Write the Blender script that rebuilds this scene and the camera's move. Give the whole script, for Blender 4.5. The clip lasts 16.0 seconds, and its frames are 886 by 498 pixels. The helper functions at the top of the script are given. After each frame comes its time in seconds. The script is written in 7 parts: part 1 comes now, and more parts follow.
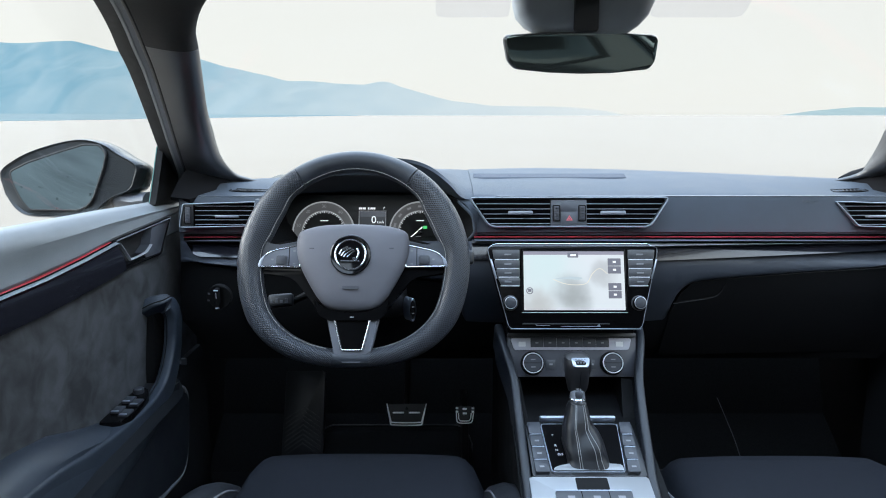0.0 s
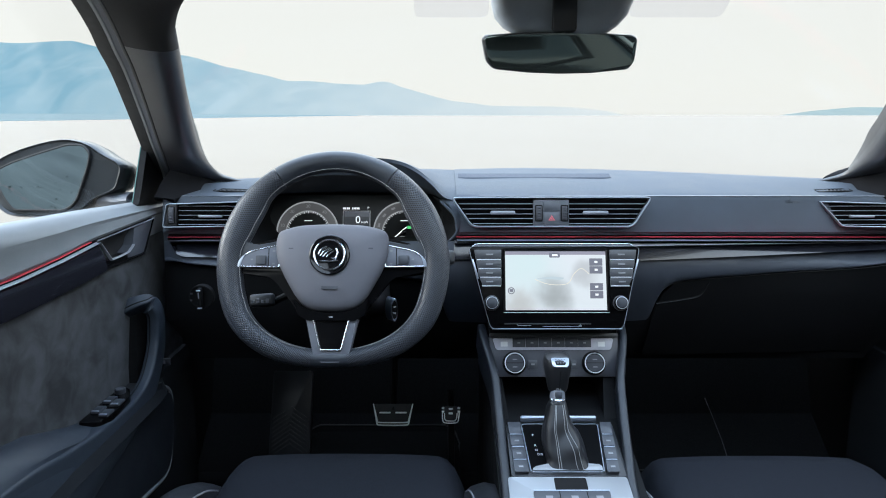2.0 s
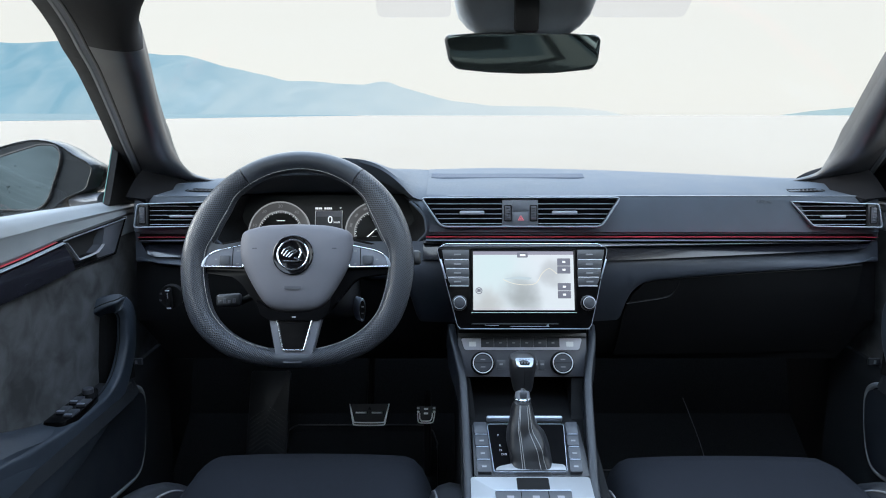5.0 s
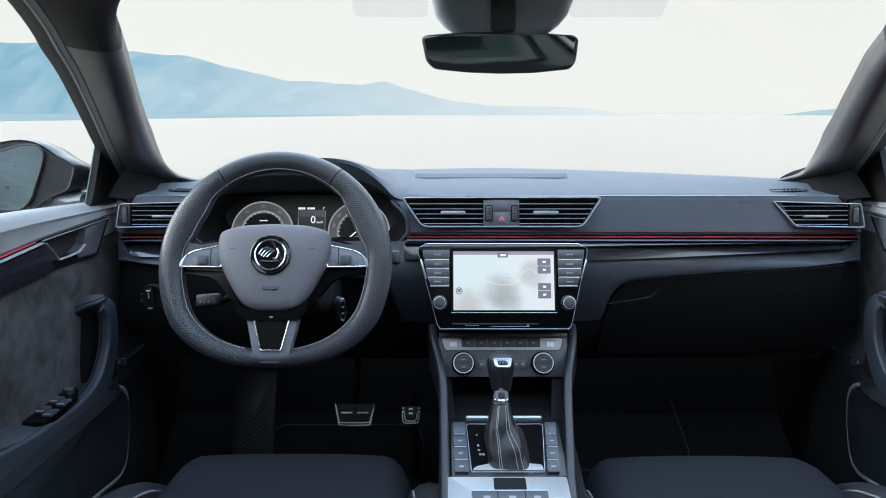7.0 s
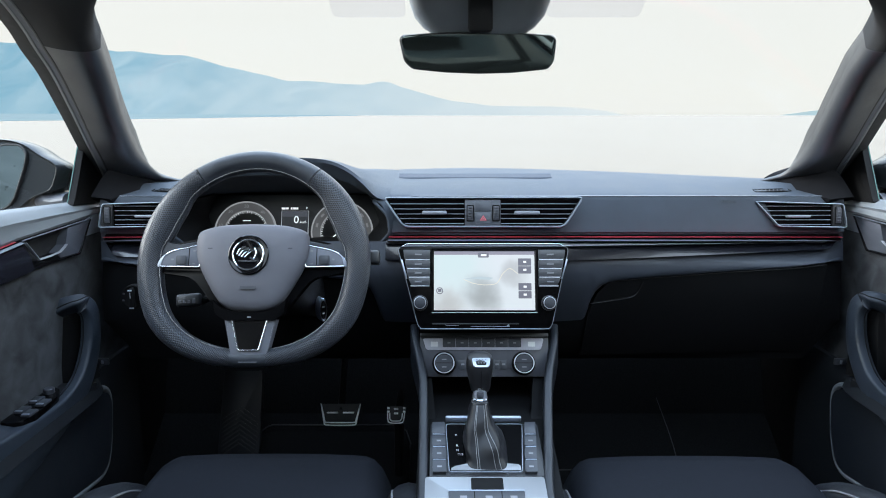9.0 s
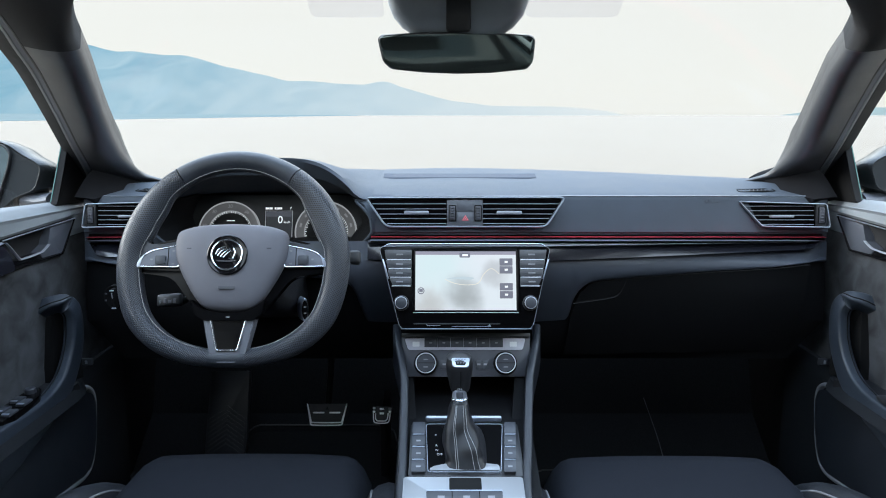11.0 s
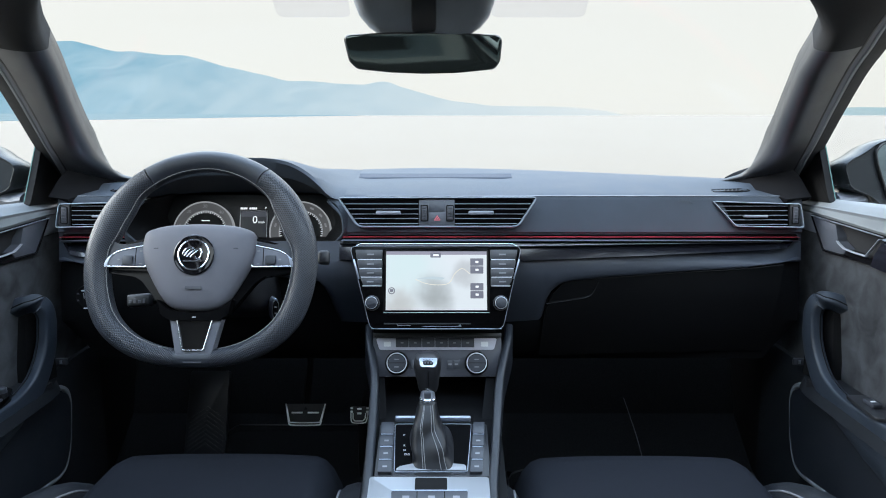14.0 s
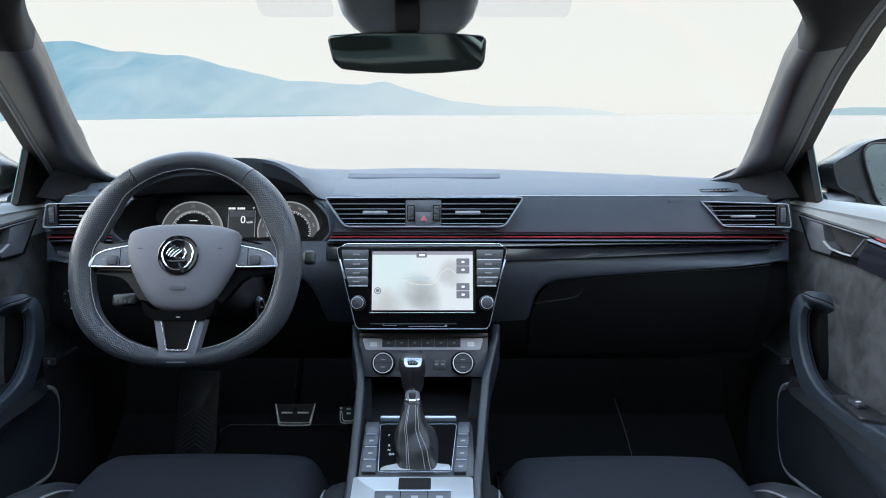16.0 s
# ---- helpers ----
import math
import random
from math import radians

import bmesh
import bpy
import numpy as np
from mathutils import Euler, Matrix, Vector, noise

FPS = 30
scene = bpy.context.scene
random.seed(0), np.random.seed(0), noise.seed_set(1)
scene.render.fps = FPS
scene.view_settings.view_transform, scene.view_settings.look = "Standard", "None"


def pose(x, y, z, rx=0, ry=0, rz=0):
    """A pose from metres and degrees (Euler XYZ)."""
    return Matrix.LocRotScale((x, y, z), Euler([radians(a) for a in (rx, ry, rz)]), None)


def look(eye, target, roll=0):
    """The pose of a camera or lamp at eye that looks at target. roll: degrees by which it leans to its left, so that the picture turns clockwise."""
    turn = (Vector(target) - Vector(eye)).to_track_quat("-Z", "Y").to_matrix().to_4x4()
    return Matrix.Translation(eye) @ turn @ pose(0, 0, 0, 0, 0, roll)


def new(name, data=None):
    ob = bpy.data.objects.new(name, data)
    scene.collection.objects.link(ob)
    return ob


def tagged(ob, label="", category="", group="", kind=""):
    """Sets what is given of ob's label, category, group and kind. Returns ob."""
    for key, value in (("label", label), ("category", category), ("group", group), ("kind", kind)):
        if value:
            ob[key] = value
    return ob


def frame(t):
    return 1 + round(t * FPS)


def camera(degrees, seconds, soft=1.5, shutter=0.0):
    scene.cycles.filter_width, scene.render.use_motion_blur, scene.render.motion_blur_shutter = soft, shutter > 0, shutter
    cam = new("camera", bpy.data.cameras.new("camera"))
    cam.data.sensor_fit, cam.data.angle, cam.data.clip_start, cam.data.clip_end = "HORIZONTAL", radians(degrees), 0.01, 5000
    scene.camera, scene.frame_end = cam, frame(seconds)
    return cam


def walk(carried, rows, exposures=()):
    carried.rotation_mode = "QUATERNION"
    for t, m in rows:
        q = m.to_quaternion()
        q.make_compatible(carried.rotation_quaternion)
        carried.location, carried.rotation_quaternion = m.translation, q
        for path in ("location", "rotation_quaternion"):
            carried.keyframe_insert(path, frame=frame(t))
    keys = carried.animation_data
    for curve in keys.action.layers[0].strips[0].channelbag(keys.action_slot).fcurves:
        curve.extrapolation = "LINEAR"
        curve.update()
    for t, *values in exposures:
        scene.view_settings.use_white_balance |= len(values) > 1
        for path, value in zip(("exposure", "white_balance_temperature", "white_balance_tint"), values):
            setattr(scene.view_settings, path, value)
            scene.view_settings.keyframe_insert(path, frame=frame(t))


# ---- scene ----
cam = camera(66.0, 16.0, soft=1.0)
EYE, TILT, START, SLIDE = 1.2, -11.1, -0.224, 0.264
ALONG = [
    (0.0, 0.0), (0.5, 0.0209), (1.0, 0.0505), (1.5, 0.0818), (2.0, 0.1212), (2.5, 0.1568), (3.0, 0.1985),
    (3.5, 0.2354), (4.0, 0.272), (6.5, 0.4265), (7.0, 0.4639), (7.5, 0.4942), (8.0, 0.5252), (8.5, 0.5564),
    (9.0, 0.592), (11.5, 0.7452), (12.0, 0.7761), (12.5, 0.8039), (13.0, 0.8377), (13.5, 0.8738), (14.0, 0.9081),
    (14.5, 0.939), (15.0, 0.964), (15.5, 0.982), (16.0, 1.0),
]
walk(cam, [(t, pose(START + SLIDE * a, 0, EYE, 90 + TILT)) for t, a in ALONG])

# ---- light ----
world = bpy.data.worlds.new("overcast_sky")
scene.world = world
world.use_nodes = True
wn, wl = world.node_tree.nodes, world.node_tree.links
wn.clear()
sky = wn.new("ShaderNodeTexSky")
sky.sky_type, sky.sun_disc = "NISHITA", False
sky.sun_elevation, sky.sun_rotation = radians(17), radians(-78)
dim = wn.new("ShaderNodeMix")
dim.data_type, dim.blend_type = "RGBA", "MULTIPLY"
dim.inputs[0].default_value = 1.0
dim.inputs[7].default_value = (0.1, 0.1, 0.1, 1)
wl.new(sky.outputs[0], dim.inputs[6])
# bright cloud cover: white low down, cooler towards the zenith
where = wn.new("ShaderNodeTexCoord")
height = wn.new("ShaderNodeSeparateXYZ")
wl.new(where.outputs["Generated"], height.inputs[0])
tone = wn.new("ShaderNodeValToRGB")
tone.color_ramp.elements[0].position, tone.color_ramp.elements[0].color = 0.16, (0.2035, 0.204, 0.1985, 1)
tone.color_ramp.elements[1].position, tone.color_ramp.elements[1].color = 0.9, (0.83, 1.09, 1.47, 1)
lift = tone.color_ramp.elements.new(0.42)
lift.color = (0.9, 0.98, 1.03, 1)
wl.new(height.outputs[2], tone.inputs[0])
cloud = wn.new("ShaderNodeMix")
cloud.data_type = "RGBA"
cloud.inputs[0].default_value = 0.985
wl.new(tone.outputs[0], cloud.inputs[7])
wl.new(dim.outputs[2], cloud.inputs[6])
bg = wn.new("ShaderNodeBackground")
bg.inputs[1].default_value = 5.1
wl.new(cloud.outputs[2], bg.inputs[0])
wo = wn.new("ShaderNodeOutputWorld")
wl.new(bg.outputs[0], wo.inputs[0])

sun_data = bpy.data.lights.new("sun", "SUN")
sun_data.energy, sun_data.angle, sun_data.color = 5.0, radians(40), (0.94, 0.97, 0.97)
sun = new("sun", sun_data)
sun.matrix_world = look((-10, 2.0, 4.0), (0, 0.9, 1))


# ---- materials ----
def mat(name, base, rough=0.5, metal=0.0, vary=0.15, scale=30.0, bump=0.0, bump_scale=900.0, spec=0.5, coat=0.0, glow=0.0):
    """A surface with large-scale blotches, fine grain and relief."""
    m = bpy.data.materials.new(name)
    m.use_nodes = True
    nt = m.node_tree
    n, l = nt.nodes, nt.links
    p = n["Principled BSDF"]
    p.inputs["Roughness"].default_value = rough
    p.inputs["Metallic"].default_value = metal
    p.inputs["Specular IOR Level"].default_value = spec
    p.inputs["Coat Weight"].default_value = coat
    p.inputs["Coat Roughness"].default_value = 0.04
    tc = n.new("ShaderNodeTexCoord")
    if vary > 0:
        big = n.new("ShaderNodeTexNoise")
        big.inputs["Scale"].default_value = scale
        big.inputs["Detail"].default_value = 5
        l.new(tc.outputs["Object"], big.inputs["Vector"])
        ramp = n.new("ShaderNodeMapRange")
        ramp.inputs[1].default_value, ramp.inputs[2].default_value = 0.3, 0.7
        ramp.inputs[3].default_value, ramp.inputs[4].default_value = 1 - vary, 1 + vary
        l.new(big.outputs["Fac"], ramp.inputs[0])
        mul = n.new("ShaderNodeVectorMath")
        mul.operation = "SCALE"
        mul.inputs[0].default_value = base
        l.new(ramp.outputs[0], mul.inputs["Scale"])
        l.new(mul.outputs[0], p.inputs["Base Color"])
        rr = n.new("ShaderNodeMapRange")
        rr.inputs[1].default_value, rr.inputs[2].default_value = 0.3, 0.7
        rr.inputs[3].default_value, rr.inputs[4].default_value = max(0.02, rough - 0.06), min(1, rough + 0.06)
        l.new(big.outputs["Fac"], rr.inputs[0])
        if rough > 0.15:
            l.new(rr.outputs[0], p.inputs["Roughness"])
    else:
        p.inputs["Base Color"].default_value = (*base, 1)
    if bump > 0:
        v = n.new("ShaderNodeTexVoronoi")
        v.inputs["Scale"].default_value = bump_scale
        l.new(tc.outputs["Object"], v.inputs["Vector"])
        b = n.new("ShaderNodeBump")
        b.inputs["Strength"].default_value = bump
        b.inputs["Distance"].default_value = 0.0006
        l.new(v.outputs["Distance"], b.inputs["Height"])
        l.new(b.outputs[0], p.inputs["Normal"])
    if glow > 0:
        p.inputs["Base Color"].default_value = (0.02, 0.02, 0.02, 1)
        p.inputs["Emission Color"].default_value = (*base, 1)
        p.inputs["Emission Strength"].default_value = glow
    return m


def perforated(name, base, pitch=0.004):
    """Leather with rows of punched holes, laid out on the surface's own metres."""
    m = mat(name, base, 0.34, 0, 0.12, 40)
    n, l = m.node_tree.nodes, m.node_tree.links
    p = n["Principled BSDF"]
    uv = n.new("ShaderNodeUVMap")
    mp = n.new("ShaderNodeMapping")
    mp.inputs["Rotation"].default_value = (0, 0, radians(45))
    mp.inputs["Scale"].default_value = (1 / pitch, 1 / pitch, 1)
    l.new(uv.outputs[0], mp.inputs["Vector"])
    v = n.new("ShaderNodeTexVoronoi")
    v.voronoi_dimensions = "2D"
    v.inputs["Scale"].default_value = 1.0
    v.inputs["Randomness"].default_value = 0.0
    l.new(mp.outputs[0], v.inputs["Vector"])
    r = n.new("ShaderNodeMapRange")
    r.inputs[1].default_value, r.inputs[2].default_value = 0.29, 0.43
    l.new(v.outputs["Distance"], r.inputs[0])
    mx = n.new("ShaderNodeMix")
    mx.data_type = "RGBA"
    l.new(r.outputs[0], mx.inputs[0])
    mx.inputs[6].default_value = (0.008, 0.008, 0.009, 1)
    mx.inputs[7].default_value = (*base, 1)
    l.new(mx.outputs[2], p.inputs["Base Color"])
    b = n.new("ShaderNodeBump")
    b.inputs["Strength"].default_value = 0.9
    b.inputs["Distance"].default_value = 0.0008
    l.new(r.outputs[0], b.inputs["Height"])
    l.new(b.outputs[0], p.inputs["Normal"])
    return m


def suede(name, base):
    """Brushed nap: soft cloudy blotches over fine fibres, with a velvet edge."""
    m = mat(name, base, 0.95, 0, 0.0, spec=0.1)
    n, l = m.node_tree.nodes, m.node_tree.links
    p = n["Principled BSDF"]
    tc = n.new("ShaderNodeTexCoord")
    a = n.new("ShaderNodeTexNoise")
    a.inputs["Scale"].default_value, a.inputs["Detail"].default_value, a.inputs["Distortion"].default_value = 20, 8, 0.5
    b = n.new("ShaderNodeTexNoise")
    b.inputs["Scale"].default_value, b.inputs["Detail"].default_value = 700, 2
    for t in (a, b):
        l.new(tc.outputs["Object"], t.inputs["Vector"])
    r = n.new("ShaderNodeMapRange")
    r.inputs[1].default_value, r.inputs[2].default_value = 0.32, 0.68
    r.inputs[3].default_value, r.inputs[4].default_value = 0.45, 1.55
    l.new(a.outputs["Fac"], r.inputs[0])
    f = n.new("ShaderNodeMapRange")
    f.inputs[3].default_value, f.inputs[4].default_value = 0.8, 1.2
    l.new(b.outputs["Fac"], f.inputs[0])
    k = n.new("ShaderNodeMath")
    k.operation = "MULTIPLY"
    l.new(r.outputs[0], k.inputs[0]), l.new(f.outputs[0], k.inputs[1])
    c = n.new("ShaderNodeVectorMath")
    c.operation = "SCALE"
    c.inputs[0].default_value = base
    l.new(k.outputs[0], c.inputs["Scale"])
    l.new(c.outputs[0], p.inputs["Base Color"])
    p.inputs["Sheen Weight"].default_value = 0.12
    p.inputs["Sheen Roughness"].default_value = 0.5
    return m


def clear_glass(name, tint=(0.93, 0.94, 0.935), gloss=1.0):
    m = bpy.data.materials.new(name)
    m.use_nodes = True
    n, l = m.node_tree.nodes, m.node_tree.links
    n.clear()
    tr = n.new("ShaderNodeBsdfTransparent")
    tr.inputs[0].default_value = (*tint, 1)
    gl = n.new("ShaderNodeBsdfGlossy")
    gl.inputs["Roughness"].default_value = 0.0
    fr = n.new("ShaderNodeLayerWeight")
    fr.inputs[0].default_value = 0.5
    q = n.new("ShaderNodeMath")
    q.operation = "POWER"
    q.inputs[1].default_value = 5.0
    k = n.new("ShaderNodeMath")
    k.operation = "MULTIPLY_ADD"
    k.inputs[1].default_value, k.inputs[2].default_value = 0.4 * gloss, 0.015 * gloss
    mx = n.new("ShaderNodeMixShader")
    out = n.new("ShaderNodeOutputMaterial")
    l.new(fr.outputs[1], q.inputs[0]), l.new(q.outputs[0], k.inputs[0]), l.new(k.outputs[0], mx.inputs[0])
    l.new(tr.outputs[0], mx.inputs[1]), l.new(gl.outputs[0], mx.inputs[2]), l.new(mx.outputs[0], out.inputs[0])
    return m


DASH = mat("soft_dash_plastic", (0.055, 0.0655, 0.081), 0.6, 0, 0.12, 12, 0.25, 1100, spec=0.2)
DASHMARK = mat("embossed_dash_plastic", (0.038, 0.048, 0.062), 0.5, 0, 0.0)
VENTFRAME = mat("dark_satin_silver", (0.3, 0.345, 0.4), 0.32, 0.6, 0.0)
BEAD = mat("polished_dash_bead", (0.07, 0.082, 0.1), 0.22, 0, 0.0, spec=1.0)
LIP = mat("hard_dash_lip_plastic", (0.042, 0.05, 0.066), 0.52, 0, 0.1, 14, 0.25, 1000, spec=0.4)
DOORLOW = mat("hard_door_plastic", (0.016, 0.0185, 0.0225), 0.75, 0, 0.12, 14, 0.25, 900, spec=0.15)
LOWER = mat("hard_lower_plastic", (0.0125, 0.0133, 0.0158), 0.55, 0, 0.12, 14, 0.25, 900, spec=0.38)
# lower plastic with the shade under lip, hood and console put into its colour
KNEE = mat("shaded_knee_plastic", (0.0066, 0.0069, 0.0078), 0.65, 0, 0.12, 14, 0.25, 900, spec=0.13)
TRIMP = mat("satin_black_plastic", (0.02, 0.021, 0.024), 0.4, 0, 0.1, 25)
PIANO = mat("piano_black_lacquer", (0.006, 0.006, 0.007), 0.07, 0, 0.0, spec=0.3)
SPOKEBLACK = mat("deep_black_lacquer", (0.0035, 0.0035, 0.004), 0.16, 0, 0.0, spec=0.12)
STRIPE = mat("pale_silver_paint", (0.72, 0.74, 0.79), 0.4, 0.1, 0.0)
STRIPKEY = mat("lavender_silver_paint", (0.52, 0.525, 0.59), 0.38, 0.1, 0.0)
GATEBLACK = mat("deep_gloss_gate", (0.003, 0.003, 0.0035), 0.45, 0, 0.0, spec=0.02)
BRIGHT = mat("bright_silver_paint", (0.5, 0.52, 0.57), 0.32, 0.35, 0.0)
CARBON = mat("carbon_weave_lacquer", (0.014, 0.015, 0.019), 0.18, 0, 0.3, 420, coat=0.35)
weave = CARBON.node_tree
check = weave.nodes.new("ShaderNodeTexChecker")
check.inputs["Scale"].default_value = 300.0
check.inputs["Color1"].default_value, check.inputs["Color2"].default_value = (0.0105, 0.0112, 0.0165, 1), (0.0145, 0.0155, 0.022, 1)
weave.links.new(weave.nodes["Texture Coordinate"].outputs["Object"], check.inputs["Vector"])
weave.links.new(check.outputs["Color"], weave.nodes["Principled BSDF"].inputs["Base Color"])
CHROME = mat("chrome", (0.75, 0.78, 0.83), 0.14, 0.92, 0.0)
STEEL = mat("polished_pedal_steel", (0.9, 0.9, 0.9), 0.42, 0.25, 0.0)
SATIN = mat("satin_silver", (0.42, 0.46, 0.54), 0.3, 0.7, 0.0)
SILVERP = mat("silver_painted_plate", (0.27, 0.283, 0.3), 0.38, 0.35, 0.0)
SLAT = mat("satin_grey_slat", (0.26, 0.28, 0.32), 0.35, 0.3, 0.05, 60)
RED = mat("red_accent", (0.6, 0.035, 0.06), 0.4, 0, 0.05)
LEATHER = mat("smooth_leather", (0.032, 0.037, 0.047), 0.42, 0, 0.15, 35, 0.35, 1000)
HOLED = perforated("perforated_leather", (0.044, 0.051, 0.067), 0.0027)
BOOT = mat("soft_black_leather", (0.0145, 0.0153, 0.018), 0.42, 0, 0.12, 45, 0.1, 900, spec=0.42)
BAG = mat("airbag_cover_plastic", (0.125, 0.126, 0.146), 0.55, 0, 0.06, 20, 0.3, 1300)
FORK = mat("grey_spoke_plastic", (0.105, 0.111, 0.132), 0.5, 0, 0.06, 20, 0.3, 1300)
GREYP = mat("grey_switch_plastic", (0.055, 0.058, 0.07), 0.45, 0, 0.08, 60)
PADGREY = mat("pale_grey_key_plastic", (0.14, 0.15, 0.18), 0.4, 0, 0.08, 60)
SIDEKEY = mat("neutral_dark_key_plastic", (0.062, 0.065, 0.073), 0.4, 0, 0.08, 60)
KEYGREY = mat("grey_key_plastic", (0.085, 0.092, 0.11), 0.45, 0, 0.08, 60)
BUTTON = mat("dark_button_plastic", (0.042, 0.046, 0.056), 0.42, 0, 0.08, 60)
MARK = mat("printed_white_mark", (0.7, 0.7, 0.72), 0.5, 0, 0.0)
DIMMARK = mat("grey_print", (0.22, 0.225, 0.24), 0.5, 0, 0.0)
THREAD = mat("pale_grey_thread", (0.36, 0.355, 0.34), 0.8, 0, 0.1, 300)
BOOTTHREAD = mat("grey_boot_thread", (0.27, 0.27, 0.28), 0.8, 0, 0.1, 300)
SUEDE = suede("grey_suede", (0.042, 0.0445, 0.049))
COVER = mat("speaker_cloth", (0.045, 0.053, 0.07), 0.75, 0, 0.12, 300, 0.4, 2200, spec=0.3)
DOORSOFT = mat("soft_door_plastic", (0.205, 0.226, 0.246), 0.5, 0, 0.1, 14, 0.25, 1100)
ARMREST = mat("padded_armrest_vinyl", (0.026, 0.034, 0.047), 0.45, 0, 0.12, 18, 0.3, 1000)
RAIL = mat("padded_rail_vinyl", (0.014, 0.017, 0.023), 0.42, 0, 0.12, 18, 0.3, 1000)
FABRIC = mat("dark_seat_fabric", (0.0108, 0.0126, 0.0175), 0.95, 0, 0.25, 240, 0.4, 1600, spec=0.2)
SEATLEATHER = mat("black_seat_leather", (0.02, 0.022, 0.026), 0.42, 0, 0.15, 30, 0.3, 800)
CARPET = mat("black_carpet", (0.0112, 0.0117, 0.0123), 1.0, 0, 0.3, 300, 0.5, 1500, spec=0.1)
HEADLINER = mat("black_headliner_cloth", (0.033, 0.0325, 0.033), 0.95, 0, 0.12, 200, 0.3, 1800, spec=0.2)
PILLAR = mat("pillar_trim_cloth", (0.018, 0.018, 0.021), 0.38, 0, 0.1, 30, 0.15, 1300, spec=0.95)
# pillar trim darkened and dulled, shade put into its colour for the foot
DULLTRIM = mat("shaded_pillar_trim", (0.012, 0.012, 0.0135), 0.85, 0, 0.1, 30, 0.2, 1200, spec=0.06)
RUBBER = mat("black_rubber", (0.012, 0.012, 0.013), 0.6, 0, 0.1, 80)
PAINT = mat("grey_metallic_paint", (0.24, 0.255, 0.26), 0.38, 0.2, 0.0)
DARKPAINT = mat("dark_metallic_paint", (0.021, 0.0235, 0.026), 0.25, 0.0, 0.0, spec=0.3)
MIRROR = mat("mirror_silver", (0.5, 0.55, 0.56), 0.02, 1.0, 0.0)
DARKMIRROR = mat("dimming_mirror", (0.115, 0.145, 0.142), 0.07, 0.8, 0.0)
VOID = mat("black_void", (0.004, 0.004, 0.0045), 0.7, 0, 0.0, spec=0.2)
DIAL = mat("dial_face", (0.01, 0.011, 0.012), 0.5, 0, 0.0)
DIALRING = mat("lit_dial_ring", (0.2, 0.207, 0.22), 0.4, 0, 0.0, glow=0.3)
DIALEDGE = mat("glowing_dial_edge", (0.5, 0.53, 0.57), 0.3, 0, 0.0, glow=0.55)
NUMERAL = mat("dim_lit_numeral", (0.36, 0.37, 0.4), 0.5, 0, 0.0, glow=0.45)
LIT = mat("lit_white", (0.75, 0.8, 0.85), 0.5, 0, 0.0, glow=1.3)
LITGREEN = mat("lit_green", (0.08, 0.75, 0.2), 0.5, 0, 0.0, glow=0.9)
LITRED = mat("lit_red", (0.8, 0.16, 0.22), 0.5, 0, 0.0, glow=0.8)
LCD = mat("dark_lcd", (0.03, 0.034, 0.042), 0.25, 0, 0.0, glow=0.5)
LCD2 = mat("blue_lcd", (0.09, 0.1, 0.13), 0.25, 0, 0.0, glow=0.5)
LCDBAR = mat("screen_grey_key", (0.24, 0.26, 0.34), 0.3, 0, 0.0, glow=0.7)
LAVBAR = mat("screen_lavender_bar", (0.4, 0.4, 0.52), 0.3, 0, 0.0, glow=0.75)
GLASS = clear_glass("window_glass")
PRIVACY = clear_glass("privacy_glass", (0.72, 0.73, 0.725))
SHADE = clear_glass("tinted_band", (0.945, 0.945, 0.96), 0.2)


def screen_material():
    """A lit map screen: pale land with soft grey relief and a blue-white top."""
    m = bpy.data.materials.new("lit_map_screen")
    m.use_nodes = True
    n, l = m.node_tree.nodes, m.node_tree.links
    p = n["Principled BSDF"]
    p.inputs["Roughness"].default_value = 0.15
    p.inputs["Base Color"].default_value = (0.02, 0.02, 0.02, 1)
    tc = n.new("ShaderNodeTexCoord")
    a = n.new("ShaderNodeTexNoise")
    a.inputs["Scale"].default_value, a.inputs["Detail"].default_value = 22, 3
    l.new(tc.outputs["Object"], a.inputs["Vector"])
    warp = n.new("ShaderNodeMix")
    warp.data_type = "VECTOR"
    warp.inputs[0].default_value = 0.045
    l.new(tc.outputs["Object"], warp.inputs[4])
    l.new(a.outputs["Color"], warp.inputs[5])
    last = None
    for place, size, colour in (((-0.05, 1.162, 0.955), 0.11, (0.75, 0.93, 0.98)), ((0.035, 1.165, 0.965), 0.07, (0.84, 0.92, 1.0)), ((0.0, 1.148, 0.892), 0.05, (0.44, 0.49, 0.52)), ((0.055, 1.16, 0.93), 0.035, (0.6, 0.65, 0.7)), ((-0.06, 1.14, 0.875), 0.045, (0.6, 0.64, 0.66))):
        d = n.new("ShaderNodeVectorMath")
        d.operation = "DISTANCE"
        l.new(warp.outputs[1], d.inputs[0])
        d.inputs[1].default_value = [v * 0.955 + 0.0225 for v in place]
        g = n.new("ShaderNodeMapRange")
        g.interpolation_type = "SMOOTHERSTEP"
        g.inputs[1].default_value, g.inputs[2].default_value = 0.0, size
        g.inputs[3].default_value, g.inputs[4].default_value = 1.0, 0.0
        l.new(d.outputs["Value"], g.inputs[0])
        mx = n.new("ShaderNodeMix")
        mx.data_type = "RGBA"
        mx.inputs[6].default_value, mx.inputs[7].default_value = (0.82, 0.91, 0.985, 1), (*colour, 1)
        l.new(g.outputs[0], mx.inputs[0])
        if last:
            l.new(last.outputs[2], mx.inputs[6])
        last = mx
    l.new(last.outputs[2], p.inputs["Emission Color"])
    p.inputs["Emission Strength"].default_value = 0.9
    return m


SCREEN = screen_material()


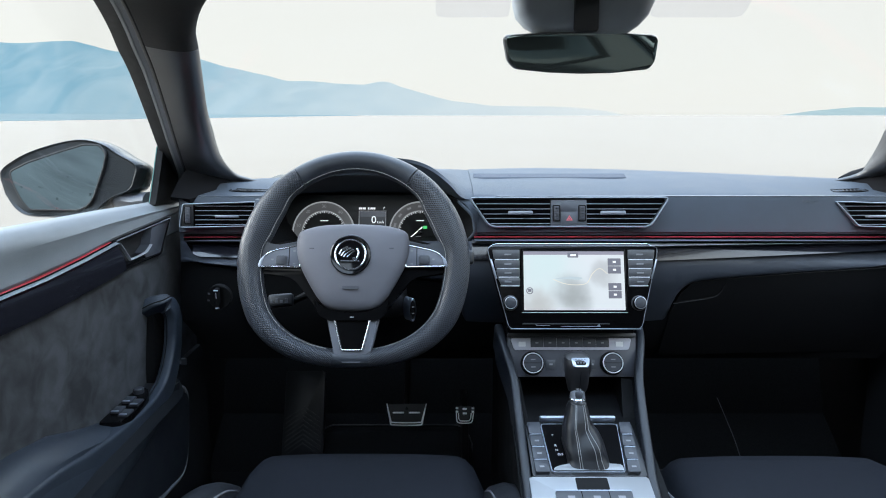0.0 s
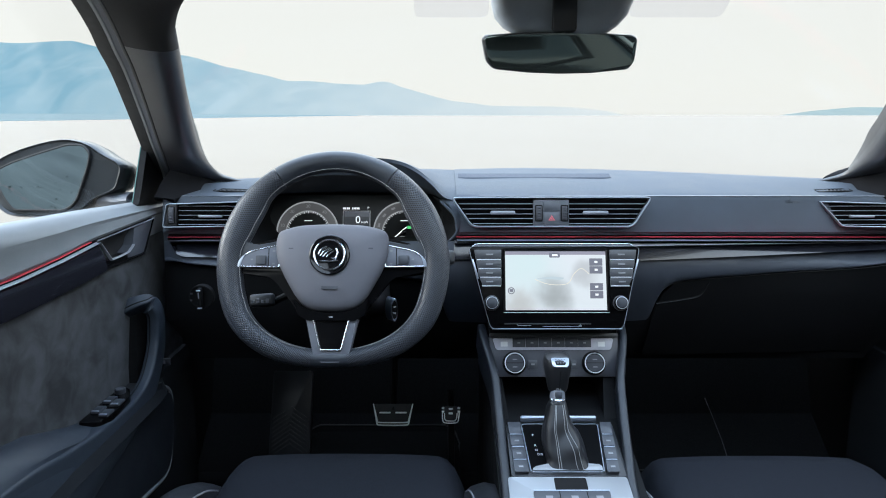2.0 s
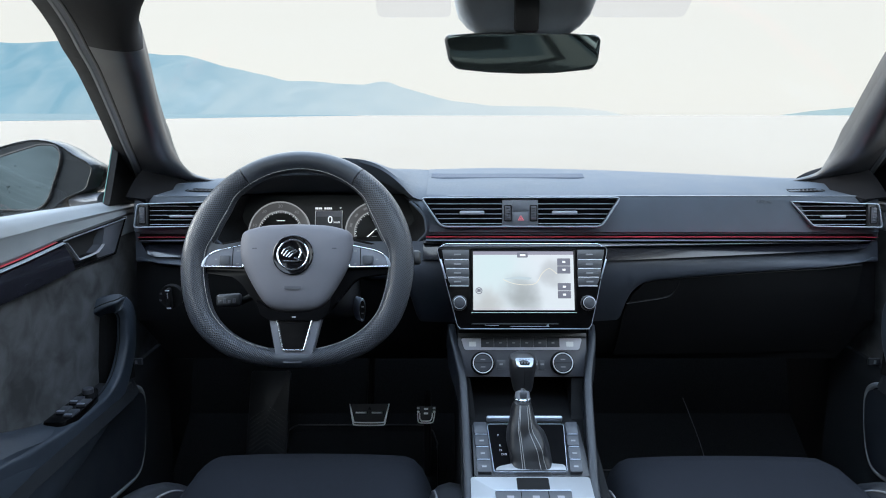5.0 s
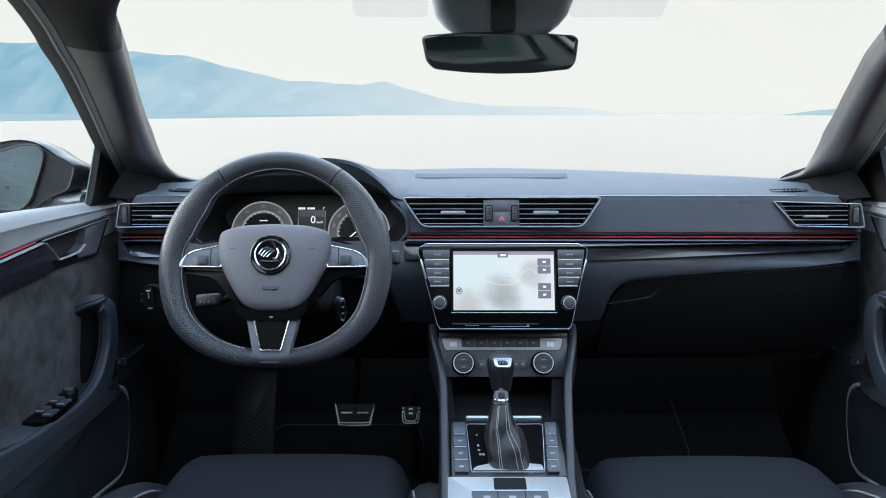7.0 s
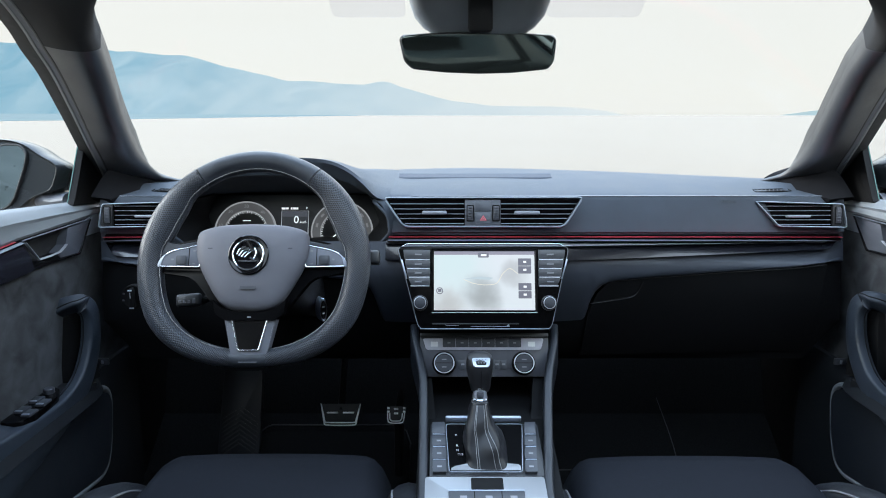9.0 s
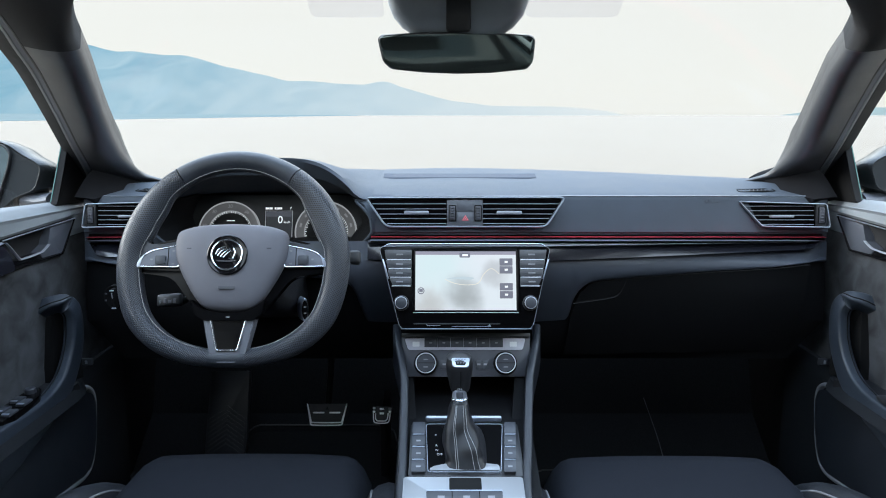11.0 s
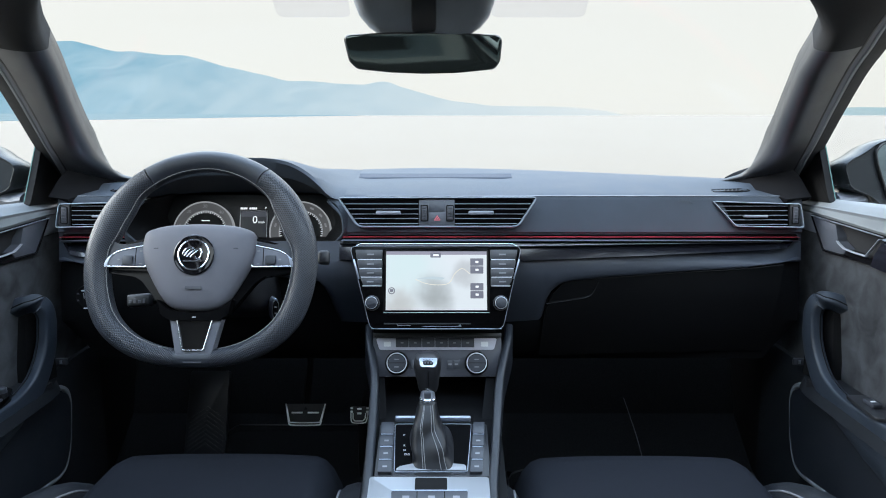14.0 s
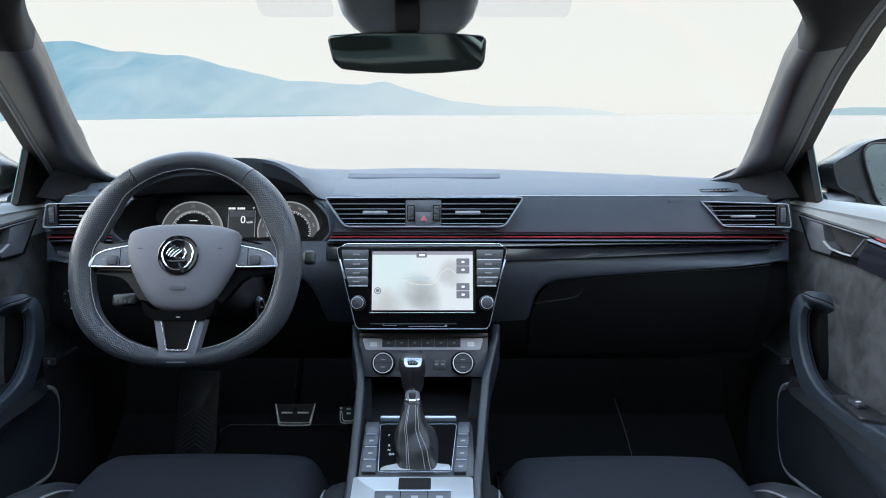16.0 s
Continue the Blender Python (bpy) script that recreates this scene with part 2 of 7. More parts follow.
# ---- mesh helpers ----
def thing(name, base, label, category, group="", kind=""):
    ob = new(name)
    ob.location = base
    ob.empty_display_size = 0.05
    return tagged(ob, label, category, group, kind)


def part(name, bm, material, parent=None, label="", m=None):
    """Links a bmesh as one mesh object, under a thing or a part where one is given."""
    if m is not None:
        bm.transform(m)
    bmesh.ops.recalc_face_normals(bm, faces=bm.faces)
    for f in bm.faces:
        f.smooth = True
    for e in bm.edges:
        e.smooth = len(e.link_faces) == 2 and e.calc_face_angle(0) < 0.6
    me = bpy.data.meshes.new(name)
    bm.to_mesh(me)
    bm.free()
    me.materials.append(material)
    ob = new(name, me)
    if parent is not None:
        ob.parent = parent
        if parent.data is None:
            ob.matrix_parent_inverse = Matrix.Translation(-parent.location)
    if label:
        tagged(ob, label)
    return ob


def panel(x, y, z, lean):
    """The frame of a panel that faces the rear: u right, v up, w out of it; lean: degrees from upright."""
    a = radians(lean)
    return Matrix(((1, 0, 0, x), (0, math.sin(a), -math.cos(a), y), (0, math.cos(a), math.sin(a), z), (0, 0, 0, 1)))


def rounded(points, r, n=4):
    """A closed outline with its corners rounded."""
    out, c = [], len(points)
    for i in range(c):
        a, b, d = (Vector(points[(i + j) % c][:2]) for j in (-1, 0, 1))
        q = min(r, 0.45 * (a - b).length, 0.45 * (d - b).length)
        p0, p1 = b + (a - b).normalized() * q, b + (d - b).normalized() * q
        for k in range(n + 1):
            s = k / n
            out.append(tuple(p0 * (1 - s) ** 2 + b * (2 * s * (1 - s)) + p1 * s * s))
    return out


def rect(x0, y0, x1, y1):
    return [(x0, y0), (x1, y0), (x1, y1), (x0, y1)]


def slab(outline, w0, w1, bevel=0.0, bm=None):
    """A plate with that outline, from depth w0 to w1, its front edge bevelled."""
    bm = bm or bmesh.new()
    lo = [bm.verts.new((x, y, w0)) for x, y in outline]
    hi = [bm.verts.new((x, y, w1)) for x, y in outline]
    c = len(outline)
    for i in range(c):
        bm.faces.new((lo[i], lo[(i + 1) % c], hi[(i + 1) % c], hi[i]))
    bm.faces.new(lo[::-1])
    top = bm.faces.new(hi)
    if bevel > 0:
        bmesh.ops.bevel(bm, geom=list(top.edges), offset=bevel, segments=2, profile=0.5, affect="EDGES")
    return bm


def ring(outer, inner, w0, w1):
    """A frame between two outlines with as many points each, its face rounded."""
    bm = bmesh.new()
    c = len(outer)
    wide = sum((Vector(a) - Vector(b)).length for a, b in zip(outer, inner)) / c
    r = min(0.4 * wide, 0.8 * (w1 - w0))
    def between(f):
        return [(lerp(a[0], b[0], f), lerp(a[1], b[1], f)) for a, b in zip(outer, inner)]
    rows = [(outer, w0), (outer, w1 - r), (between(0.15), w1 - 0.3 * r), (between(0.4), w1), (between(0.6), w1), (between(0.85), w1 - 0.3 * r), (inner, w1 - r), (inner, w0)]
    rows = [[bm.verts.new((x, y, w)) for x, y in o] for o, w in rows]
    n = len(rows)
    for a in range(n):
        for i in range(c):
            bm.faces.new((rows[a][i], rows[a][(i + 1) % c], rows[(a + 1) % n][(i + 1) % c], rows[(a + 1) % n][i]))
    return bm


def inset(outline, d):
    """An outline drawn in by d, along each corner's halving line."""
    out, c = [], len(outline)
    area = sum(outline[i][0] * outline[(i + 1) % c][1] - outline[(i + 1) % c][0] * outline[i][1] for i in range(c))
    s = 1 if area > 0 else -1
    for i in range(c):
        a, b, e = (Vector(outline[(i + j) % c]) for j in (-1, 0, 1))
        n1, n2 = (b - a).normalized(), (e - b).normalized()
        n = Vector((-n1.y - n2.y, n1.x + n2.x))
        n = n.normalized() if n.length > 1e-6 else Vector((-n1.y, n1.x))
        k = max(0.45, n.dot(Vector((-n1.y, n1.x))))
        out.append(tuple(b + n * (s * d / k)))
    return out


def loft(rows, closed=True, caps=True, loop=False, uv=None):
    """A skin over rows of points; closed: each row is a ring; loop: the last row joins the first. uv: two lists of metres."""
    bm = bmesh.new()
    vs = [[bm.verts.new(p) for p in r] for r in rows]
    nr, nc = len(rows), len(rows[0])
    layer = bm.loops.layers.uv.new("UVMap") if uv else None
    for i in range(nr if loop else nr - 1):
        for j in range(nc if closed else nc - 1):
            i2, j2 = (i + 1) % nr, (j + 1) % nc
            f = bm.faces.new((vs[i][j], vs[i2][j], vs[i2][j2], vs[i][j2]))
            if layer:
                for lp, (a, b) in zip(f.loops, ((i, j), (i + 1, j), (i + 1, j + 1), (i, j + 1))):
                    lp[layer].uv = (uv[0][a], uv[1][b])
    if closed and caps and not loop:
        bm.faces.new(vs[0][::-1])
        bm.faces.new(vs[-1])
    return bm


def smooth_path(points, steps=6):
    """A curve through the points (Catmull-Rom)."""
    p = [Vector(q) for q in points]
    p = [2 * p[0] - p[1], *p, 2 * p[-1] - p[-2]]
    out = []
    for i in range(1, len(p) - 2):
        for k in range(steps):
            t = k / steps
            a, b, c, d = p[i - 1], p[i], p[i + 1], p[i + 2]
            out.append(0.5 * (2 * b + (c - a) * t + (2 * a - 5 * b + 4 * c - d) * t * t + (3 * b - a - 3 * c + d) * t ** 3))
    out.append(p[-2])
    return out


def sweep(path, section, up=(0, 0, 1)):
    """Carries a closed section (side, up) along a path."""
    rows = []
    for i, p in enumerate(path):
        t = (path[min(i + 1, len(path) - 1)] - path[max(i - 1, 0)]).normalized()
        side = t.cross(Vector(up)).normalized()
        v = side.cross(t)
        rows.append([p + side * a + v * b for a, b in section])
    return loft(rows)


def circle(r, n=16, ry=None):
    return [(r * math.cos(2 * math.pi * k / n), (ry or r) * math.sin(2 * math.pi * k / n)) for k in range(n)]


def tube(points, r, n=8, up=(0, 0, 1), steps=6):
    return sweep(smooth_path(points, steps), circle(r, n), up)


def lathe(profile, n=32, cx=0.0, cy=0.0, hollow=False):
    """Turns (radius, w) points round the panel's own axis; hollow: a ring with an open middle."""
    return loft(loop=hollow, rows=[[(cx + r * math.cos(2 * math.pi * k / n), cy + r * math.sin(2 * math.pi * k / n), w) for k in range(n)] for r, w in profile])


def block(x0, y0, z0, x1, y1, z1, bevel=0.003, segments=2):
    bm = bmesh.new()
    bmesh.ops.create_cube(bm, size=1)
    bmesh.ops.scale(bm, vec=(x1 - x0, y1 - y0, z1 - z0), verts=bm.verts)
    bmesh.ops.translate(bm, vec=((x0 + x1) / 2, (y0 + y1) / 2, (z0 + z1) / 2), verts=bm.verts)
    if bevel > 0:
        bmesh.ops.bevel(bm, geom=list(bm.edges), offset=bevel, segments=segments, profile=0.5, affect="EDGES")
    return bm


def lettering(name, text, size, material, parent, m, label=""):
    cu = bpy.data.curves.new(name, "FONT")
    cu.body, cu.size, cu.extrude = text, size, 0.0002
    cu.align_x, cu.align_y = "CENTER", "CENTER"
    holder = bpy.data.objects.new(name, cu)
    me = bpy.data.meshes.new_from_object(holder)
    bpy.data.objects.remove(holder)
    bm = bmesh.new()
    bm.from_mesh(me)
    return part(name, bm, material, parent, label, m)


def lerp(a, b, t):
    return a + (b - a) * t


def interp(x, table):
    """Straight lines through (x, value) pairs."""
    if x <= table[0][0]:
        return table[0][1]
    for (a, u), (b, v) in zip(table, table[1:]):
        if x <= b:
            return lerp(u, v, (x - a) / (b - a))
    return table[-1][1]

CX = -0.01
VSIGHT = 1.2

# ---- ground and distance ----
def ground_material():
    m = mat("pale_shore_sand", (0.21, 0.21, 0.2), 0.9, 0, 0.0)
    n, l = m.node_tree.nodes, m.node_tree.links
    tc = n.new("ShaderNodeTexCoord")
    a = n.new("ShaderNodeTexNoise")
    a.inputs["Scale"].default_value, a.inputs["Detail"].default_value = 0.12, 7
    l.new(tc.outputs["Object"], a.inputs["Vector"])
    r = n.new("ShaderNodeValToRGB")
    e = r.color_ramp.elements
    e[0].position, e[0].color = 0.3, (0.164, 0.13, 0.0965, 1)
    e[1].position, e[1].color = 0.6, (0.176, 0.1415, 0.107, 1)
    l.new(a.outputs["Fac"], r.inputs[0])
    l.new(r.outputs[0], n["Principled BSDF"].inputs["Base Color"])
    return m


bm = bmesh.new()
bmesh.ops.create_grid(bm, x_segments=24, y_segments=24, size=4600)
ground = part("ground", bm, ground_material())
tagged(ground, "pale bleached flat shore running to the horizon", "ground", kind="structure")


def hills(name, ridge, dist, foot, material, label, seed):
    """A far range whose crest runs through (bearing, rise) pairs, in degrees."""
    rows = []
    a = ridge[0][0]
    while a <= ridge[-1][0] + 1e-6:
        top = interp(a, ridge)
        wob = 0.12 * noise.fractal(Vector((a * 0.35, seed, 0)), 1.0, 2.0, 5)
        s, c = math.sin(radians(a)), math.cos(radians(a))
        h = (dist + foot) * math.tan(radians(max(0.0, top + wob * min(1, top)))) / c
        row = []
        for k in range(9):
            f = k / 8
            d = (dist + f * foot + 0.02 * dist * noise.noise(Vector((a * 0.4, f * 4, seed)))) / c
            row.append((d * s, d * c, 0.1 + h * f ** 0.85))
        row.append(((1.06 * dist + foot) / c * s, 1.06 * dist + foot, 0))
        row.append((dist / c * s, dist, -2))
        rows.append(row)
        a += 0.4
    return tagged(part(name, loft(rows), material), label, "mountains", kind="structure")


def painted_haze(name, near, light, far, x0, x1, glow):
    """A forested range whose haze is painted in as glow, paler the farther it runs off."""
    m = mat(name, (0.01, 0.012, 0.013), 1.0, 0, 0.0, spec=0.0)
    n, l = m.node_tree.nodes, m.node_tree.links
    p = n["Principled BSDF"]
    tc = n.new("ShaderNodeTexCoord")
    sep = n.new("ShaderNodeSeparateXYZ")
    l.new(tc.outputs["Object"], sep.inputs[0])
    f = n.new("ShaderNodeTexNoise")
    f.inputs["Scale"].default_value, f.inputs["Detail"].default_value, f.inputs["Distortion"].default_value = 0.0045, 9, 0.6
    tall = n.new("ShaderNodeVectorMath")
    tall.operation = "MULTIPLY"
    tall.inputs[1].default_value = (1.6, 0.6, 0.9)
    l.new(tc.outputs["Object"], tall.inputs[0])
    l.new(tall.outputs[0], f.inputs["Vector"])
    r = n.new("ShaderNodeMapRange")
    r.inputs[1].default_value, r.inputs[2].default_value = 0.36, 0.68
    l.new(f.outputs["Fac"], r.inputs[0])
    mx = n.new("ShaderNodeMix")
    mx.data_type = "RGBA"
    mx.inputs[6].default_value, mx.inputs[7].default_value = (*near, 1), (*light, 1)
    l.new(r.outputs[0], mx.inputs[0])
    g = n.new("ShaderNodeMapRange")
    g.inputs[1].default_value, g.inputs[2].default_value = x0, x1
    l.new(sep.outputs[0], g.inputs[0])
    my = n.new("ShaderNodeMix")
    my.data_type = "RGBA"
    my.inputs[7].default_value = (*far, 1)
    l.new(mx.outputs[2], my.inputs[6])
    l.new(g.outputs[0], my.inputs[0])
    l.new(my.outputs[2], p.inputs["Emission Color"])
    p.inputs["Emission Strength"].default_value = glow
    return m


# self-glowing colours with the haze mixed in, not lit by sun or sky
HAZE = painted_haze("hazy_blue_forest", (0.275, 0.53, 0.7), (0.46, 0.68, 0.815), (0.86, 0.915, 0.935), -1500, 650, 1.0)
HAZE2 = painted_haze("hazy_shore", (0.42, 0.63, 0.77), (0.48, 0.68, 0.8), (0.47, 0.67, 0.79), -130, -60, 1.0)
PALEHAZE = painted_haze("pale_far_haze", (0.83, 0.885, 0.89), (0.845, 0.89, 0.895), (0.93, 0.94, 0.93), 0, 1000, 1.0)
ISLE = painted_haze("hazy_blue_headland", (0.5, 0.68, 0.75), (0.58, 0.73, 0.78), (0.45, 0.65, 0.72), 1500, 3000, 1.0)
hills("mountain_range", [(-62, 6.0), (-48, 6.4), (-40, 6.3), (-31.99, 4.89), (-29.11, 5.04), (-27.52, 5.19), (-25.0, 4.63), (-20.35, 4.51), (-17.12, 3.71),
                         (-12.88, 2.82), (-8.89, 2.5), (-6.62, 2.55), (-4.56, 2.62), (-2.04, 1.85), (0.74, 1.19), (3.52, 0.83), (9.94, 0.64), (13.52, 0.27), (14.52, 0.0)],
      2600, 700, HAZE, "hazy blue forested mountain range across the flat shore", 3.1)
rows = []
for k in range(60):
    a = lerp(-64, -7, k / 59)
    dip = interp(a, [(-64, 1.0), (-33, 0.5), (-20, 0.25), (-9.5, 0.07), (-6, 0.03)]) * (1 + 0.12 * noise.noise(Vector((a * 0.5, 3, 0))))
    d = 1.2 / math.tan(radians(dip)) / math.cos(radians(a))
    sn, cs = math.sin(radians(a)), math.cos(radians(a))
    up = 1.2 + d * math.tan(radians(0.12 * min(1.0, (-6.9 - a) / 22)))
    rows.append([(d * sn, d * cs, -0.2), (d * sn, d * cs, 0.1), (1.05 * d * sn, 1.05 * d * cs, 0.5 * up), (1.12 * d * sn, 1.12 * d * cs, up), (1.2 * d * sn, 1.2 * d * cs, -0.2)])
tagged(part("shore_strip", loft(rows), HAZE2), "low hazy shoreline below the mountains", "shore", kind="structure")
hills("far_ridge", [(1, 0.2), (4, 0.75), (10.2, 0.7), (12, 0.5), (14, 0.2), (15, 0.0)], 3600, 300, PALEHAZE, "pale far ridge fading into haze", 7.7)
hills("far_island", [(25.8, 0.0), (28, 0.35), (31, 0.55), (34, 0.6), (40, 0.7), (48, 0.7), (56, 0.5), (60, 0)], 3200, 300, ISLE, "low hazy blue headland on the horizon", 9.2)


def woods_material():
    return mat("dark_hazy_woods", (0.075, 0.083, 0.08), 1.0, 0, 0.3, 0.35, spec=0.1)


def rear_woods():
    """The wooded bank behind the car, seen only in its mirrors: many small leaf clumps over a slope."""
    rng = random.Random(5)
    bm = bmesh.new()
    slope = []
    for a in range(96, 266, 4):
        sn, cs = math.sin(radians(a)), math.cos(radians(a))
        h = 11 + 4 * noise.noise(Vector((a * 0.09, 2, 0)))
        slope.append([bm.verts.new((d * sn, d * cs, z)) for d, z in ((30, -0.5), (36, h * 0.45), (48, h), (52, -0.5))])
    for p, q in zip(slope, slope[1:]):
        for i in range(3):
            bm.faces.new((p[i], q[i], q[i + 1], p[i + 1]))
    for k in range(9000):
        a = rng.uniform(100, 260)
        d = rng.uniform(28, 46)
        z = rng.random() ** 1.2 * (7 + 5 * noise.noise(Vector((a * 0.06, 0, 0)))) * (0.5 + (d - 28) / 30)
        c = Vector((d * math.sin(radians(a)), d * math.cos(radians(a)), z))
        r = rng.uniform(0.04, 0.1)
        q = [c + Vector((rng.uniform(-r, r), rng.uniform(-r, r), rng.uniform(-r * 0.5, r))) for _ in range(4)]
        v = [bm.verts.new(p) for p in q]
        for i, j, h in ((0, 1, 2), (0, 2, 3), (0, 1, 3), (1, 2, 3)):
            bm.faces.new((v[i], v[j], v[h]))
    return tagged(part("woods", bm, woods_material()), "dark hazy woods on the bank behind the car", "woods", kind="stuff")


rear_woods()


# ---- car shell ----
# Along the pillar: y, z, then the half widths of windscreen edge, trim edge and side window edge.
PILLARS = [
    (1.455, 1.05, 0.565, 0.755, 0.802), (1.443, 1.061, 0.590, 0.750, 0.797), (1.428, 1.072, 0.622, 0.745, 0.791), (1.41, 1.085, 0.6445, 0.739, 0.785),
    (1.37, 1.117, 0.656, 0.731, 0.777), (1.33, 1.15, 0.655, 0.724, 0.7705), (1.27, 1.204, 0.6435, 0.7125, 0.7605), (1.19, 1.27, 0.6215, 0.697, 0.747),
    (1.13, 1.305, 0.604, 0.685, 0.7365), (1.09, 1.331, 0.592, 0.678, 0.7285), (1.02, 1.361, 0.550, 0.664, 0.714), (0.93, 1.385, 0.47, 0.647, 0.695),
]


def pillar_rows(sgn, rows, bulge):
    out = []
    for y, z, a, b, c in rows:
        grow = min(1.0, max(0.25, (z - 1.04) / 0.08))
        if sgn > 0:
            a += interp(z, [(1.2, 0.0), (1.27, 0.005), (1.305, 0.013), (1.331, 0.013), (1.361, -0.003), (1.385, -0.003)])
        pa, pb = Vector((CX + sgn * a, y, z)), Vector((CX + sgn * b * (1 - 0.012 * grow), y - 0.012 - 0.018 * grow, z))
        corner = pa + Vector((-sgn * 0.14, -0.95, -0.28)) * (bulge * 1.7 * grow)
        arc = []
        for k in range(15):
            t = k / 14
            arc.append(pa * (1 - t) ** 2 + corner * (2 * t * (1 - t)) + pb * t ** 2)
        g = min(1.0, max(0.0, (z - 1.075) / 0.06))
        out.append([*arc, pb + Vector((sgn * 0.004, 0.06, 0.045)), pa + Vector((sgn * 0.021, lerp(0.03, 0.05, g), lerp(-0.012, 0.035, g)))])
    return out


def finer(rows, steps=4):
    return [tuple(v) for v in smooth_many(rows, steps)]


def smooth_many(rows, steps):
    p = [np.array(r, float) for r in rows]
    p = [2 * p[0] - p[1], *p, 2 * p[-1] - p[-2]]
    out = []
    for i in range(1, len(p) - 2):
        for k in range(steps):
            t = k / steps
            a, b, c, d = p[i - 1], p[i], p[i + 1], p[i + 2]
            out.append(0.5 * (2 * b + (c - a) * t + (2 * a - 5 * b + 4 * c - d) * t * t + (3 * b - a - 3 * c + d) * t ** 3))
    out.append(p[-2])
    return out


for sgn, side in ((-1, "left"), (1, "right")):
    pil = tagged(part("pillar_" + side, loft(pillar_rows(sgn, finer(PILLARS[:9]), 0.034)), PILLAR), "dark grey curved windscreen pillar trim", "pillar", kind="structure")
    part("roof_corner", loft(pillar_rows(sgn, finer(PILLARS[8:]), 0.038)), HEADLINER, pil, "black cloth roof corner above the trim")
    # seal, painted flange and window channel along the door opening
    path = finer(PILLARS[2:])
    path += [(y, 1.385 + 0.012 * (0.93 - y), 0, 0.647 - 0.004 * (0.93 - y), 0.695) for y in (0.6, 0.2)]
    for name, f0, f1, w, material, label in (
            ("door_seal", -0.03, 0.1, 0.007, RUBBER, "black rubber door seal"),
            ("flange", 0.1, 0.33, 0.002, FORK, "dark grey painted door flange"),
            ("flange_edge", 0.33, 0.46, 0.004, PAINT, "pale grey edge of the door flange"),
            ("window_channel", 0.46, 1.0, 0.005, RUBBER, "black window channel")):
        lift = Vector((-sgn * 0.5, -0.7, -0.45)).normalized() * w
        rows = []
        for y, z, a, b, c in path:
            p0, p1 = (Vector((CX + sgn * lerp(b, c, f), y - 0.014 + 0.02 * f, z)) for f in (f0, f1))
            back = Vector((0, 0.03, 0.022))
            rows.append([p0, p0 + lift * 0.8, p0.lerp(p1, 0.3) + lift, p0.lerp(p1, 0.7) + lift, p1 + lift * 0.8, p1, p1 + back, p0 + back])
        part(name, loft(rows), material, pil, label)
    # rear part of the body side, behind the front door
    wall = tagged(part("wall_" + side, block(CX + sgn * 0.76 - 0.03, -1.35, 0.25, CX + sgn * 0.76 + 0.03, 0.3, 1.05, 0.01), LOWER), "dark plain inner body side", "wall", kind="structure")
    part("middle_pillar", block(CX + sgn * 0.72 - 0.03, 0.16, 1.0, CX + sgn * 0.72 + 0.03, 0.3, 1.38, 0.01), PILLAR, wall)
    part("rear_pillar", block(CX + sgn * 0.70 - 0.04, -1.35, 1.0, CX + sgn * 0.70 + 0.04, -1.05, 1.38, 0.01), PILLAR, wall)
    part("roof_rail", block(CX + sgn * 0.68 - 0.04, -1.35, 1.36, CX + sgn * 0.68 + 0.04, 0.25, 1.41, 0.01), HEADLINER, wall)
    part("privacy_pane", block(CX + sgn * 0.75 - 0.002, -1.1, 1.03, CX + sgn * 0.75 + 0.002, 0.2, 1.40, 0), PRIVACY, wall, "dark rear side window")
    part("front_body_side", block(CX + sgn * 0.83 - 0.03, 1.33, 0.2, CX + sgn * 0.83 + 0.03, 1.85, 1.0, 0.01), VOID, wall)

# foot of each pillar trim, spreading over the dashboard's end
for sgn in (-1, 1):
    out = 0.014 if sgn < 0 else 0.0
    line = smooth_path([(0.62 + 1.6 * out, 1.44, 1.0712), (0.631 + 1.3 * out, 1.425, 1.067), (0.642 + out, 1.41, 1.0615), (0.669 + out, 1.375, 1.048), (0.704 + 0.6 * out, 1.335, 1.0377)], 5)
    outer = smooth_path([(0.65 + out, 1.445, 1.085), (0.675 + 0.7 * out, 1.42, 1.098), (0.705, 1.395, 1.108), (0.735, 1.37, 1.085), (0.75, 1.335, 1.042)], 5)
    rows = []
    for p, q in zip(line, outer):
        arc = [p.lerp(q, k / 6) + Vector((-0.3, -0.6, 0.2)) * (0.006 * math.sin(math.pi * k / 6)) for k in range(7)]
        rows.append([(CX + sgn * v.x, v.y, v.z) for v in [p + Vector((0, 0.01, -0.012)), *arc, q + Vector((0.01, 0.03, -0.01))]])
    part("pillar_foot", loft(rows), DULLTRIM, bpy.data.objects["pillar_left" if sgn < 0 else "pillar_right"], "flared foot of the trim on the dashboard")

# headliner with its front edge, crowned across, round an added glazed opening behind the front seats
def roof_piece(x0, x1, profile, n=24):
    rows = []
    for k in range(n + 1):
        x = lerp(x0, x1, k / n)
        c = 0.014 * (1 - (x / 0.62) ** 2)
        e = 0.02 * max(0, abs(x) / 0.62 - 0.8)
        rows.append([(CX + x, y, z + c * f - e * g) for y, z, f, g in profile])
    return loft(rows)


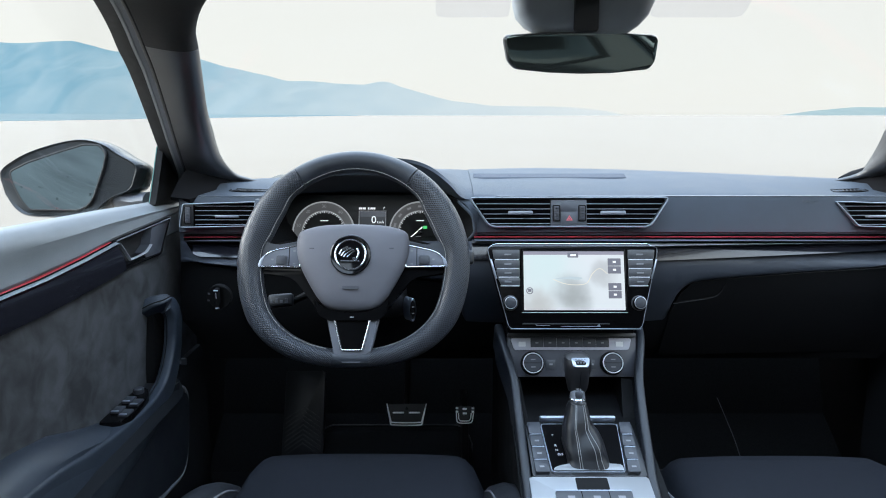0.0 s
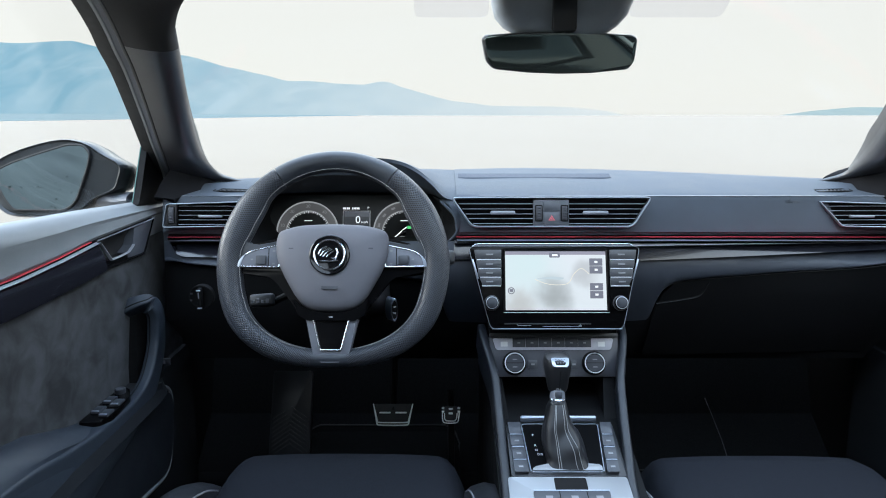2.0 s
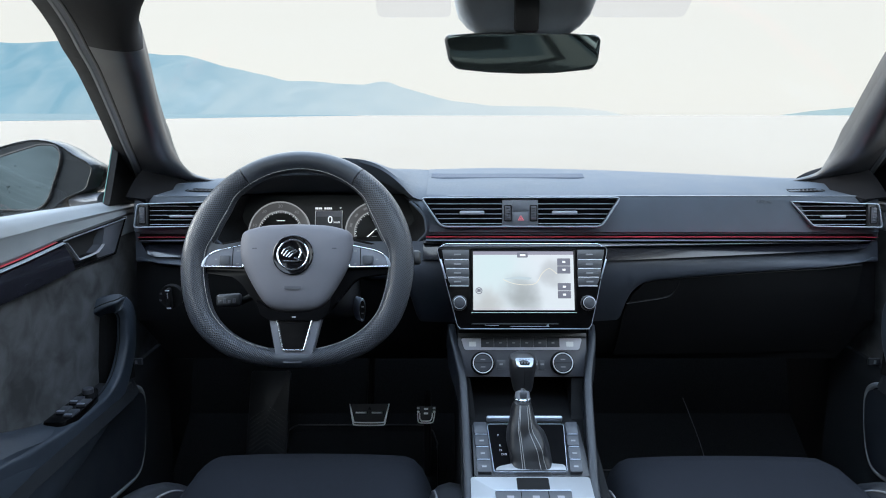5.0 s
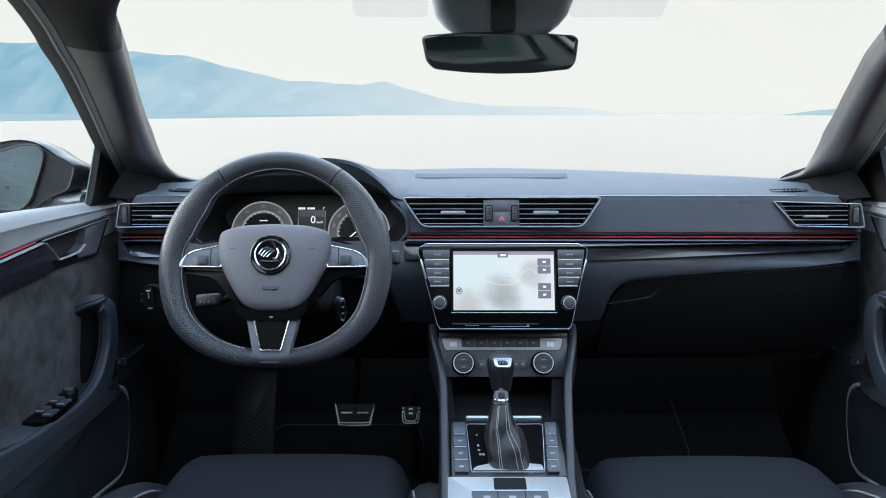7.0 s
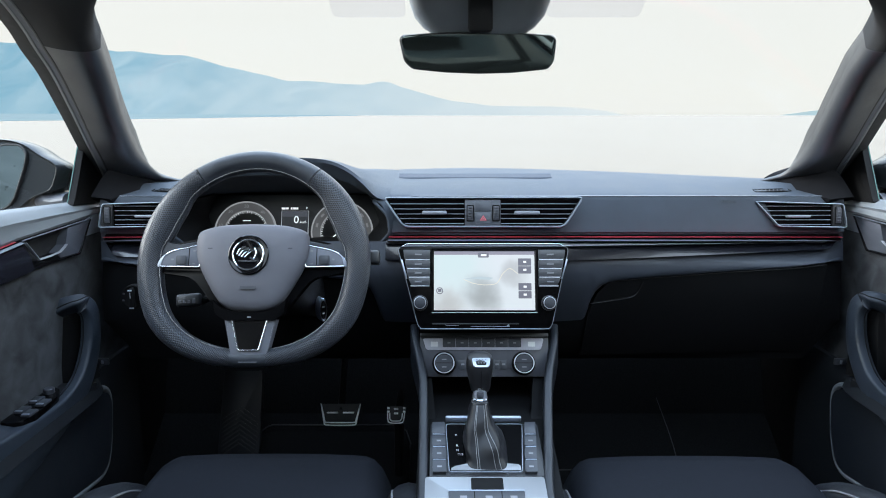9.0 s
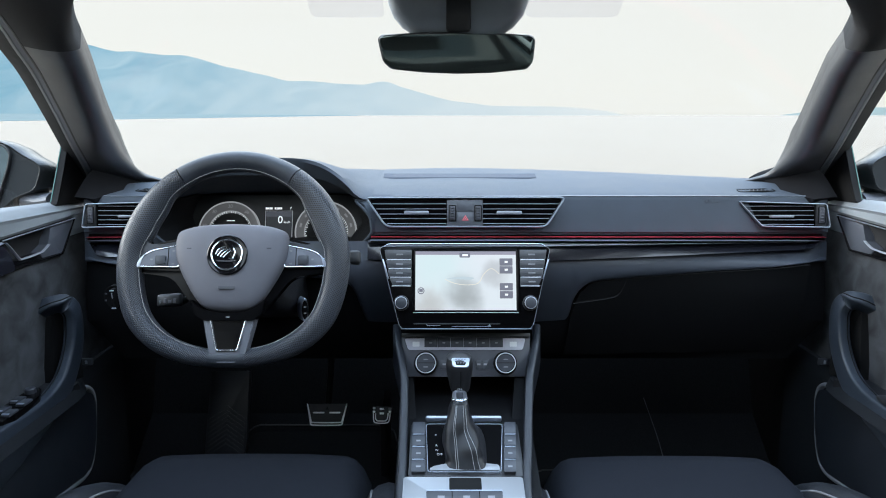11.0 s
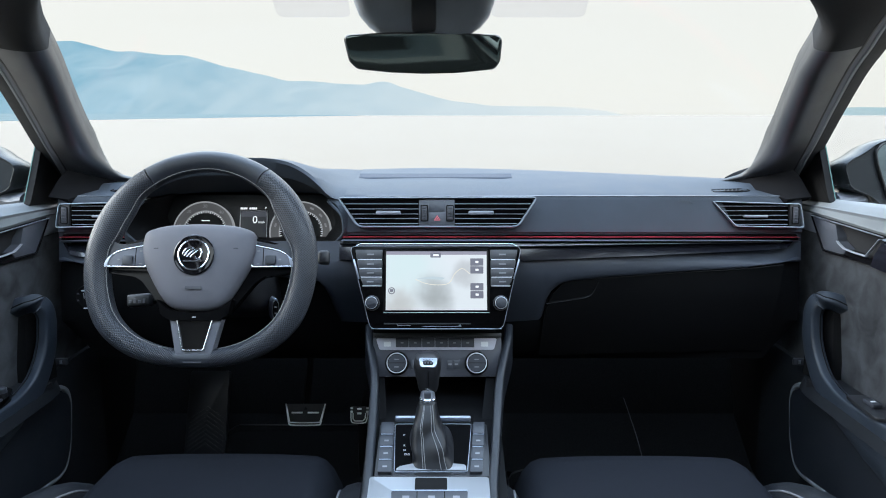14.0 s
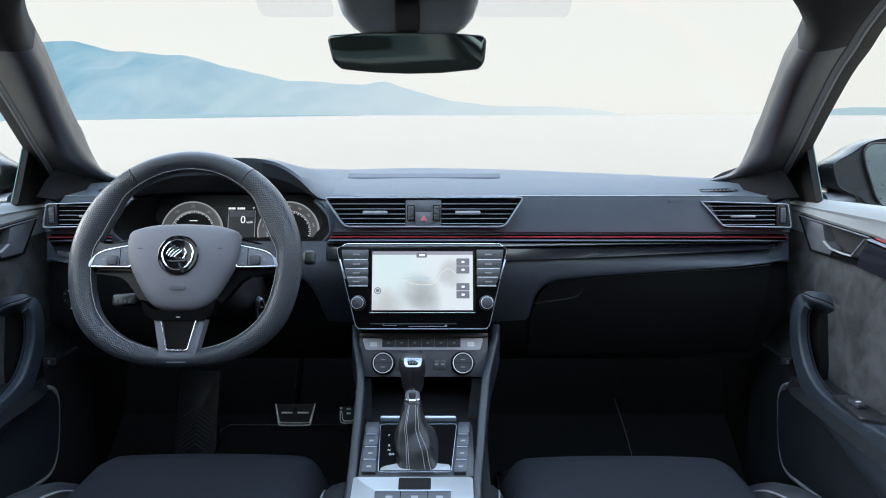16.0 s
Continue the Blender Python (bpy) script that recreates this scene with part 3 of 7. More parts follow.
ceiling = tagged(part("ceiling", roof_piece(-0.62, 0.62, [(1.035, 1.3635, 0.45, 0), (1.005, 1.3625, 0.45, 1), (0.93, 1.378, 1, 0), (0.86, 1.383, 1, 0), (0.86, 1.43, 0, 0), (1.0, 1.43, 0, 0), (1.06, 1.385, 0.4, 0)]), HEADLINER),
                 "black cloth headliner of the car roof", "ceiling", kind="structure")
part("rear_lining", roof_piece(-0.62, 0.62, [(0.46, 1.392, 1, 0), (-0.5, 1.39, 1, 0), (-1.35, 1.36, 1, 0), (-1.35, 1.43, 0, 0), (0.46, 1.43, 0, 0)]), HEADLINER, ceiling)
for x0, x1 in ((-0.62, -0.46), (0.46, 0.62)):
    part("side_lining", roof_piece(x0, x1, [(0.86, 1.384, 1, 0), (0.46, 1.392, 1, 0), (0.46, 1.43, 0, 0), (0.86, 1.43, 0, 0)], 6), HEADLINER, ceiling)
# unseen roof opening, added to bring light down into the cabin
fill_roof_pane = tagged(part("window_2", roof_piece(-0.46, 0.46, [(0.86, 1.415, 0.6, 0), (0.46, 1.415, 0.6, 0), (0.46, 1.42, 0.6, 0), (0.86, 1.42, 0.6, 0)], 8), GLASS), "unseen glazed roof panel, added to light the cabin from above", "window", kind="structure")
fill_roof_pane.visible_shadow = False

tagged(part("window_3", block(-0.76, -1.40, 1.06, 0.74, -1.395, 1.40, 0), PRIVACY), "dark rear window", "window", kind="structure")
tagged(part("wall_back", block(-0.8, -1.42, 0.25, 0.78, -1.34, 1.08, 0.01), LOWER), "dark plain rear bulkhead", "wall", kind="structure")
floor = tagged(part("floor", block(-0.83, -1.4, 0.27, 0.81, 1.9, 0.325, 0.004), CARPET), "black carpeted car floor", "floor", kind="structure")
bm = slab([(1.9, 0.3), (1.95, 0.3), (1.95, 1.0), (1.7, 1.0), (1.7, 0.95), (1.82, 0.75), (1.7, 0.42), (1.56, 0.32), (1.56, 0.30)], -0.83, 0.81)
part("toe_board", bm, CARPET, floor, "black carpeted sloping toe board", Matrix(((0, 0, 1, 0), (1, 0, 0, 0), (0, 1, 0, 0), (0, 0, 0, 1))))
tagged(part("wall_front", block(-0.86, 1.9, 0.2, 0.84, 2.6, 0.98, 0.02), DARKPAINT), "dark bonnet and engine bay in front of the windscreen", "bonnet", kind="structure")

# windscreen
rows = []
for k in range(21):
    f = lerp(-1, 1, k / 20)
    lo = Vector((CX + f * 0.72, 1.615 - 0.17 * f * f, 1.045))
    hi = Vector((CX + f * 0.65, 1.075 - 0.03 * f * f, 1.382 + 0.006 * f * f))
    line = [lo.lerp(hi, t / 6) + Vector((0, 0.4, 0.8)) * (0.022 * math.sin(math.pi * t / 6)) for t in range(7)]
    rows.append([*line, *[p + Vector((0, 0.0025, 0.0043)) for p in line[::-1]]])
screen_pane = tagged(part("window_1", loft(rows), GLASS), "clear raked windscreen", "windscreen", kind="structure")
screen_pane.visible_shadow = False
for f0, f1 in ((-0.375, -0.19), (0.165, 0.40)):
    o = rounded([(f0 * 0.6, 0), (f1 * 0.6, 0), (f1 * 0.6, 0.06), (f0 * 0.6, 0.06)], 0.012)
    ob = part("tinted_patch", slab(o, 0, 0.0015), SHADE, screen_pane, "faint grey tinted patch of the windscreen", panel(CX, 1.085, 1.347, -57))
    ob.visible_shadow = False

# ---- dashboard ----
def swell(x):
    return 0.1 * min(1.0, abs(x - CX) / 0.62) ** 1.6


def back_edge(x):
    f = (x - CX) / 0.66
    return 1.60 - 0.15 * f * f


def at_line(y, k):
    return (y, VSIGHT - k * y)


def lip_drop(x):
    """How far down the lip's lower edge lies; beside the console it runs on down as a flank."""
    return interp(x, [(-0.75, 0.203), (-0.70, 0.218), (-0.6, 0.226), (-0.45, 0.2317), (-0.3, 0.2385), (-0.215, 0.246), (-0.2, 0.26), (-0.19, 0.29), (-0.18, 0.32),
                      (0.2, 0.32), (0.2085, 0.3), (0.2098, 0.284), (0.2126, 0.2716), (0.2165, 0.264), (0.2223, 0.2575), (0.23, 0.2515), (0.24, 0.2478),
                      (0.26, 0.2452), (0.32, 0.2404), (0.4, 0.236), (0.46, 0.2317), (0.6, 0.2255), (0.68, 0.218), (0.73, 0.203)])


def end_x(x, y):
    """Draws the dashboard's outer ends in where its front stands nearer."""
    d = abs(x - CX)
    if d < 0.6:
        return x
    lim = interp(y, [(1.18, 0.69), (1.25, 0.711), (1.34, 0.738)])
    return CX + math.copysign(0.6 + (d - 0.6) / 0.138 * (lim - 0.6), x - CX)


def turn(x):
    return 0.035 * min(1.0, max(0.0, (abs(x - CX) - 0.64) / 0.098)) ** 2


def dash_profile(x, full=True):
    b = swell(x)
    c = turn(x)
    e = max(0.0, abs(x - CX) - 0.6)
    top = []
    if full:
        yb = back_edge(x)
        k1, k3 = 0.0755 + 0.032 * abs(x) ** 1.5, 0.0945 + 0.006 * abs(x)
        top = [(yb + 0.03, 1.02), (yb + 0.01, 1.068 - 0.018 * abs(x) - 0.1 * e), at_line(yb - 0.02, k1), at_line(lerp(yb, 1.27 + b, 0.33), lerp(k1, k3, 0.36)),
               at_line(lerp(yb, 1.27 + b, 0.66), k3), at_line(1.285 + b, 0.1075), at_line(1.262 + b, 0.1135), at_line(1.2515 + b, 0.1162),
               at_line(1.2485 + b, 0.1188), at_line(1.2465 + b, 0.124), at_line(1.236 + b, 0.148), at_line(1.228 + b, 0.1703), at_line(1.232 + b, 0.1712)]
    else:
        top = [(1.45, 0.93), (1.45, 0.955), at_line(1.262 + b, 0.1835)]
    low = lip_drop(x)
    def roll(y, f, drop=0.0):
        kf = lerp(0.2155, low, f) - drop
        return at_line(y + 0.8 * max(0.0, kf - 0.249), kf)
    rest = [at_line(1.234 + b, 0.184), at_line(1.214 + b + 0.4 * c, 0.1845), at_line(1.206 + 0.8 * b + 0.8 * c, 0.2125), at_line(1.2045 + 0.76 * b + c, 0.2155),
            roll(1.2035 + 0.75 * b + c, 0.25), roll(1.203 + 0.74 * b + 1.1 * c, 0.5), roll(1.2045 + 0.72 * b + 1.2 * c, 0.75), roll(1.208 + 0.7 * b + 1.2 * c, 0.9),
            roll(1.2125 + 0.68 * b + 1.3 * c, 1.0, 0.0012), roll(1.22 + 0.65 * b + 1.4 * c, 1.0), (1.35 + 0.4 * b, min(0.88, roll(1.222, 1.0)[1])), (1.4, 0.8), (1.62, 0.8), (1.66, 0.9)]
    return top + rest


dashboard = thing("dashboard", (0, 1.6, 0.7), "dark blue-grey soft plastic dashboard with carbon trim and red line", "dashboard")
HX = -0.367


def knee_end(z):
    """Half the width of the panels under the lip: they draw in towards the floor."""
    return interp(z, [(0.69, 0.68), (0.749, 0.708), (0.798, 0.73), (0.85, 0.741), (0.91, 0.738)])


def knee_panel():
    """The panel under the dashboard's lip, shade put into its dark colour, falling away forwards."""
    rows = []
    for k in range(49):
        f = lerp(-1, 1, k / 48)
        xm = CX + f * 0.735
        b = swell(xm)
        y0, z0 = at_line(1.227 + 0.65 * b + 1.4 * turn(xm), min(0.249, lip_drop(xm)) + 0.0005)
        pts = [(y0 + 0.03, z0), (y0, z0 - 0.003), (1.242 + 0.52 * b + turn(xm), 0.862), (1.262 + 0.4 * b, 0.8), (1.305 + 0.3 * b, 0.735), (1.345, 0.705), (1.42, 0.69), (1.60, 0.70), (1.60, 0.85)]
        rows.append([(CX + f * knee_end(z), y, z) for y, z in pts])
    return part("knee_panel", loft(rows), KNEE, dashboard, "hard plastic under the dashboard lip, shade put into its colour")


def lid_edge(z):
    """The rounded upper corner of the glove box lid."""
    return interp(z, [(0.827, 0.209), (0.85, 0.2098), (0.866, 0.2126), (0.876, 0.2165), (0.8845, 0.2223), (0.89, 0.23), (0.8935, 0.24)])


def lid_depth(x, z):
    b = swell(x)
    return interp(z, [(0.70, 1.325 + 0.3 * b), (0.738, 1.297 + 0.3 * b), (0.8, 1.261 + 0.4 * b), (0.862, 1.2325 + 0.5 * b), (0.89, 1.2205 + 0.6 * b), (0.92, 1.2105 + 0.64 * b)])


def dash_section(name, x0, x1, full, label):
    n = max(4, int((x1 - x0) / 0.006))
    bm = loft([[(end_x(lerp(x0, x1, k / n), y), y, z) for y, z in dash_profile(lerp(x0, x1, k / n), full)] for k in range(n + 1)])
    ob = part(name, bm, DASH if full else KNEE, dashboard, label)
    ob.data.materials.append(LIP)
    for f in ob.data.polygons:
        c = f.center
        f.material_index = 1 if VSIGHT - c.z > 0.186 * c.y else 0
    return ob


dash_section("passenger_pad", HX + 0.2, CX + 0.738, True, "soft grained passenger side of the dashboard")
dash_section("driver_end", CX - 0.738, HX - 0.205, True, "soft grained outer end by the driver's door")
knee_panel()
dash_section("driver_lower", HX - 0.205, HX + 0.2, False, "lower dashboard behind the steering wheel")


def strip(name, x0, x1, k0, k1, out, thick, material, label, taper=0.0, parent=None, y0=1.214, tip=0):
    """A trim strip along the dashboard's front between two height lines; tip rounds its outer end (-1 first, 1 last)."""
    n = max(6, int((x1 - x0) / 0.012))
    rows = []
    for i in range(n + 1):
        x = lerp(x0, x1, i / n)
        b = swell(x)
        f = i / n
        kb = k1 - taper * f
        if tip:
            d = (x1 - x if tip > 0 else x - x0) / 0.03
            if d < 1:
                kb = lerp(k0 + 0.003, kb, math.sqrt(max(0.0, 1 - (1 - d) ** 2)))
        ya, yb = y0 + b - out + (0.5 if y0 < 1.218 else 0.0) * turn(x), y0 - 0.014 + b * 0.85 - out + (0.8 if y0 < 1.218 else 0.0) * turn(x)
        pts = [at_line(ya + thick, k0), at_line(ya, k0 + 0.0012), at_line(lerp(ya, yb, 0.5) - 0.002, lerp(k0, kb, 0.5)), at_line(yb, kb - 0.0012), at_line(yb + thick, kb)]
        rows.append([(end_x(x, p[0]), *p) for p in pts])
    return part(name, loft(rows), material, parent or dashboard, label)


for x0, x1, tag in ((HX + 0.2, CX + 0.728, "right"), (CX - 0.728, HX - 0.2, "left")):
    strip("red_line", x0, x1, 0.1762, 0.1795, -0.006, 0.012, RED, "thin red accent line", y0=1.22)
    strip("ledge", x0, x1, 0.1803, 0.1852, 0.004, 0.012, DASH, "narrow soft ledge under the red line")
    strip("shadow_gap", x0, x1, 0.1702, 0.1835, -0.0165, 0.01, GATEBLACK, "black groove", y0=1.222)
strip("trim", 0.132, CX + 0.715, 0.1812, 0.2165, 0.003, 0.012, CARBON, "carbon-pattern lacquered trim", 0.02, tip=1)
# sky reflection along the lacquered bevel, painted as a silver strip
strip("bevel_gleam", 0.14, CX + 0.69, 0.1856, 0.1928, 0.006, 0.01, BRIGHT, "sky reflection on the trim bevel, put in as a silver strip", 0.0068)
strip("trim", HX + 0.195, -0.135, 0.1812, 0.2135, 0.003, 0.012, CARBON, "carbon-pattern lacquered trim")
strip("bevel_gleam", HX + 0.195, -0.135, 0.1856, 0.1876, 0.006, 0.01, BRIGHT, "sky reflection on the trim bevel, put in as a silver strip")
strip("trim", CX - 0.722, HX - 0.19, 0.185, 0.2085, 0.003, 0.012, CARBON, "carbon-pattern lacquered trim", -0.003, tip=-1)

# rounded bead where the dashboard's top turns down
for x0, x1 in ((HX + 0.24, CX + 0.70), (CX - 0.70, HX - 0.21)):
    rows = []
    for k in range(41):
        x = lerp(x0, x1, k / 40)
        b = swell(x)
        y, z = at_line(1.2502 + b, 0.1172)
        x = end_x(x, y)
        rows.append([(x, y + 0.0018 * math.sin(q), z + 0.0018 * math.cos(q)) for q in (2 * math.pi * j / 10 for j in range(10))])
    part("edge_bead", loft(rows), BEAD, dashboard, "glossier rounded edge of the dashboard top")

# flush speaker cover set into the rear of the dashboard top
rows = []
for k in range(25):
    x = lerp(-0.160, 0.16, k / 24)
    e = 0.012 * max(0, 1 - min(k, 24 - k) / 1.5)
    pts = [at_line(1.418 + e, 0.0915), at_line(1.42 + e, 0.0894), at_line(1.445, 0.0862), at_line(1.466 - e, 0.0837), at_line(1.468 - e, 0.0857)]
    rows.append([(x, y, z) for y, z in pts])
part("speaker_cover", loft(rows), COVER, dashboard, "slightly darker cover on the dashboard top")
lettering("airbag_mark", "AIRBAG", 0.0105, DASHMARK, dashboard, panel(0.487, 1.3157, 1.0358, 19.5) @ pose(0, 0, 0, 0, 12.7), "embossed airbag mark")

# instrument hood
def hood_z(d, power):
    t = min(1.0, abs(d) / 0.205)
    return 1.046 + 0.076 * (0.5 + 0.5 * math.cos(math.pi * t ** power))


rows = []
for k in range(49):
    d = lerp(-0.205, 0.202, k / 48)
    x, z = HX + d, hood_z(d, 2.2)
    rise, back = z - 1.046, hood_z(d, 1.5) - 1.046
    top = [(1.262, z - 0.012 - 0.25 * rise), (1.238 + 0.15 * rise, z - 0.004), (1.25, z + 0.002), (1.33, max(z - 0.004, 1.0645 + 0.45 * back)), (1.43, 1.0715 + 0.46 * back), (1.52, 1.0764 + 0.12 * back), (1.575, 1.0778 + 0.03 * back)]
    b = swell(x)
    g = min(1.0, max(0.0, (b - 0.0111) / 0.0768))
    flat = [(1.262 + b, 1.045), (1.2485 + b, 1.0485 - 0.12 * b), (1.2635 + b, 1.0575 - 0.12 * b), (1.33 + 0.6 * b, 1.0643 - 0.05 * b), (1.43, lerp(1.0706, 1.065, g)), (1.52 - 0.04 * g, lerp(1.0762, 1.0675, g)), (1.575 - 0.065 * g, lerp(1.0778, 1.054, g))]
    f = min(1.0, max(0.0, (abs(d) - 0.155) / 0.047))
    f = f * f * (3 - 2 * f)
    sink = 0.0018 * max(0.0, (abs(d) - 0.186) / 0.016)
    pts = [(lerp(p[0], q[0], f), lerp(p[1], q[1], f) - sink) for p, q in zip(top, flat)]
    rows.append([*[(x, y, h) for y, h in pts], (x, 1.6, 1.04), (x, 1.5, 1.035), (x, 1.4, min(z - 0.02, 1.04)), (x, 1.31, min(z - 0.018 - 0.3 * rise, pts[0][1] - 0.002))])
hood = part("instrument_hood", loft(rows), DASH, dashboard, "arched hood over the instruments")
# hood cheeks close the recess on both sides
for sgn in (-1, 1):
    rows, front = [], []
    for z, out, inn, y in ((1.046, 0.168, 0.15, 1.258), (1.038, 0.184, 0.158, 1.252), (1.02, 0.195, 0.166, 1.243), (1.0, 0.2, 0.172, 1.238), (0.988, 0.2, 0.168, 1.236), (0.975, 0.19, 0.155, 1.24), (0.955, 0.17, 0.14, 1.25)):
        rows.append([(HX + sgn * (out + 0.001), y + 0.006, z), (HX + sgn * (inn + 0.006), y + 0.05, z), (HX + sgn * inn, 1.44, z), (HX + sgn * 0.206, 1.44, z), (HX + sgn * 0.206, y + 0.03, z)])
        front.append([(HX + sgn * 0.207, y + 0.004, z), (HX + sgn * (out + 0.003), y - 0.001, z), (HX + sgn * out, y, z), (HX + sgn * (out + 0.001), y + 0.006, z), (HX + sgn * 0.207, y + 0.02, z)])
    part("hood_cheek", loft(rows), KNEE, dashboard, "dark angled side of the instrument recess")
    part("cheek_bead", tube([(HX + sgn * out, y - 0.001, z) for z, out, y in ((1.044, 0.170, 1.256), (1.02, 0.195, 1.243), (1.0, 0.2, 1.238), (0.988, 0.2, 1.236), (0.975, 0.19, 1.24), (0.96, 0.175, 1.247))], 0.0028, 10), DASH, dashboard, "rounded bead along the recess edge")
    part("cheek_front", loft(front), DASH, dashboard, "soft dash edge beside the instruments")
part("recess_back", block(HX - 0.2, 1.44, 0.93, HX + 0.2, 1.47, 1.058, 0.003), VOID, dashboard, "black back of the instrument recess")

# demister grilles at both ends
for sgn in (-1, 1):
    base = thing("demister_vent", (CX + sgn * 0.606, 1.372, 1.045), "slim black slotted demister vent on the dashboard", "vent", "demister vents")
    ctr = Matrix.Translation((CX + sgn * 0.606, 1.374, 1.0512)) @ pose(0, 0, 0, 12, 0, sgn * 13)
    o = rounded([(-0.043, -0.0075), (0.043, -0.0075), (0.04, 0.009), (-0.04, 0.009)], 0.005)
    part("surround", ring(o, inset(o, 0.0016), -0.006, 0.0008), KNEE, base, m=ctr)
    part("slot", slab(inset(o, 0.0016), -0.006, -0.001), VOID, base, m=ctr)
    for k in range(8):
        u = lerp(-0.032, 0.032, k / 7)
        part("slat", slab([(u - 0.0065, -0.006), (u - 0.0035, -0.006), (u + 0.0065, 0.0075), (u + 0.0035, 0.0075)], -0.003, 0.0002), LOWER, base, m=ctr)

# glove box lid and its pull
glove = thing("glove_box", (0.42, 1.22, 0.75), "dark closed glove box lid with recessed pull", "glove box")
fall = [0.0, 0.06, 0.12, 0.2, 0.3, 0.45, 0.62, 0.8, 1.0]
rows = []
for v in fall:
    row = []
    xl = lid_edge(lerp(0.8935, 0.725, v))
    for k in range(25):
        x = lerp(xl, 0.668, k / 24)
        y0, z0 = at_line(1.2105 + 0.64 * swell(x), lip_drop(x) + 0.0016)
        z = lerp(z0, 0.725, v)
        row.append((x, lid_depth(x, z) - 0.0005, z))
    rows.append([(xl, row[0][1] + 0.04, row[0][2]), *row, (0.668, row[-1][1] + 0.04, row[-1][2])])
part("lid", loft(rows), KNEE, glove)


def on_lid(pts, out):
    return [Vector((x, lid_depth(x, z) - out, z)) for x, z in pts]


edge = [(lid_edge(z) - 0.0005, z) for z in (0.75, 0.79, 0.82, 0.845, 0.86, 0.87, 0.878, 0.8845, 0.889, 0.8925)]
edge += [(x, at_line(1.2105 + 0.64 * swell(x), lip_drop(x) + 0.0012)[1]) for x in (0.26, 0.3, 0.36, 0.42, 0.48, 0.54, 0.6, 0.655)]
part("lid_gap", sweep(on_lid(edge, 0.0012), circle(0.0011, 8), (0, 1, 0)), VOID, glove, "dark joint round the lid")
pull = [tuple(v.xy) for v in smooth_path([(0.2115, 0.852, 0), (0.235, 0.8553, 0), (0.26, 0.859, 0), (0.282, 0.863, 0), (0.2925, 0.867, 0), (0.2985, 0.8745, 0), (0.3025, 0.885, 0), (0.306, 0.8955, 0)], 4)]
part("pull_edge", sweep(on_lid(pull, 0.0006), circle(0.001, 8), (0, 1, 0)), VOID, glove, "shadow joint round the pull")
part("pull_line", sweep(on_lid([(x, z - 0.0018) for x, z in pull], 0.0005), circle(0.0007, 8), (0, 1, 0)), KEYGREY, glove, "faint edge of the pull")

# ---- air vents ----
def clip_x(outline, y):
    """The span of a convex outline at height y."""
    xs = []
    c = len(outline)
    for i in range(c):
        (xa, ya), (xb, yb) = outline[i], outline[(i + 1) % c]
        if (ya - y) * (yb - y) <= 0 and ya != yb:
            xs.append(lerp(xa, xb, (y - ya) / (yb - ya)))
    return min(xs), max(xs)


def slat(x0, x1, y, w):
    return block(x0, y - 0.00065, w - 0.003, x1, y + 0.00065, w, 0.0004, 1)


def thumbwheel(parent, x, y, m, h=0.026):
    wheel = part("thumbwheel", block(x - 0.005, y - h / 2, -0.004, x + 0.005, y + h / 2, 0.0045, 0.0015), GREYP, parent, "ribbed grey thumbwheel", m)
    o = rounded(rect(x - 0.0068, y - h / 2 - 0.002, x + 0.0068, y + h / 2 + 0.002), 0.003)
    part("wheel_slot", ring(o, inset(o, 0.0016), -0.004, 0.0035), VOID, wheel, "black slot edge", m)
    for k in range(5):
        v = y + lerp(-h * 0.36, h * 0.36, k / 4)
        part("rib", block(x - 0.0032, v - 0.0012, 0.004, x + 0.0032, v + 0.0012, 0.0056, 0.0005, 1), BUTTON, wheel, "", m)


U = 0.001036
vent = thing("air_vent", (0.005, 1.24, 1.0), "wide central air vent pair with silver frame and hazard button", "air vent", "air vents")
VM = panel(0.0052, 1.2365, 1.0250, 13)
o = rounded([(-177 * U, 27 * U), (-140 * U, -26.5 * U), (143 * U, -26.5 * U), (178 * U, 27.5 * U)], 0.012)
part("surround", ring(o, inset(o, 0.003), -0.006, 0.0105), VENTFRAME, vent, "satin silver frame", VM)
inner = inset(o, 0.0038)
part("cavity", slab(inner, -0.004, 0.003), GATEBLACK, vent, "black cavity", VM)
for sgn in (-1, 1):
    for v in (15, 6, -2.9, -10.8, -19.8):
        a, b = clip_x(inner, v * U)
        a, b = (a + 0.001, -33 * U) if sgn < 0 else (31 * U, b - 0.001)
        part("slat", slat(a, b, v * U, 0.0085), SLAT, vent, "", VM)
    part("tab", block((-107 if sgn < 0 else 55) * U, -4.5 * U, 0.004, (-64 if sgn < 0 else 99) * U, 2.6 * U, 0.0125, 0.0022), SLAT, vent, "silver slider tab", VM)
part("middle_block", slab(rounded(rect(-32 * U, -25.5 * U, 30.5 * U, 22 * U), 0.002), -0.004, 0.0085, 0.0008), KEYGREY, vent, "grey switch block", VM)
thumbwheel(vent, -22.5 * U, -1.5 * U, VM @ Matrix.Translation((0, 0, 0.007)))
thumbwheel(vent, 22.5 * U, -1.5 * U, VM @ Matrix.Translation((0, 0, 0.007)))
part("upper_key", slab(rounded(rect(-14.5 * U, 2 * U, 13.5 * U, 20 * U), 0.0015), 0.006, 0.0100, 0.0008), KEYGREY, vent, "blank grey key", VM)
part("hazard_key", slab(rounded(rect(-14.5 * U, -24 * U, 13.5 * U, 0.5 * U), 0.0015), 0.006, 0.0100, 0.0008), KEYGREY, vent, "hazard light key", VM)
tri = [(-0.0062, -0.0150), (0.0062, -0.0150), (0, -0.005)]
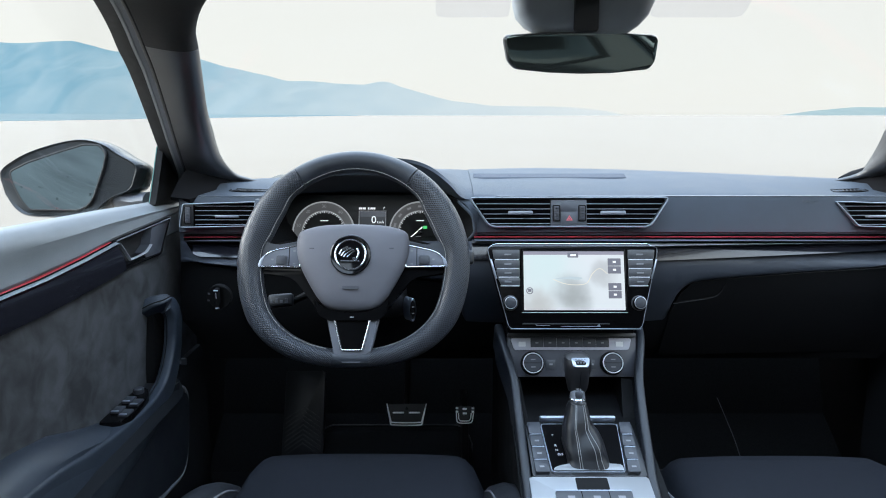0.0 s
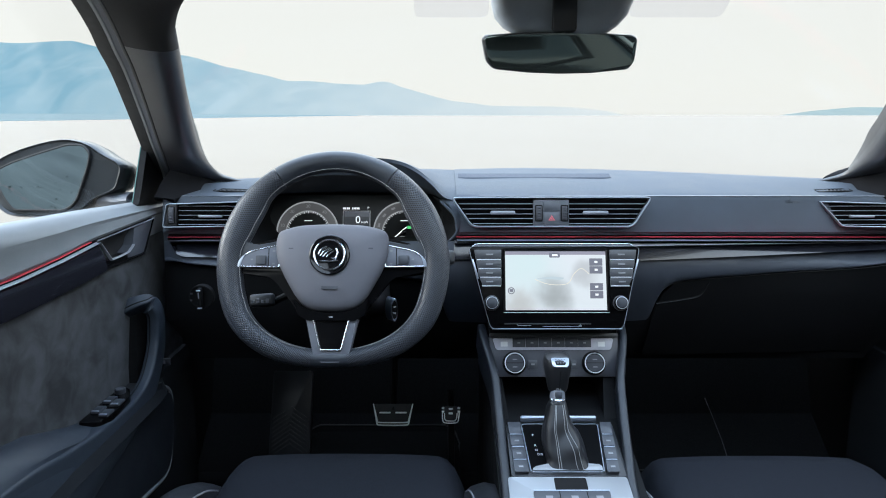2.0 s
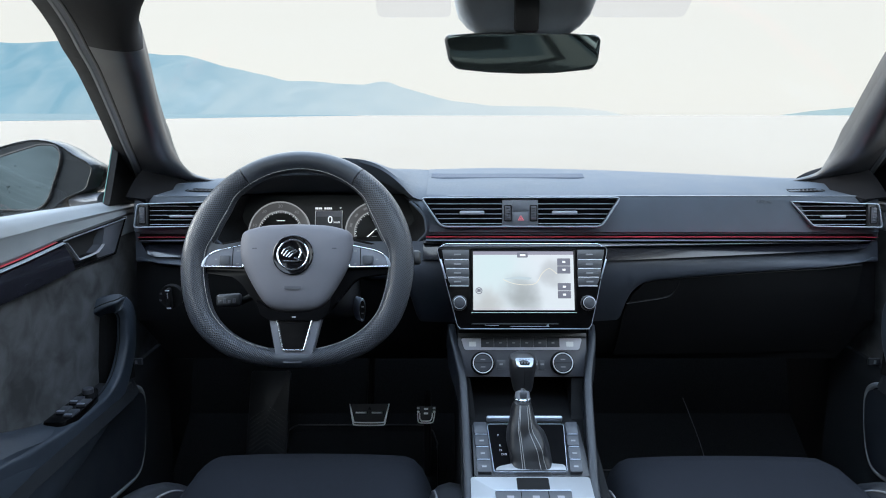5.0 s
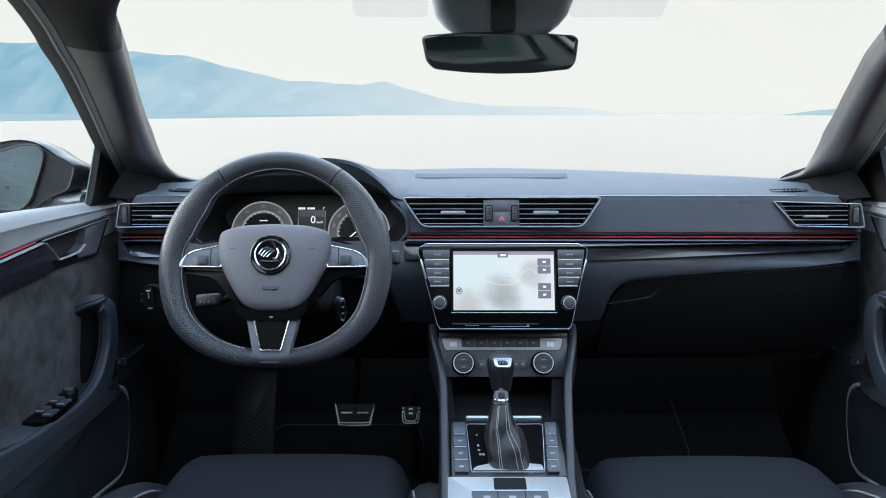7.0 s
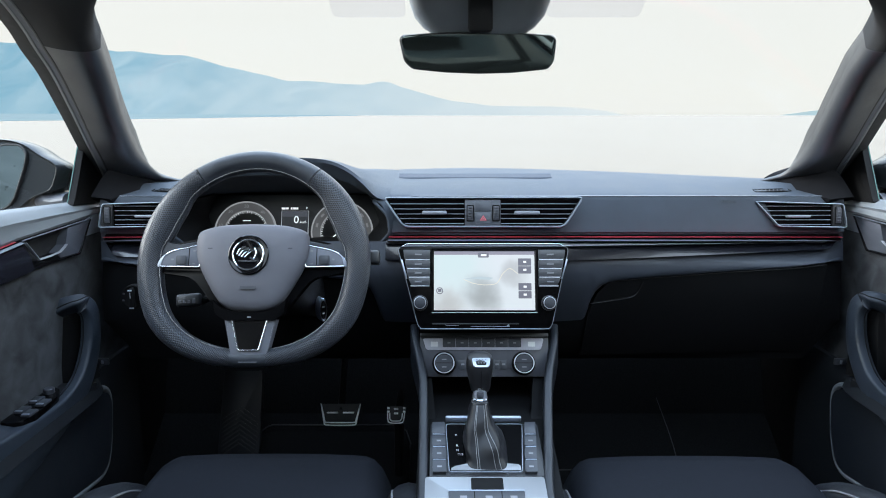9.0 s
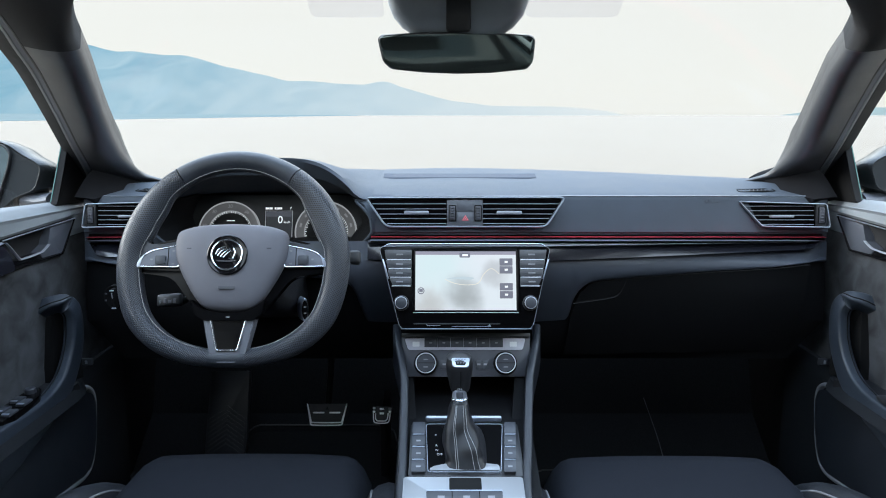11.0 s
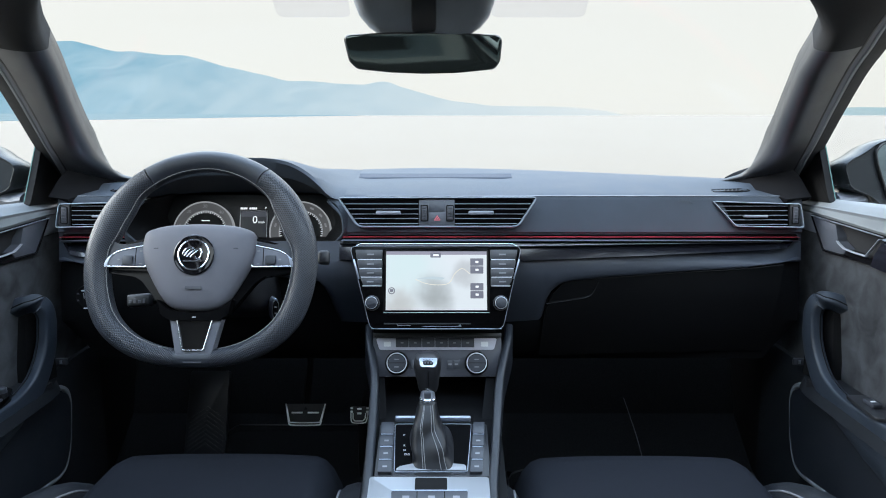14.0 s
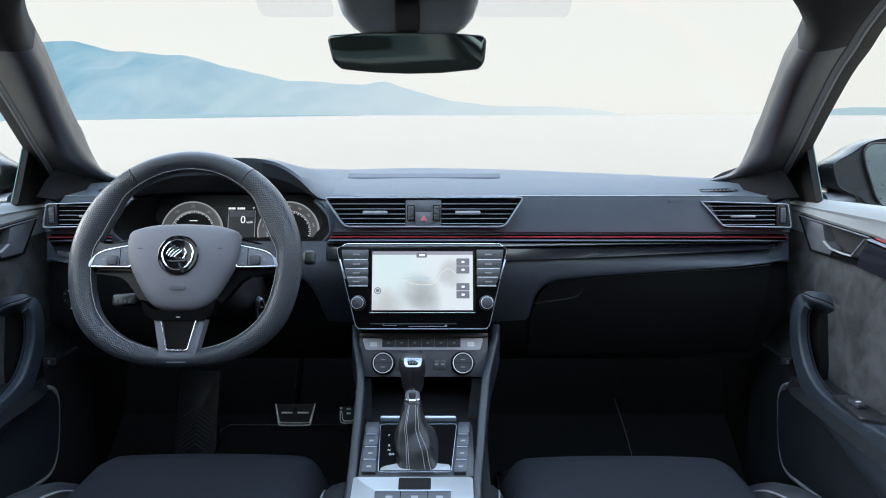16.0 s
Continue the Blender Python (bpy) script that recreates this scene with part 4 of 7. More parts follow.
part("hazard_mark", ring(tri, inset(tri, 0.0016), 0.0095, 0.0105), LITRED, vent, "red warning triangle", VM)
tri2 = inset(tri, 0.0024)
part("hazard_mark", slab(tri2, 0.0095, 0.0105), LITRED, vent, "red warning triangle", VM)


def side_vent(sgn):
    """An outer vent: pointed towards the middle, thumbwheel at the door end."""
    v = thing("air_vent", (CX + sgn * 0.645, 1.335, 1.0), "outer air vent with silver frame and thumbwheel", "air vent", "air vents")
    k = 0.00112
    m = panel(CX + sgn * 0.6455, 1.325, 1.0085, 9) @ pose(0, 0, 0, 0, sgn * -5)
    pts = [(-83, 24), (-42, -21), (73, -23), (66, 19)]
    o = [(sgn * x * k, y * k) for x, y in pts]
    if sgn < 0:
        o = o[::-1]
    o = rounded(o, 0.006)
    inn = inset(o, 0.0022)
    part("surround", ring(o, inn, -0.016, 0.012), VENTFRAME, v, "satin silver frame", m)
    part("cavity", slab(inn, -0.006, 0.001), GATEBLACK, v, "black cavity", m)
    for y in (15, 7, -1, -9, -17):
        a, b = clip_x(inn, y * k)
        if sgn > 0:
            b = min(b, 47 * k)
        else:
            a = max(a, -47 * k)
        part("slat", slat(a + 0.001, b - 0.001, y * k, 0.006), SLAT, v, "", m)
    part("tab", block((sgn * -8 - 20) * k, -5 * k, 0.0, (sgn * -8 + 20) * k, -0.5 * k, 0.0105, 0.0016), SLAT, v, "silver slider tab", m)
    e = [(sgn * x * k, y * k) for x, y in ((48, 18), (50, -19), (69, -20), (63, 17))]
    part("end_block", slab(e if sgn < 0 else e[::-1], -0.008, 0.009, 0.0008), TRIMP, v, "dark grey end block", m)
    thumbwheel(v, sgn * 57.5 * k, -1 * k, m @ Matrix.Translation((0, 0, 0.0075)), 0.03)


side_vent(1)
side_vent(-1)

# ---- instruments ----
cluster = thing("instrument_cluster", (HX, 1.37, 0.95), "dark instrument cluster with two round dials and a lit display", "instrument cluster")
CM = panel(HX, 1.36, 0.998, 20)
V = 0.001138
o = rounded([(-170 * V, 42 * V), (-165 * V, -46 * V), (160 * V, -46 * V), (165 * V, 42 * V)], 0.03)
part("face", slab(o, -0.012, -0.006), DIAL, cluster, "matt black face", CM)
for sgn, name in ((-1, "rev_counter"), (1, "speedometer")):
    cx, cy = sgn * 85 * V, -26 * V
    dial = part(name, lathe([(0.001, -0.006), (0.0458, -0.006)], 40, cx, cy), DIAL, cluster, "round black dial", CM)
    part("scale_ring", lathe([(0.0447, -0.006), (0.0447, -0.001), (0.058, 0.003), (0.0597, 0.003), (0.0597, -0.006)], 48, cx, cy, hollow=True), DIALRING, dial, "grey raised scale ring", CM)
    # chrome ring given a glow in place of its sky reflection
    part("chrome_ring", lathe([(0.0592, 0.0), (0.0592, 0.0045), (0.0605, 0.0052), (0.0622, 0.003), (0.0622, -0.004)], 48, cx, cy, hollow=True), DIALEDGE, dial, "thin chrome ring, its sky reflection put in as glow", CM)
    bm = bmesh.new()
    for k in range(41):
        a = radians(215 - 250 * k / 40)
        ln = 0.0042 if k % 2 == 0 else 0.0028
        c, s = math.cos(a), math.sin(a)
        w = 0.00055 if k % 2 == 0 else 0.0004
        slab([(cx + c * (0.0437 - ln) - s * w, cy + s * (0.0437 - ln) + c * w), (cx + c * (0.0437 - ln) + s * w, cy + s * (0.0437 - ln) - c * w),
              (cx + c * 0.0437 + s * w, cy + s * 0.0437 - c * w), (cx + c * 0.0437 - s * w, cy + s * 0.0437 + c * w)], -0.0058, -0.005, 0, bm)
    part("scale_line", lathe([(0.0433, -0.0058), (0.0433, -0.0045), (0.0446, -0.0045), (0.0446, -0.0058)], 48, cx, cy, hollow=True), DIALEDGE, dial, "thin white line inside the scale", CM)
    part("tick_marks", bm, LIT, dial, "fine white tick marks", CM)
    marks = ((166, "10"), (128, "20"), (90, "30"), (50, "40"), (10, "50")) if sgn < 0 else ()
    for deg, txt in marks:
        a = radians(deg)
        lettering("scale_number", txt, 0.0094, NUMERAL, dial, CM @ Matrix.Translation((cx + 0.052 * math.cos(a), cy + 0.052 * math.sin(a), 0.0022)))
    for deg in () if sgn < 0 else (165, 140, 115, 90, 65, 40, 15):
        a = radians(deg)
        q = CM @ Matrix.Translation((cx + 0.052 * math.cos(a), cy + 0.052 * math.sin(a), 0.0014)) @ pose(0, 0, 0, 0, 0, deg - 90)
        part("scale_mark", block(-0.004, -0.002, 0, 0.004, 0.002, 0.0006, 0), NUMERAL, dial, "", q)
    part("caption", block(cx - 0.008, cy + 0.0232, -0.0058, cx + 0.008, cy + 0.0248, -0.005, 0), LIT, dial, "small white caption bar", CM)
    a = radians(222)
    q = CM @ Matrix.Translation((cx, cy, -0.003) if sgn < 0 else (0.1, -0.0205, -0.003)) @ pose(0, 0, 0, 0, 0, 222)
    part("needle", block(-0.002, -0.0011, 0, 0.05, 0.0011, 0.0012, 0.0003, 1), LIT, dial, "thin white needle", q)
    part("hub", lathe([(0.0045, -0.005), (0.0045, 0.0005), (0.003, 0.0015)], 20, cx, cy), PIANO, dial, "black needle hub", CM)
sub = part("fuel_gauge", lathe([(0.0115, -0.006), (0.0115, -0.0035), (0.0128, -0.003), (0.0128, -0.006)], 32, 82 * V, -44 * V, hollow=True), MARK, cluster, "small white-ringed gauge at the dial's foot", CM)
bm = bmesh.new()
for k in range(9):
    a = radians(180 * k / 8)
    c, e = math.cos(a), math.sin(a)
    slab([(82 * V + c * 0.007 - e * 0.0006, -44 * V + e * 0.007 + c * 0.0006), (82 * V + c * 0.007 + e * 0.0006, -44 * V + e * 0.007 - c * 0.0006), (82 * V + c * 0.0105 + e * 0.0006, -44 * V + e * 0.0105 - c * 0.0006), (82 * V + c * 0.0105 - e * 0.0006, -44 * V + e * 0.0105 + c * 0.0006)], -0.0058, -0.004, 0, bm)
part("gauge_ticks", bm, LIT, sub, "white gauge ticks", CM)
q = CM @ Matrix.Translation((86 * V, -18 * V, -0.005))
part("green_lamp", slab(rounded(rect(0.005, -0.002, 0.013, 0.004), 0.002), 0, 0.001), LITGREEN, cluster, "lit green telltale lamp", q)
disp = part("display", slab(rect(-23 * V, -42 * V, 24 * V, 12 * V), -0.006, -0.004), LCD, cluster, "dark lit display between the dials", CM)
part("display_edge", ring(rect(-24 * V, -43 * V, 25 * V, 13 * V), rect(-22.5 * V, -42 * V, 23.5 * V, 12 * V), -0.005, -0.0035), MARK, disp, "thin white edge", CM)
lettering("speed_digit", "0", 0.021, LIT, disp, CM @ Matrix.Translation((3 * V, -4 * V, -0.0038)), "lit digit")
lettering("speed_unit", "km/h", 0.0065, LIT, disp, CM @ Matrix.Translation((15 * V, -8 * V, -0.0038)), "lit unit")
for x0, x1 in ((-24, -21.6), (-21, -18.6), (-17.4, -15), (-14.4, -12), (-8, -5.6), (-4.6, -3.8), (-3.2, -0.8), (-0.2, 2.2), (2.8, 5.2)):
    part("caption", block(x0 * V, 15.5 * V, -0.006, x1 * V, 19 * V, -0.005, 0), LIT, disp, "small white caption bar", CM)
lettering("gear_letter", "P", 0.007, LIT, disp, CM @ Matrix.Translation((21 * V, 17.5 * V, -0.005)))
part("tone_block", slab(rect(-22 * V, 2 * V, 23 * V, 12 * V), -0.0042, -0.0039), LCD2, disp, "lighter upper half of the display", CM)

# ---- steering column ----
column = thing("steering_column", (HX, 1.2, 0.85), "black steering column shroud with control stalks", "steering column")
axis = Vector((0, math.cos(radians(22)), -math.sin(radians(22))))
SW = panel(-0.3645, 1.05, 0.972, 22)
rows = []
for w, sx, sy, dy in ((-0.05, 0.05, 0.04, -0.01), (-0.09, 0.062, 0.052, -0.012), (-0.16, 0.07, 0.056, -0.012), (-0.30, 0.075, 0.06, 0.0)):
    rows.append([(x, y + dy, w) for x, y in rounded(rect(-sx, -sy, sx, sy * 0.8), 0.03, 6)])
part("shroud", loft(rows), LOWER, column, "black plastic shroud", SW)
part("stalk", sweep(smooth_path([(-0.06, -0.01, -0.1), (-0.09, -0.035, -0.105), (-0.118, -0.05, -0.104)], 4), circle(0.006, 10), (0, 0, 1)), VOID, column, "black control stalk", SW)
cruise = part("stalk_pad", block(-0.022, -0.011, -0.008, 0.02, 0.011, 0.008, 0.005, 3), TRIMP, column, "dark ribbed stalk pad", SW @ Matrix.Translation((-0.134, -0.048, -0.098)) @ pose(0, 0, 0, 0, 0, 4))
for k in range(4):
    part("rib", block(-0.017 + 0.008 * k, -0.006, 0.0075, -0.012 + 0.008 * k, -0.001 + 0.003 * (k % 2), 0.0088, 0.0005, 1), GREYP, cruise, "", SW @ Matrix.Translation((-0.134, -0.048, -0.098)))
part("stalk", sweep(smooth_path([(0.06, 0.005, -0.07), (0.14, 0.012, -0.065), (0.178, 0.02, -0.06)], 4), circle(0.007, 10), (0, 0, 1)), TRIMP, column, "black wiper stalk", SW)
part("stalk_tip", block(-0.008, -0.011, -0.009, 0.011, 0.012, 0.009, 0.005, 3), TRIMP, column, "dark grey stalk end", SW @ Matrix.Translation((0.181, 0.018, -0.058)))
part("ignition", lathe([(0.016, -0.03), (0.016, 0.0), (0.0148, 0.0018), (0.0138, 0.0)], 24), SATIN, column, "round silver-edged ignition switch", panel(-0.277, 1.15, 0.866, 8) @ pose(0, 0, 0, 0, 25) @ Matrix.Diagonal((0.42, 1.3, 1, 1)))
part("ignition_face", lathe([(0.001, 0.0012), (0.0125, 0.0012), (0.0125, -0.02)], 24), PIANO, column, "black ignition face", panel(-0.277, 1.15, 0.866, 8) @ pose(0, 0, 0, 0, 25) @ Matrix.Diagonal((0.42, 1.3, 1, 1)))
for y in (-0.006, 0.005):
    part("ignition_mark", block(-0.0022, y - 0.0012, 0.001, 0.0022, y + 0.0012, 0.002, 0), DIMMARK, column, "", panel(-0.277, 1.15, 0.866, 8) @ pose(0, 0, 0, 0, 25))

lamp = thing("light_switch", (-0.634, 1.225, 0.876), "round black rotary light switch on the lower dashboard", "switch")
LM = panel(-0.636, 1.213, 0.872, -4)
part("bezel", lathe([(0.022, -0.012), (0.023, 0.0005), (0.0215, 0.0012), (0.018, 0.0002), (0.001, 0.0002)], 36), VOID, lamp, "", LM)
part("grip", block(-0.0038, -0.019, 0.0, 0.0038, 0.019, 0.013, 0.002), VOID, lamp, "black turning grip", LM)
part("mark", block(-0.0009, 0.002, 0.0135, 0.0009, 0.013, 0.0146, 0.0003, 1), DIMMARK, lamp, "bright mark on the grip", LM)
for v in (-0.017, 0.0165):
    part("grip_tip", block(-0.004, v - 0.0012, 0.012, 0.004, v + 0.0012, 0.0145, 0.0008), BRIGHT, lamp, "bright tip of the grip", LM)
for u, v in ((-0.017, 0.007), (-0.019, -0.006)):
    part("symbol", block(u - 0.0018, v - 0.0015, 0.0012, u + 0.0018, v + 0.0015, 0.002, 0), GREYP, lamp, "", LM)

# ---- steering wheel ----
wheel = thing("steering_wheel", (-0.3645, 1.05, 0.972), "flat-bottomed black leather steering wheel with grey airbag cover", "steering wheel")
RO, RB, TUBE = 0.183, 0.163, 0.0165


def rim_width(a):
    """Half the rim's width: fuller at the sides, slim at the bottom."""
    s = math.sin(a)
    return 0.0203 - 0.0033 * max(0, s) ** 3 - 0.0065 * max(0, -s) ** 3


def grip_swell(a):
    """The rim swells inwards above each spoke, where the thumbs rest."""
    deg = math.degrees(a) % 360
    return 1 + 0.42 * (math.exp(-((deg - 27) / 15) ** 4) + math.exp(-((deg - 153) / 15) ** 4))


def rim_point(a):
    """The rim's middle line: a circle above, flattened below."""
    c, s = math.cos(a), math.sin(a)
    w = rim_width(a)
    rx = RO - w
    if s >= 0:
        return Vector((rx * c, rx * s, 0))
    n = 2.0 + 0.46 * min(1, -s * 2)
    ry = RB - w
    k = (abs(c / rx) ** n + abs(s / ry) ** n) ** (-1 / n)
    return Vector((k * c, k * s, 0))


def rim_piece(a0, a1, r, n):
    rows, us, total, last = [], [], 0.0, None
    for i in range(n + 1):
        a = radians(lerp(a0, a1, i / n))
        p = rim_point(a)
        t = (rim_point(a + 0.01) - rim_point(a - 0.01)).normalized()
        out = Vector((t.y, -t.x, 0))
        total += (p - last).length if last else 0
        last = p
        us.append(total)
        g, inner = rim_width(a), grip_swell(a)
        rows.append([p + out * (g * (inner if math.cos(b) < 0 else 1.0) * math.cos(b)) + Vector((0, 0, 1.15 * r * math.sin(b))) for b in (2 * math.pi * k / 20 for k in range(20))])
    vs = [2 * math.pi * 1.07 * r * k / 20 for k in range(21)]
    return loft(rows, uv=(us, vs))


part("rim_top", rim_piece(56.5, 122.5, TUBE, 30), LEATHER, wheel, "smooth dark leather upper rim", SW)
part("rim_grip", rim_piece(-79.5, 56, TUBE, 56), HOLED, wheel, "perforated leather grip", SW)
part("rim_grip", rim_piece(123, 259.5, TUBE, 56), HOLED, wheel, "perforated leather grip", SW)
part("rim_bottom", rim_piece(259.5, 280.5, TUBE, 12), LEATHER, wheel, "smooth dark leather lower rim", SW)
bm = bmesh.new()
for i in range(210):
    a = radians(-74 + 328 * i / 209)
    p = rim_point(a)
    t = (rim_point(a + 0.01) - rim_point(a - 0.01)).normalized()
    out = Vector((t.y, -t.x, 0))
    q = p - out * (rim_width(a) * grip_swell(a) * 0.86) + Vector((0, 0, 1.15 * TUBE * 0.525))
    lean = 0.35 if i % 2 else -0.35
    d = (t + Vector((0, 0, lean))).normalized() * 0.0019
    side = Vector((0, 0, 1)) * 0.0004
    e = out * 0.0004
    vs = [bm.verts.new(c) for c in (q - d - side, q + d - side, q + d + side, q - d + side, q - d - side - e * 2, q + d - side - e * 2, q + d + side - e * 2, q - d + side - e * 2)]
    for f in ((0, 1, 2, 3), (4, 7, 6, 5), (0, 4, 5, 1), (2, 6, 7, 3), (1, 5, 6, 2), (0, 3, 7, 4)):
        bm.faces.new([vs[j] for j in f])
part("stitching", bm, THREAD, wheel, "pale grey seam stitches on the inner rim", SW)

K = 0.00089
def wk(pts):
    return [(x * K, y * K) for x, y in pts]


# airbag cover: a puffed shield
bag_half = [(0, 66.5), (30, 65.5), (60, 63), (86, 56), (95, 50), (98, 40), (99, 25), (96, 5), (88, -16), (74, -42), (60, -64), (46, -79), (28, -86), (0, -88)]
bag = [*bag_half, *[(-x, y) for x, y in bag_half[-2:0:-1]]]
bag = [tuple(v.xy) for v in smooth_path([(x, y, 0) for x, y in [*bag, bag[0]]], 4)[:-1]]
rows = []
for f, w in ((0.985, -0.018), (1.0, -0.004), (0.995, 0.002), (0.97, 0.007), (0.91, 0.0115), (0.8, 0.0145), (0.6, 0.017), (0.35, 0.0185), (0.1, 0.019)):
    rows.append([(x * f * K, lerp(2, y, f) * K, w - 0.0035 * f * (max(0.0, -y) / 88) ** 1.5) for x, y in bag])
BM = SW @ Matrix.Translation((0, 0.0, 0.012))
part("airbag_cover", loft(rows), BAG, wheel, "grey grained airbag cover", BM)
part("airbag_mark", block(-0.0125, -0.046, 0.0165, 0.0125, -0.0415, 0.0175, 0), GREYP, wheel, "faint embossed mark", BM)
for sgn in (-1, 1):
    part("cover_mark", block(sgn * 0.061 - 0.004, 0.0165, 0.0135, sgn * 0.061 + 0.004, 0.0185, 0.0163, 0), GREYP, wheel, "faint embossed mark", BM)
EM = BM @ Matrix.Translation((-0.001, 0.0068, 0.0182))
badge = part("badge", lathe([(0.031, -0.004), (0.031, 0.0025), (0.0295, 0.0035), (0.0255, 0.0025), (0.001, 0.0025)], 48), PIANO, wheel, "round black badge", EM)
part("badge_ring", lathe([(0.0245, 0.001), (0.0245, 0.0038), (0.0232, 0.0044), (0.022, 0.0038), (0.022, 0.001)], 48, hollow=True), CHROME, badge, "chrome badge ring", EM)
for pts, r in (([(-0.0165, 0.0005), (-0.0125, 0.008), (-0.004, 0.0125)], 0.0016), ([(-0.0135, -0.002), (-0.008, 0.0055), (0.0005, 0.0105)], 0.0015), ([(-0.0095, -0.0035), (-0.004, 0.003), (0.004, 0.0085)], 0.0014),
               ([(-0.005, -0.0045), (0.0, 0.001), (0.0065, 0.006)], 0.0013), ([(0.0095, 0.0095), (0.0125, 0.002), (0.009, -0.006), (0.003, -0.005)], 0.0017), ([(-0.015, -0.0095), (0.0, -0.0102), (0.0135, -0.0092)], 0.0015)):
    part("badge_stroke", tube([(x, y, 0.0035) for x, y in pts], r, 8, (0, 0, 1), 5), CHROME, badge, "plain chrome stroke", EM)

# spokes: gloss black arms, switch pads with a bright outline, forked lower spoke
half = [(0, -105), (30, -104), (50, -94), (62, -82), (100, -34), (113, -26), (174, -17), (179, -9), (172, 11), (151, 28), (134, 34), (92, 44), (0, 46)]
arms = rounded(wk([*half, *[(-x, y) for x, y in half[-2:0:-1]]]), 0.005)
part("spoke_plate", slab(arms, -0.012, 0.004, 0.002), SPOKEBLACK, wheel, "gloss black spoke plate behind the cover", SW)
for sgn in (-1, 1):
    top = wk([(sgn * x, y) for x, y in ((92, 26), (134, 18), (150, 12), (170, 2), (178, 20), (170, 54), (161, 38), (149, 30), (130, 31), (92, 39))])
    part("spoke_leather", slab(top if sgn > 0 else top[::-1], -0.012, 0.0075, 0.003), LEATHER, wheel, "leather running from the rim over the spoke", SW)
    pad = wk([(sgn * x, y) for x, y in ((90, -11.5), (168, -10), (163, 5), (150, 17), (136, 22.5), (90, 32))])
    pad = rounded(pad if sgn > 0 else pad[::-1], 0.006)
    sp = part("switch_pad", slab(inset(pad, 0.002), -0.004, 0.0105, 0.001), PADGREY, wheel, "grey spoke switch pad", SW)
    part("bright_outline", ring(pad, inset(pad, 0.0032), -0.004, 0.0118), CHROME, sp, "chrome outline", SW)
    tip = wk([(sgn * x, y) for x, y in ((161, -9.5), (166.5, -9.5), (164, 1), (158, 9), (151, 14.5), (157, 6))])
    part("bright_tip", slab(rounded(tip if sgn > 0 else tip[::-1], 0.002), 0.004, 0.0122, 0.001), SATIN, sp, "chrome outer end of the pad", SW)
    key = rounded(rect((sgn * 125 - 8.5) * K, -5 * K, (sgn * 125 + 8.5) * K, 10 * K), 0.0015)
    part("roller_frame", ring(inset(key, -0.0012), key, 0.006, 0.0112), KEYGREY, sp, "dark frame round the roller", SW)
    part("roller", slab(key, 0.006, 0.0135, 0.001), BUTTON, sp, "dark grey roller key", SW)
    part("pad_joint", block((sgn * 112 - 0.7) * K, -9 * K, 0.0104, (sgn * 112 + 0.7) * K, 25 * K, 0.0108, 0), VOID, sp, "", SW)
    for u, v in ((103, 19), (103, -4), (141, 4)):
        part("key_mark", block((sgn * u - 2.2) * K, (v - 1.2) * K, 0.0104, (sgn * u + 2.2) * K, (v + 1.2) * K, 0.0111, 0), DIMMARK, sp, "", SW)
FM = SW @ Matrix.Translation((0.0, 0, 0.0115))
fork = rounded(wk([(-43, -92), (50, -92), (36, -153), (31, -167), (22, -175), (-18, -175), (-25, -167), (-29, -153)]), 0.005)
part("lower_spoke", slab(fork, -0.012, 0.006, 0.004), FORK, wheel, "grey forked lower spoke", FM)
win = rounded(wk([(-31, -94), (37, -94), (22, -156), (-16, -156)]), 0.004)
part("fork_inset", slab(win, 0.004, 0.0068), SPOKEBLACK, wheel, "gloss black fork inset", FM)
part("fork_edge", ring(win, inset(win, 0.003), 0.004, 0.0092), CHROME, wheel, "chrome edge of the fork inset", FM)
brow = rounded(wk([(-65, -67), (-48, -82), (-28, -89), (0, -91), (28, -89), (48, -82), (65, -67), (60, -94), (44, -104), (-38, -104), (-56, -94)]), 0.002)
part("spoke_brow", slab(brow, -0.006, 0.0105, 0.0012), GATEBLACK, wheel, "gloss black lip under the airbag cover", FM)
# glint on the gloss black lip, modelled as a small silver chip
part("brow_glint", block(-0.001, -0.0885, 0.0095, 0.005, -0.0868, 0.0112, 0.0006), BRIGHT, wheel, "white glint on the gloss lip, put in as a silver chip", FM)

# ---- infotainment ----
info = thing("infotainment_unit", (0.004, 1.16, 0.84), "gloss black infotainment unit with lit map screen and side keys", "infotainment unit")
IM = panel(0.0043, 1.155, 0.9172, 19)
Q = 0.000984
o = rounded([(-155 * Q, 62 * Q), (-116 * Q, -86 * Q), (117 * Q, -86 * Q), (152 * Q, 62 * Q)], 0.012)
bez = part("bezel", slab(o, -0.03, -0.0005, 0.002), SPOKEBLACK, info, "gloss black bezel", IM)
part("bezel_edge", ring(o, inset(o, 0.0009), -0.006, 0.0008), SLAT, bez, "thin satin edge", IM)
tb = rounded([(-140 * Q, 71 * Q), (-153 * Q, 61 * Q), (150 * Q, 61 * Q), (139 * Q, 71 * Q)], 0.006)
part("top_band", slab(tb, -0.012, 0.001, 0.002), KEYGREY, info, "dark grey top band", IM @ pose(0, 0, -0.002, -14))
part("band_edge", ring(tb, inset(tb, 0.0012), -0.002, 0.002), CHROME, info, "thin chrome band edge", IM @ pose(0, 0, -0.002, -14))
pane = part("screen", slab(rect(-89 * Q, -52 * Q, 89 * Q, 52 * Q), -0.001, 0.0012), SCREEN, info, "lit pale map screen", IM)
part("screen_edge", ring(rounded(rect(-92 * Q, -55 * Q, 92 * Q, 56 * Q), 0.002), rounded(rect(-89 * Q, -52 * Q, 89 * Q, 52 * Q), 0.001), -0.001, 0.002), PIANO, pane, "", IM)
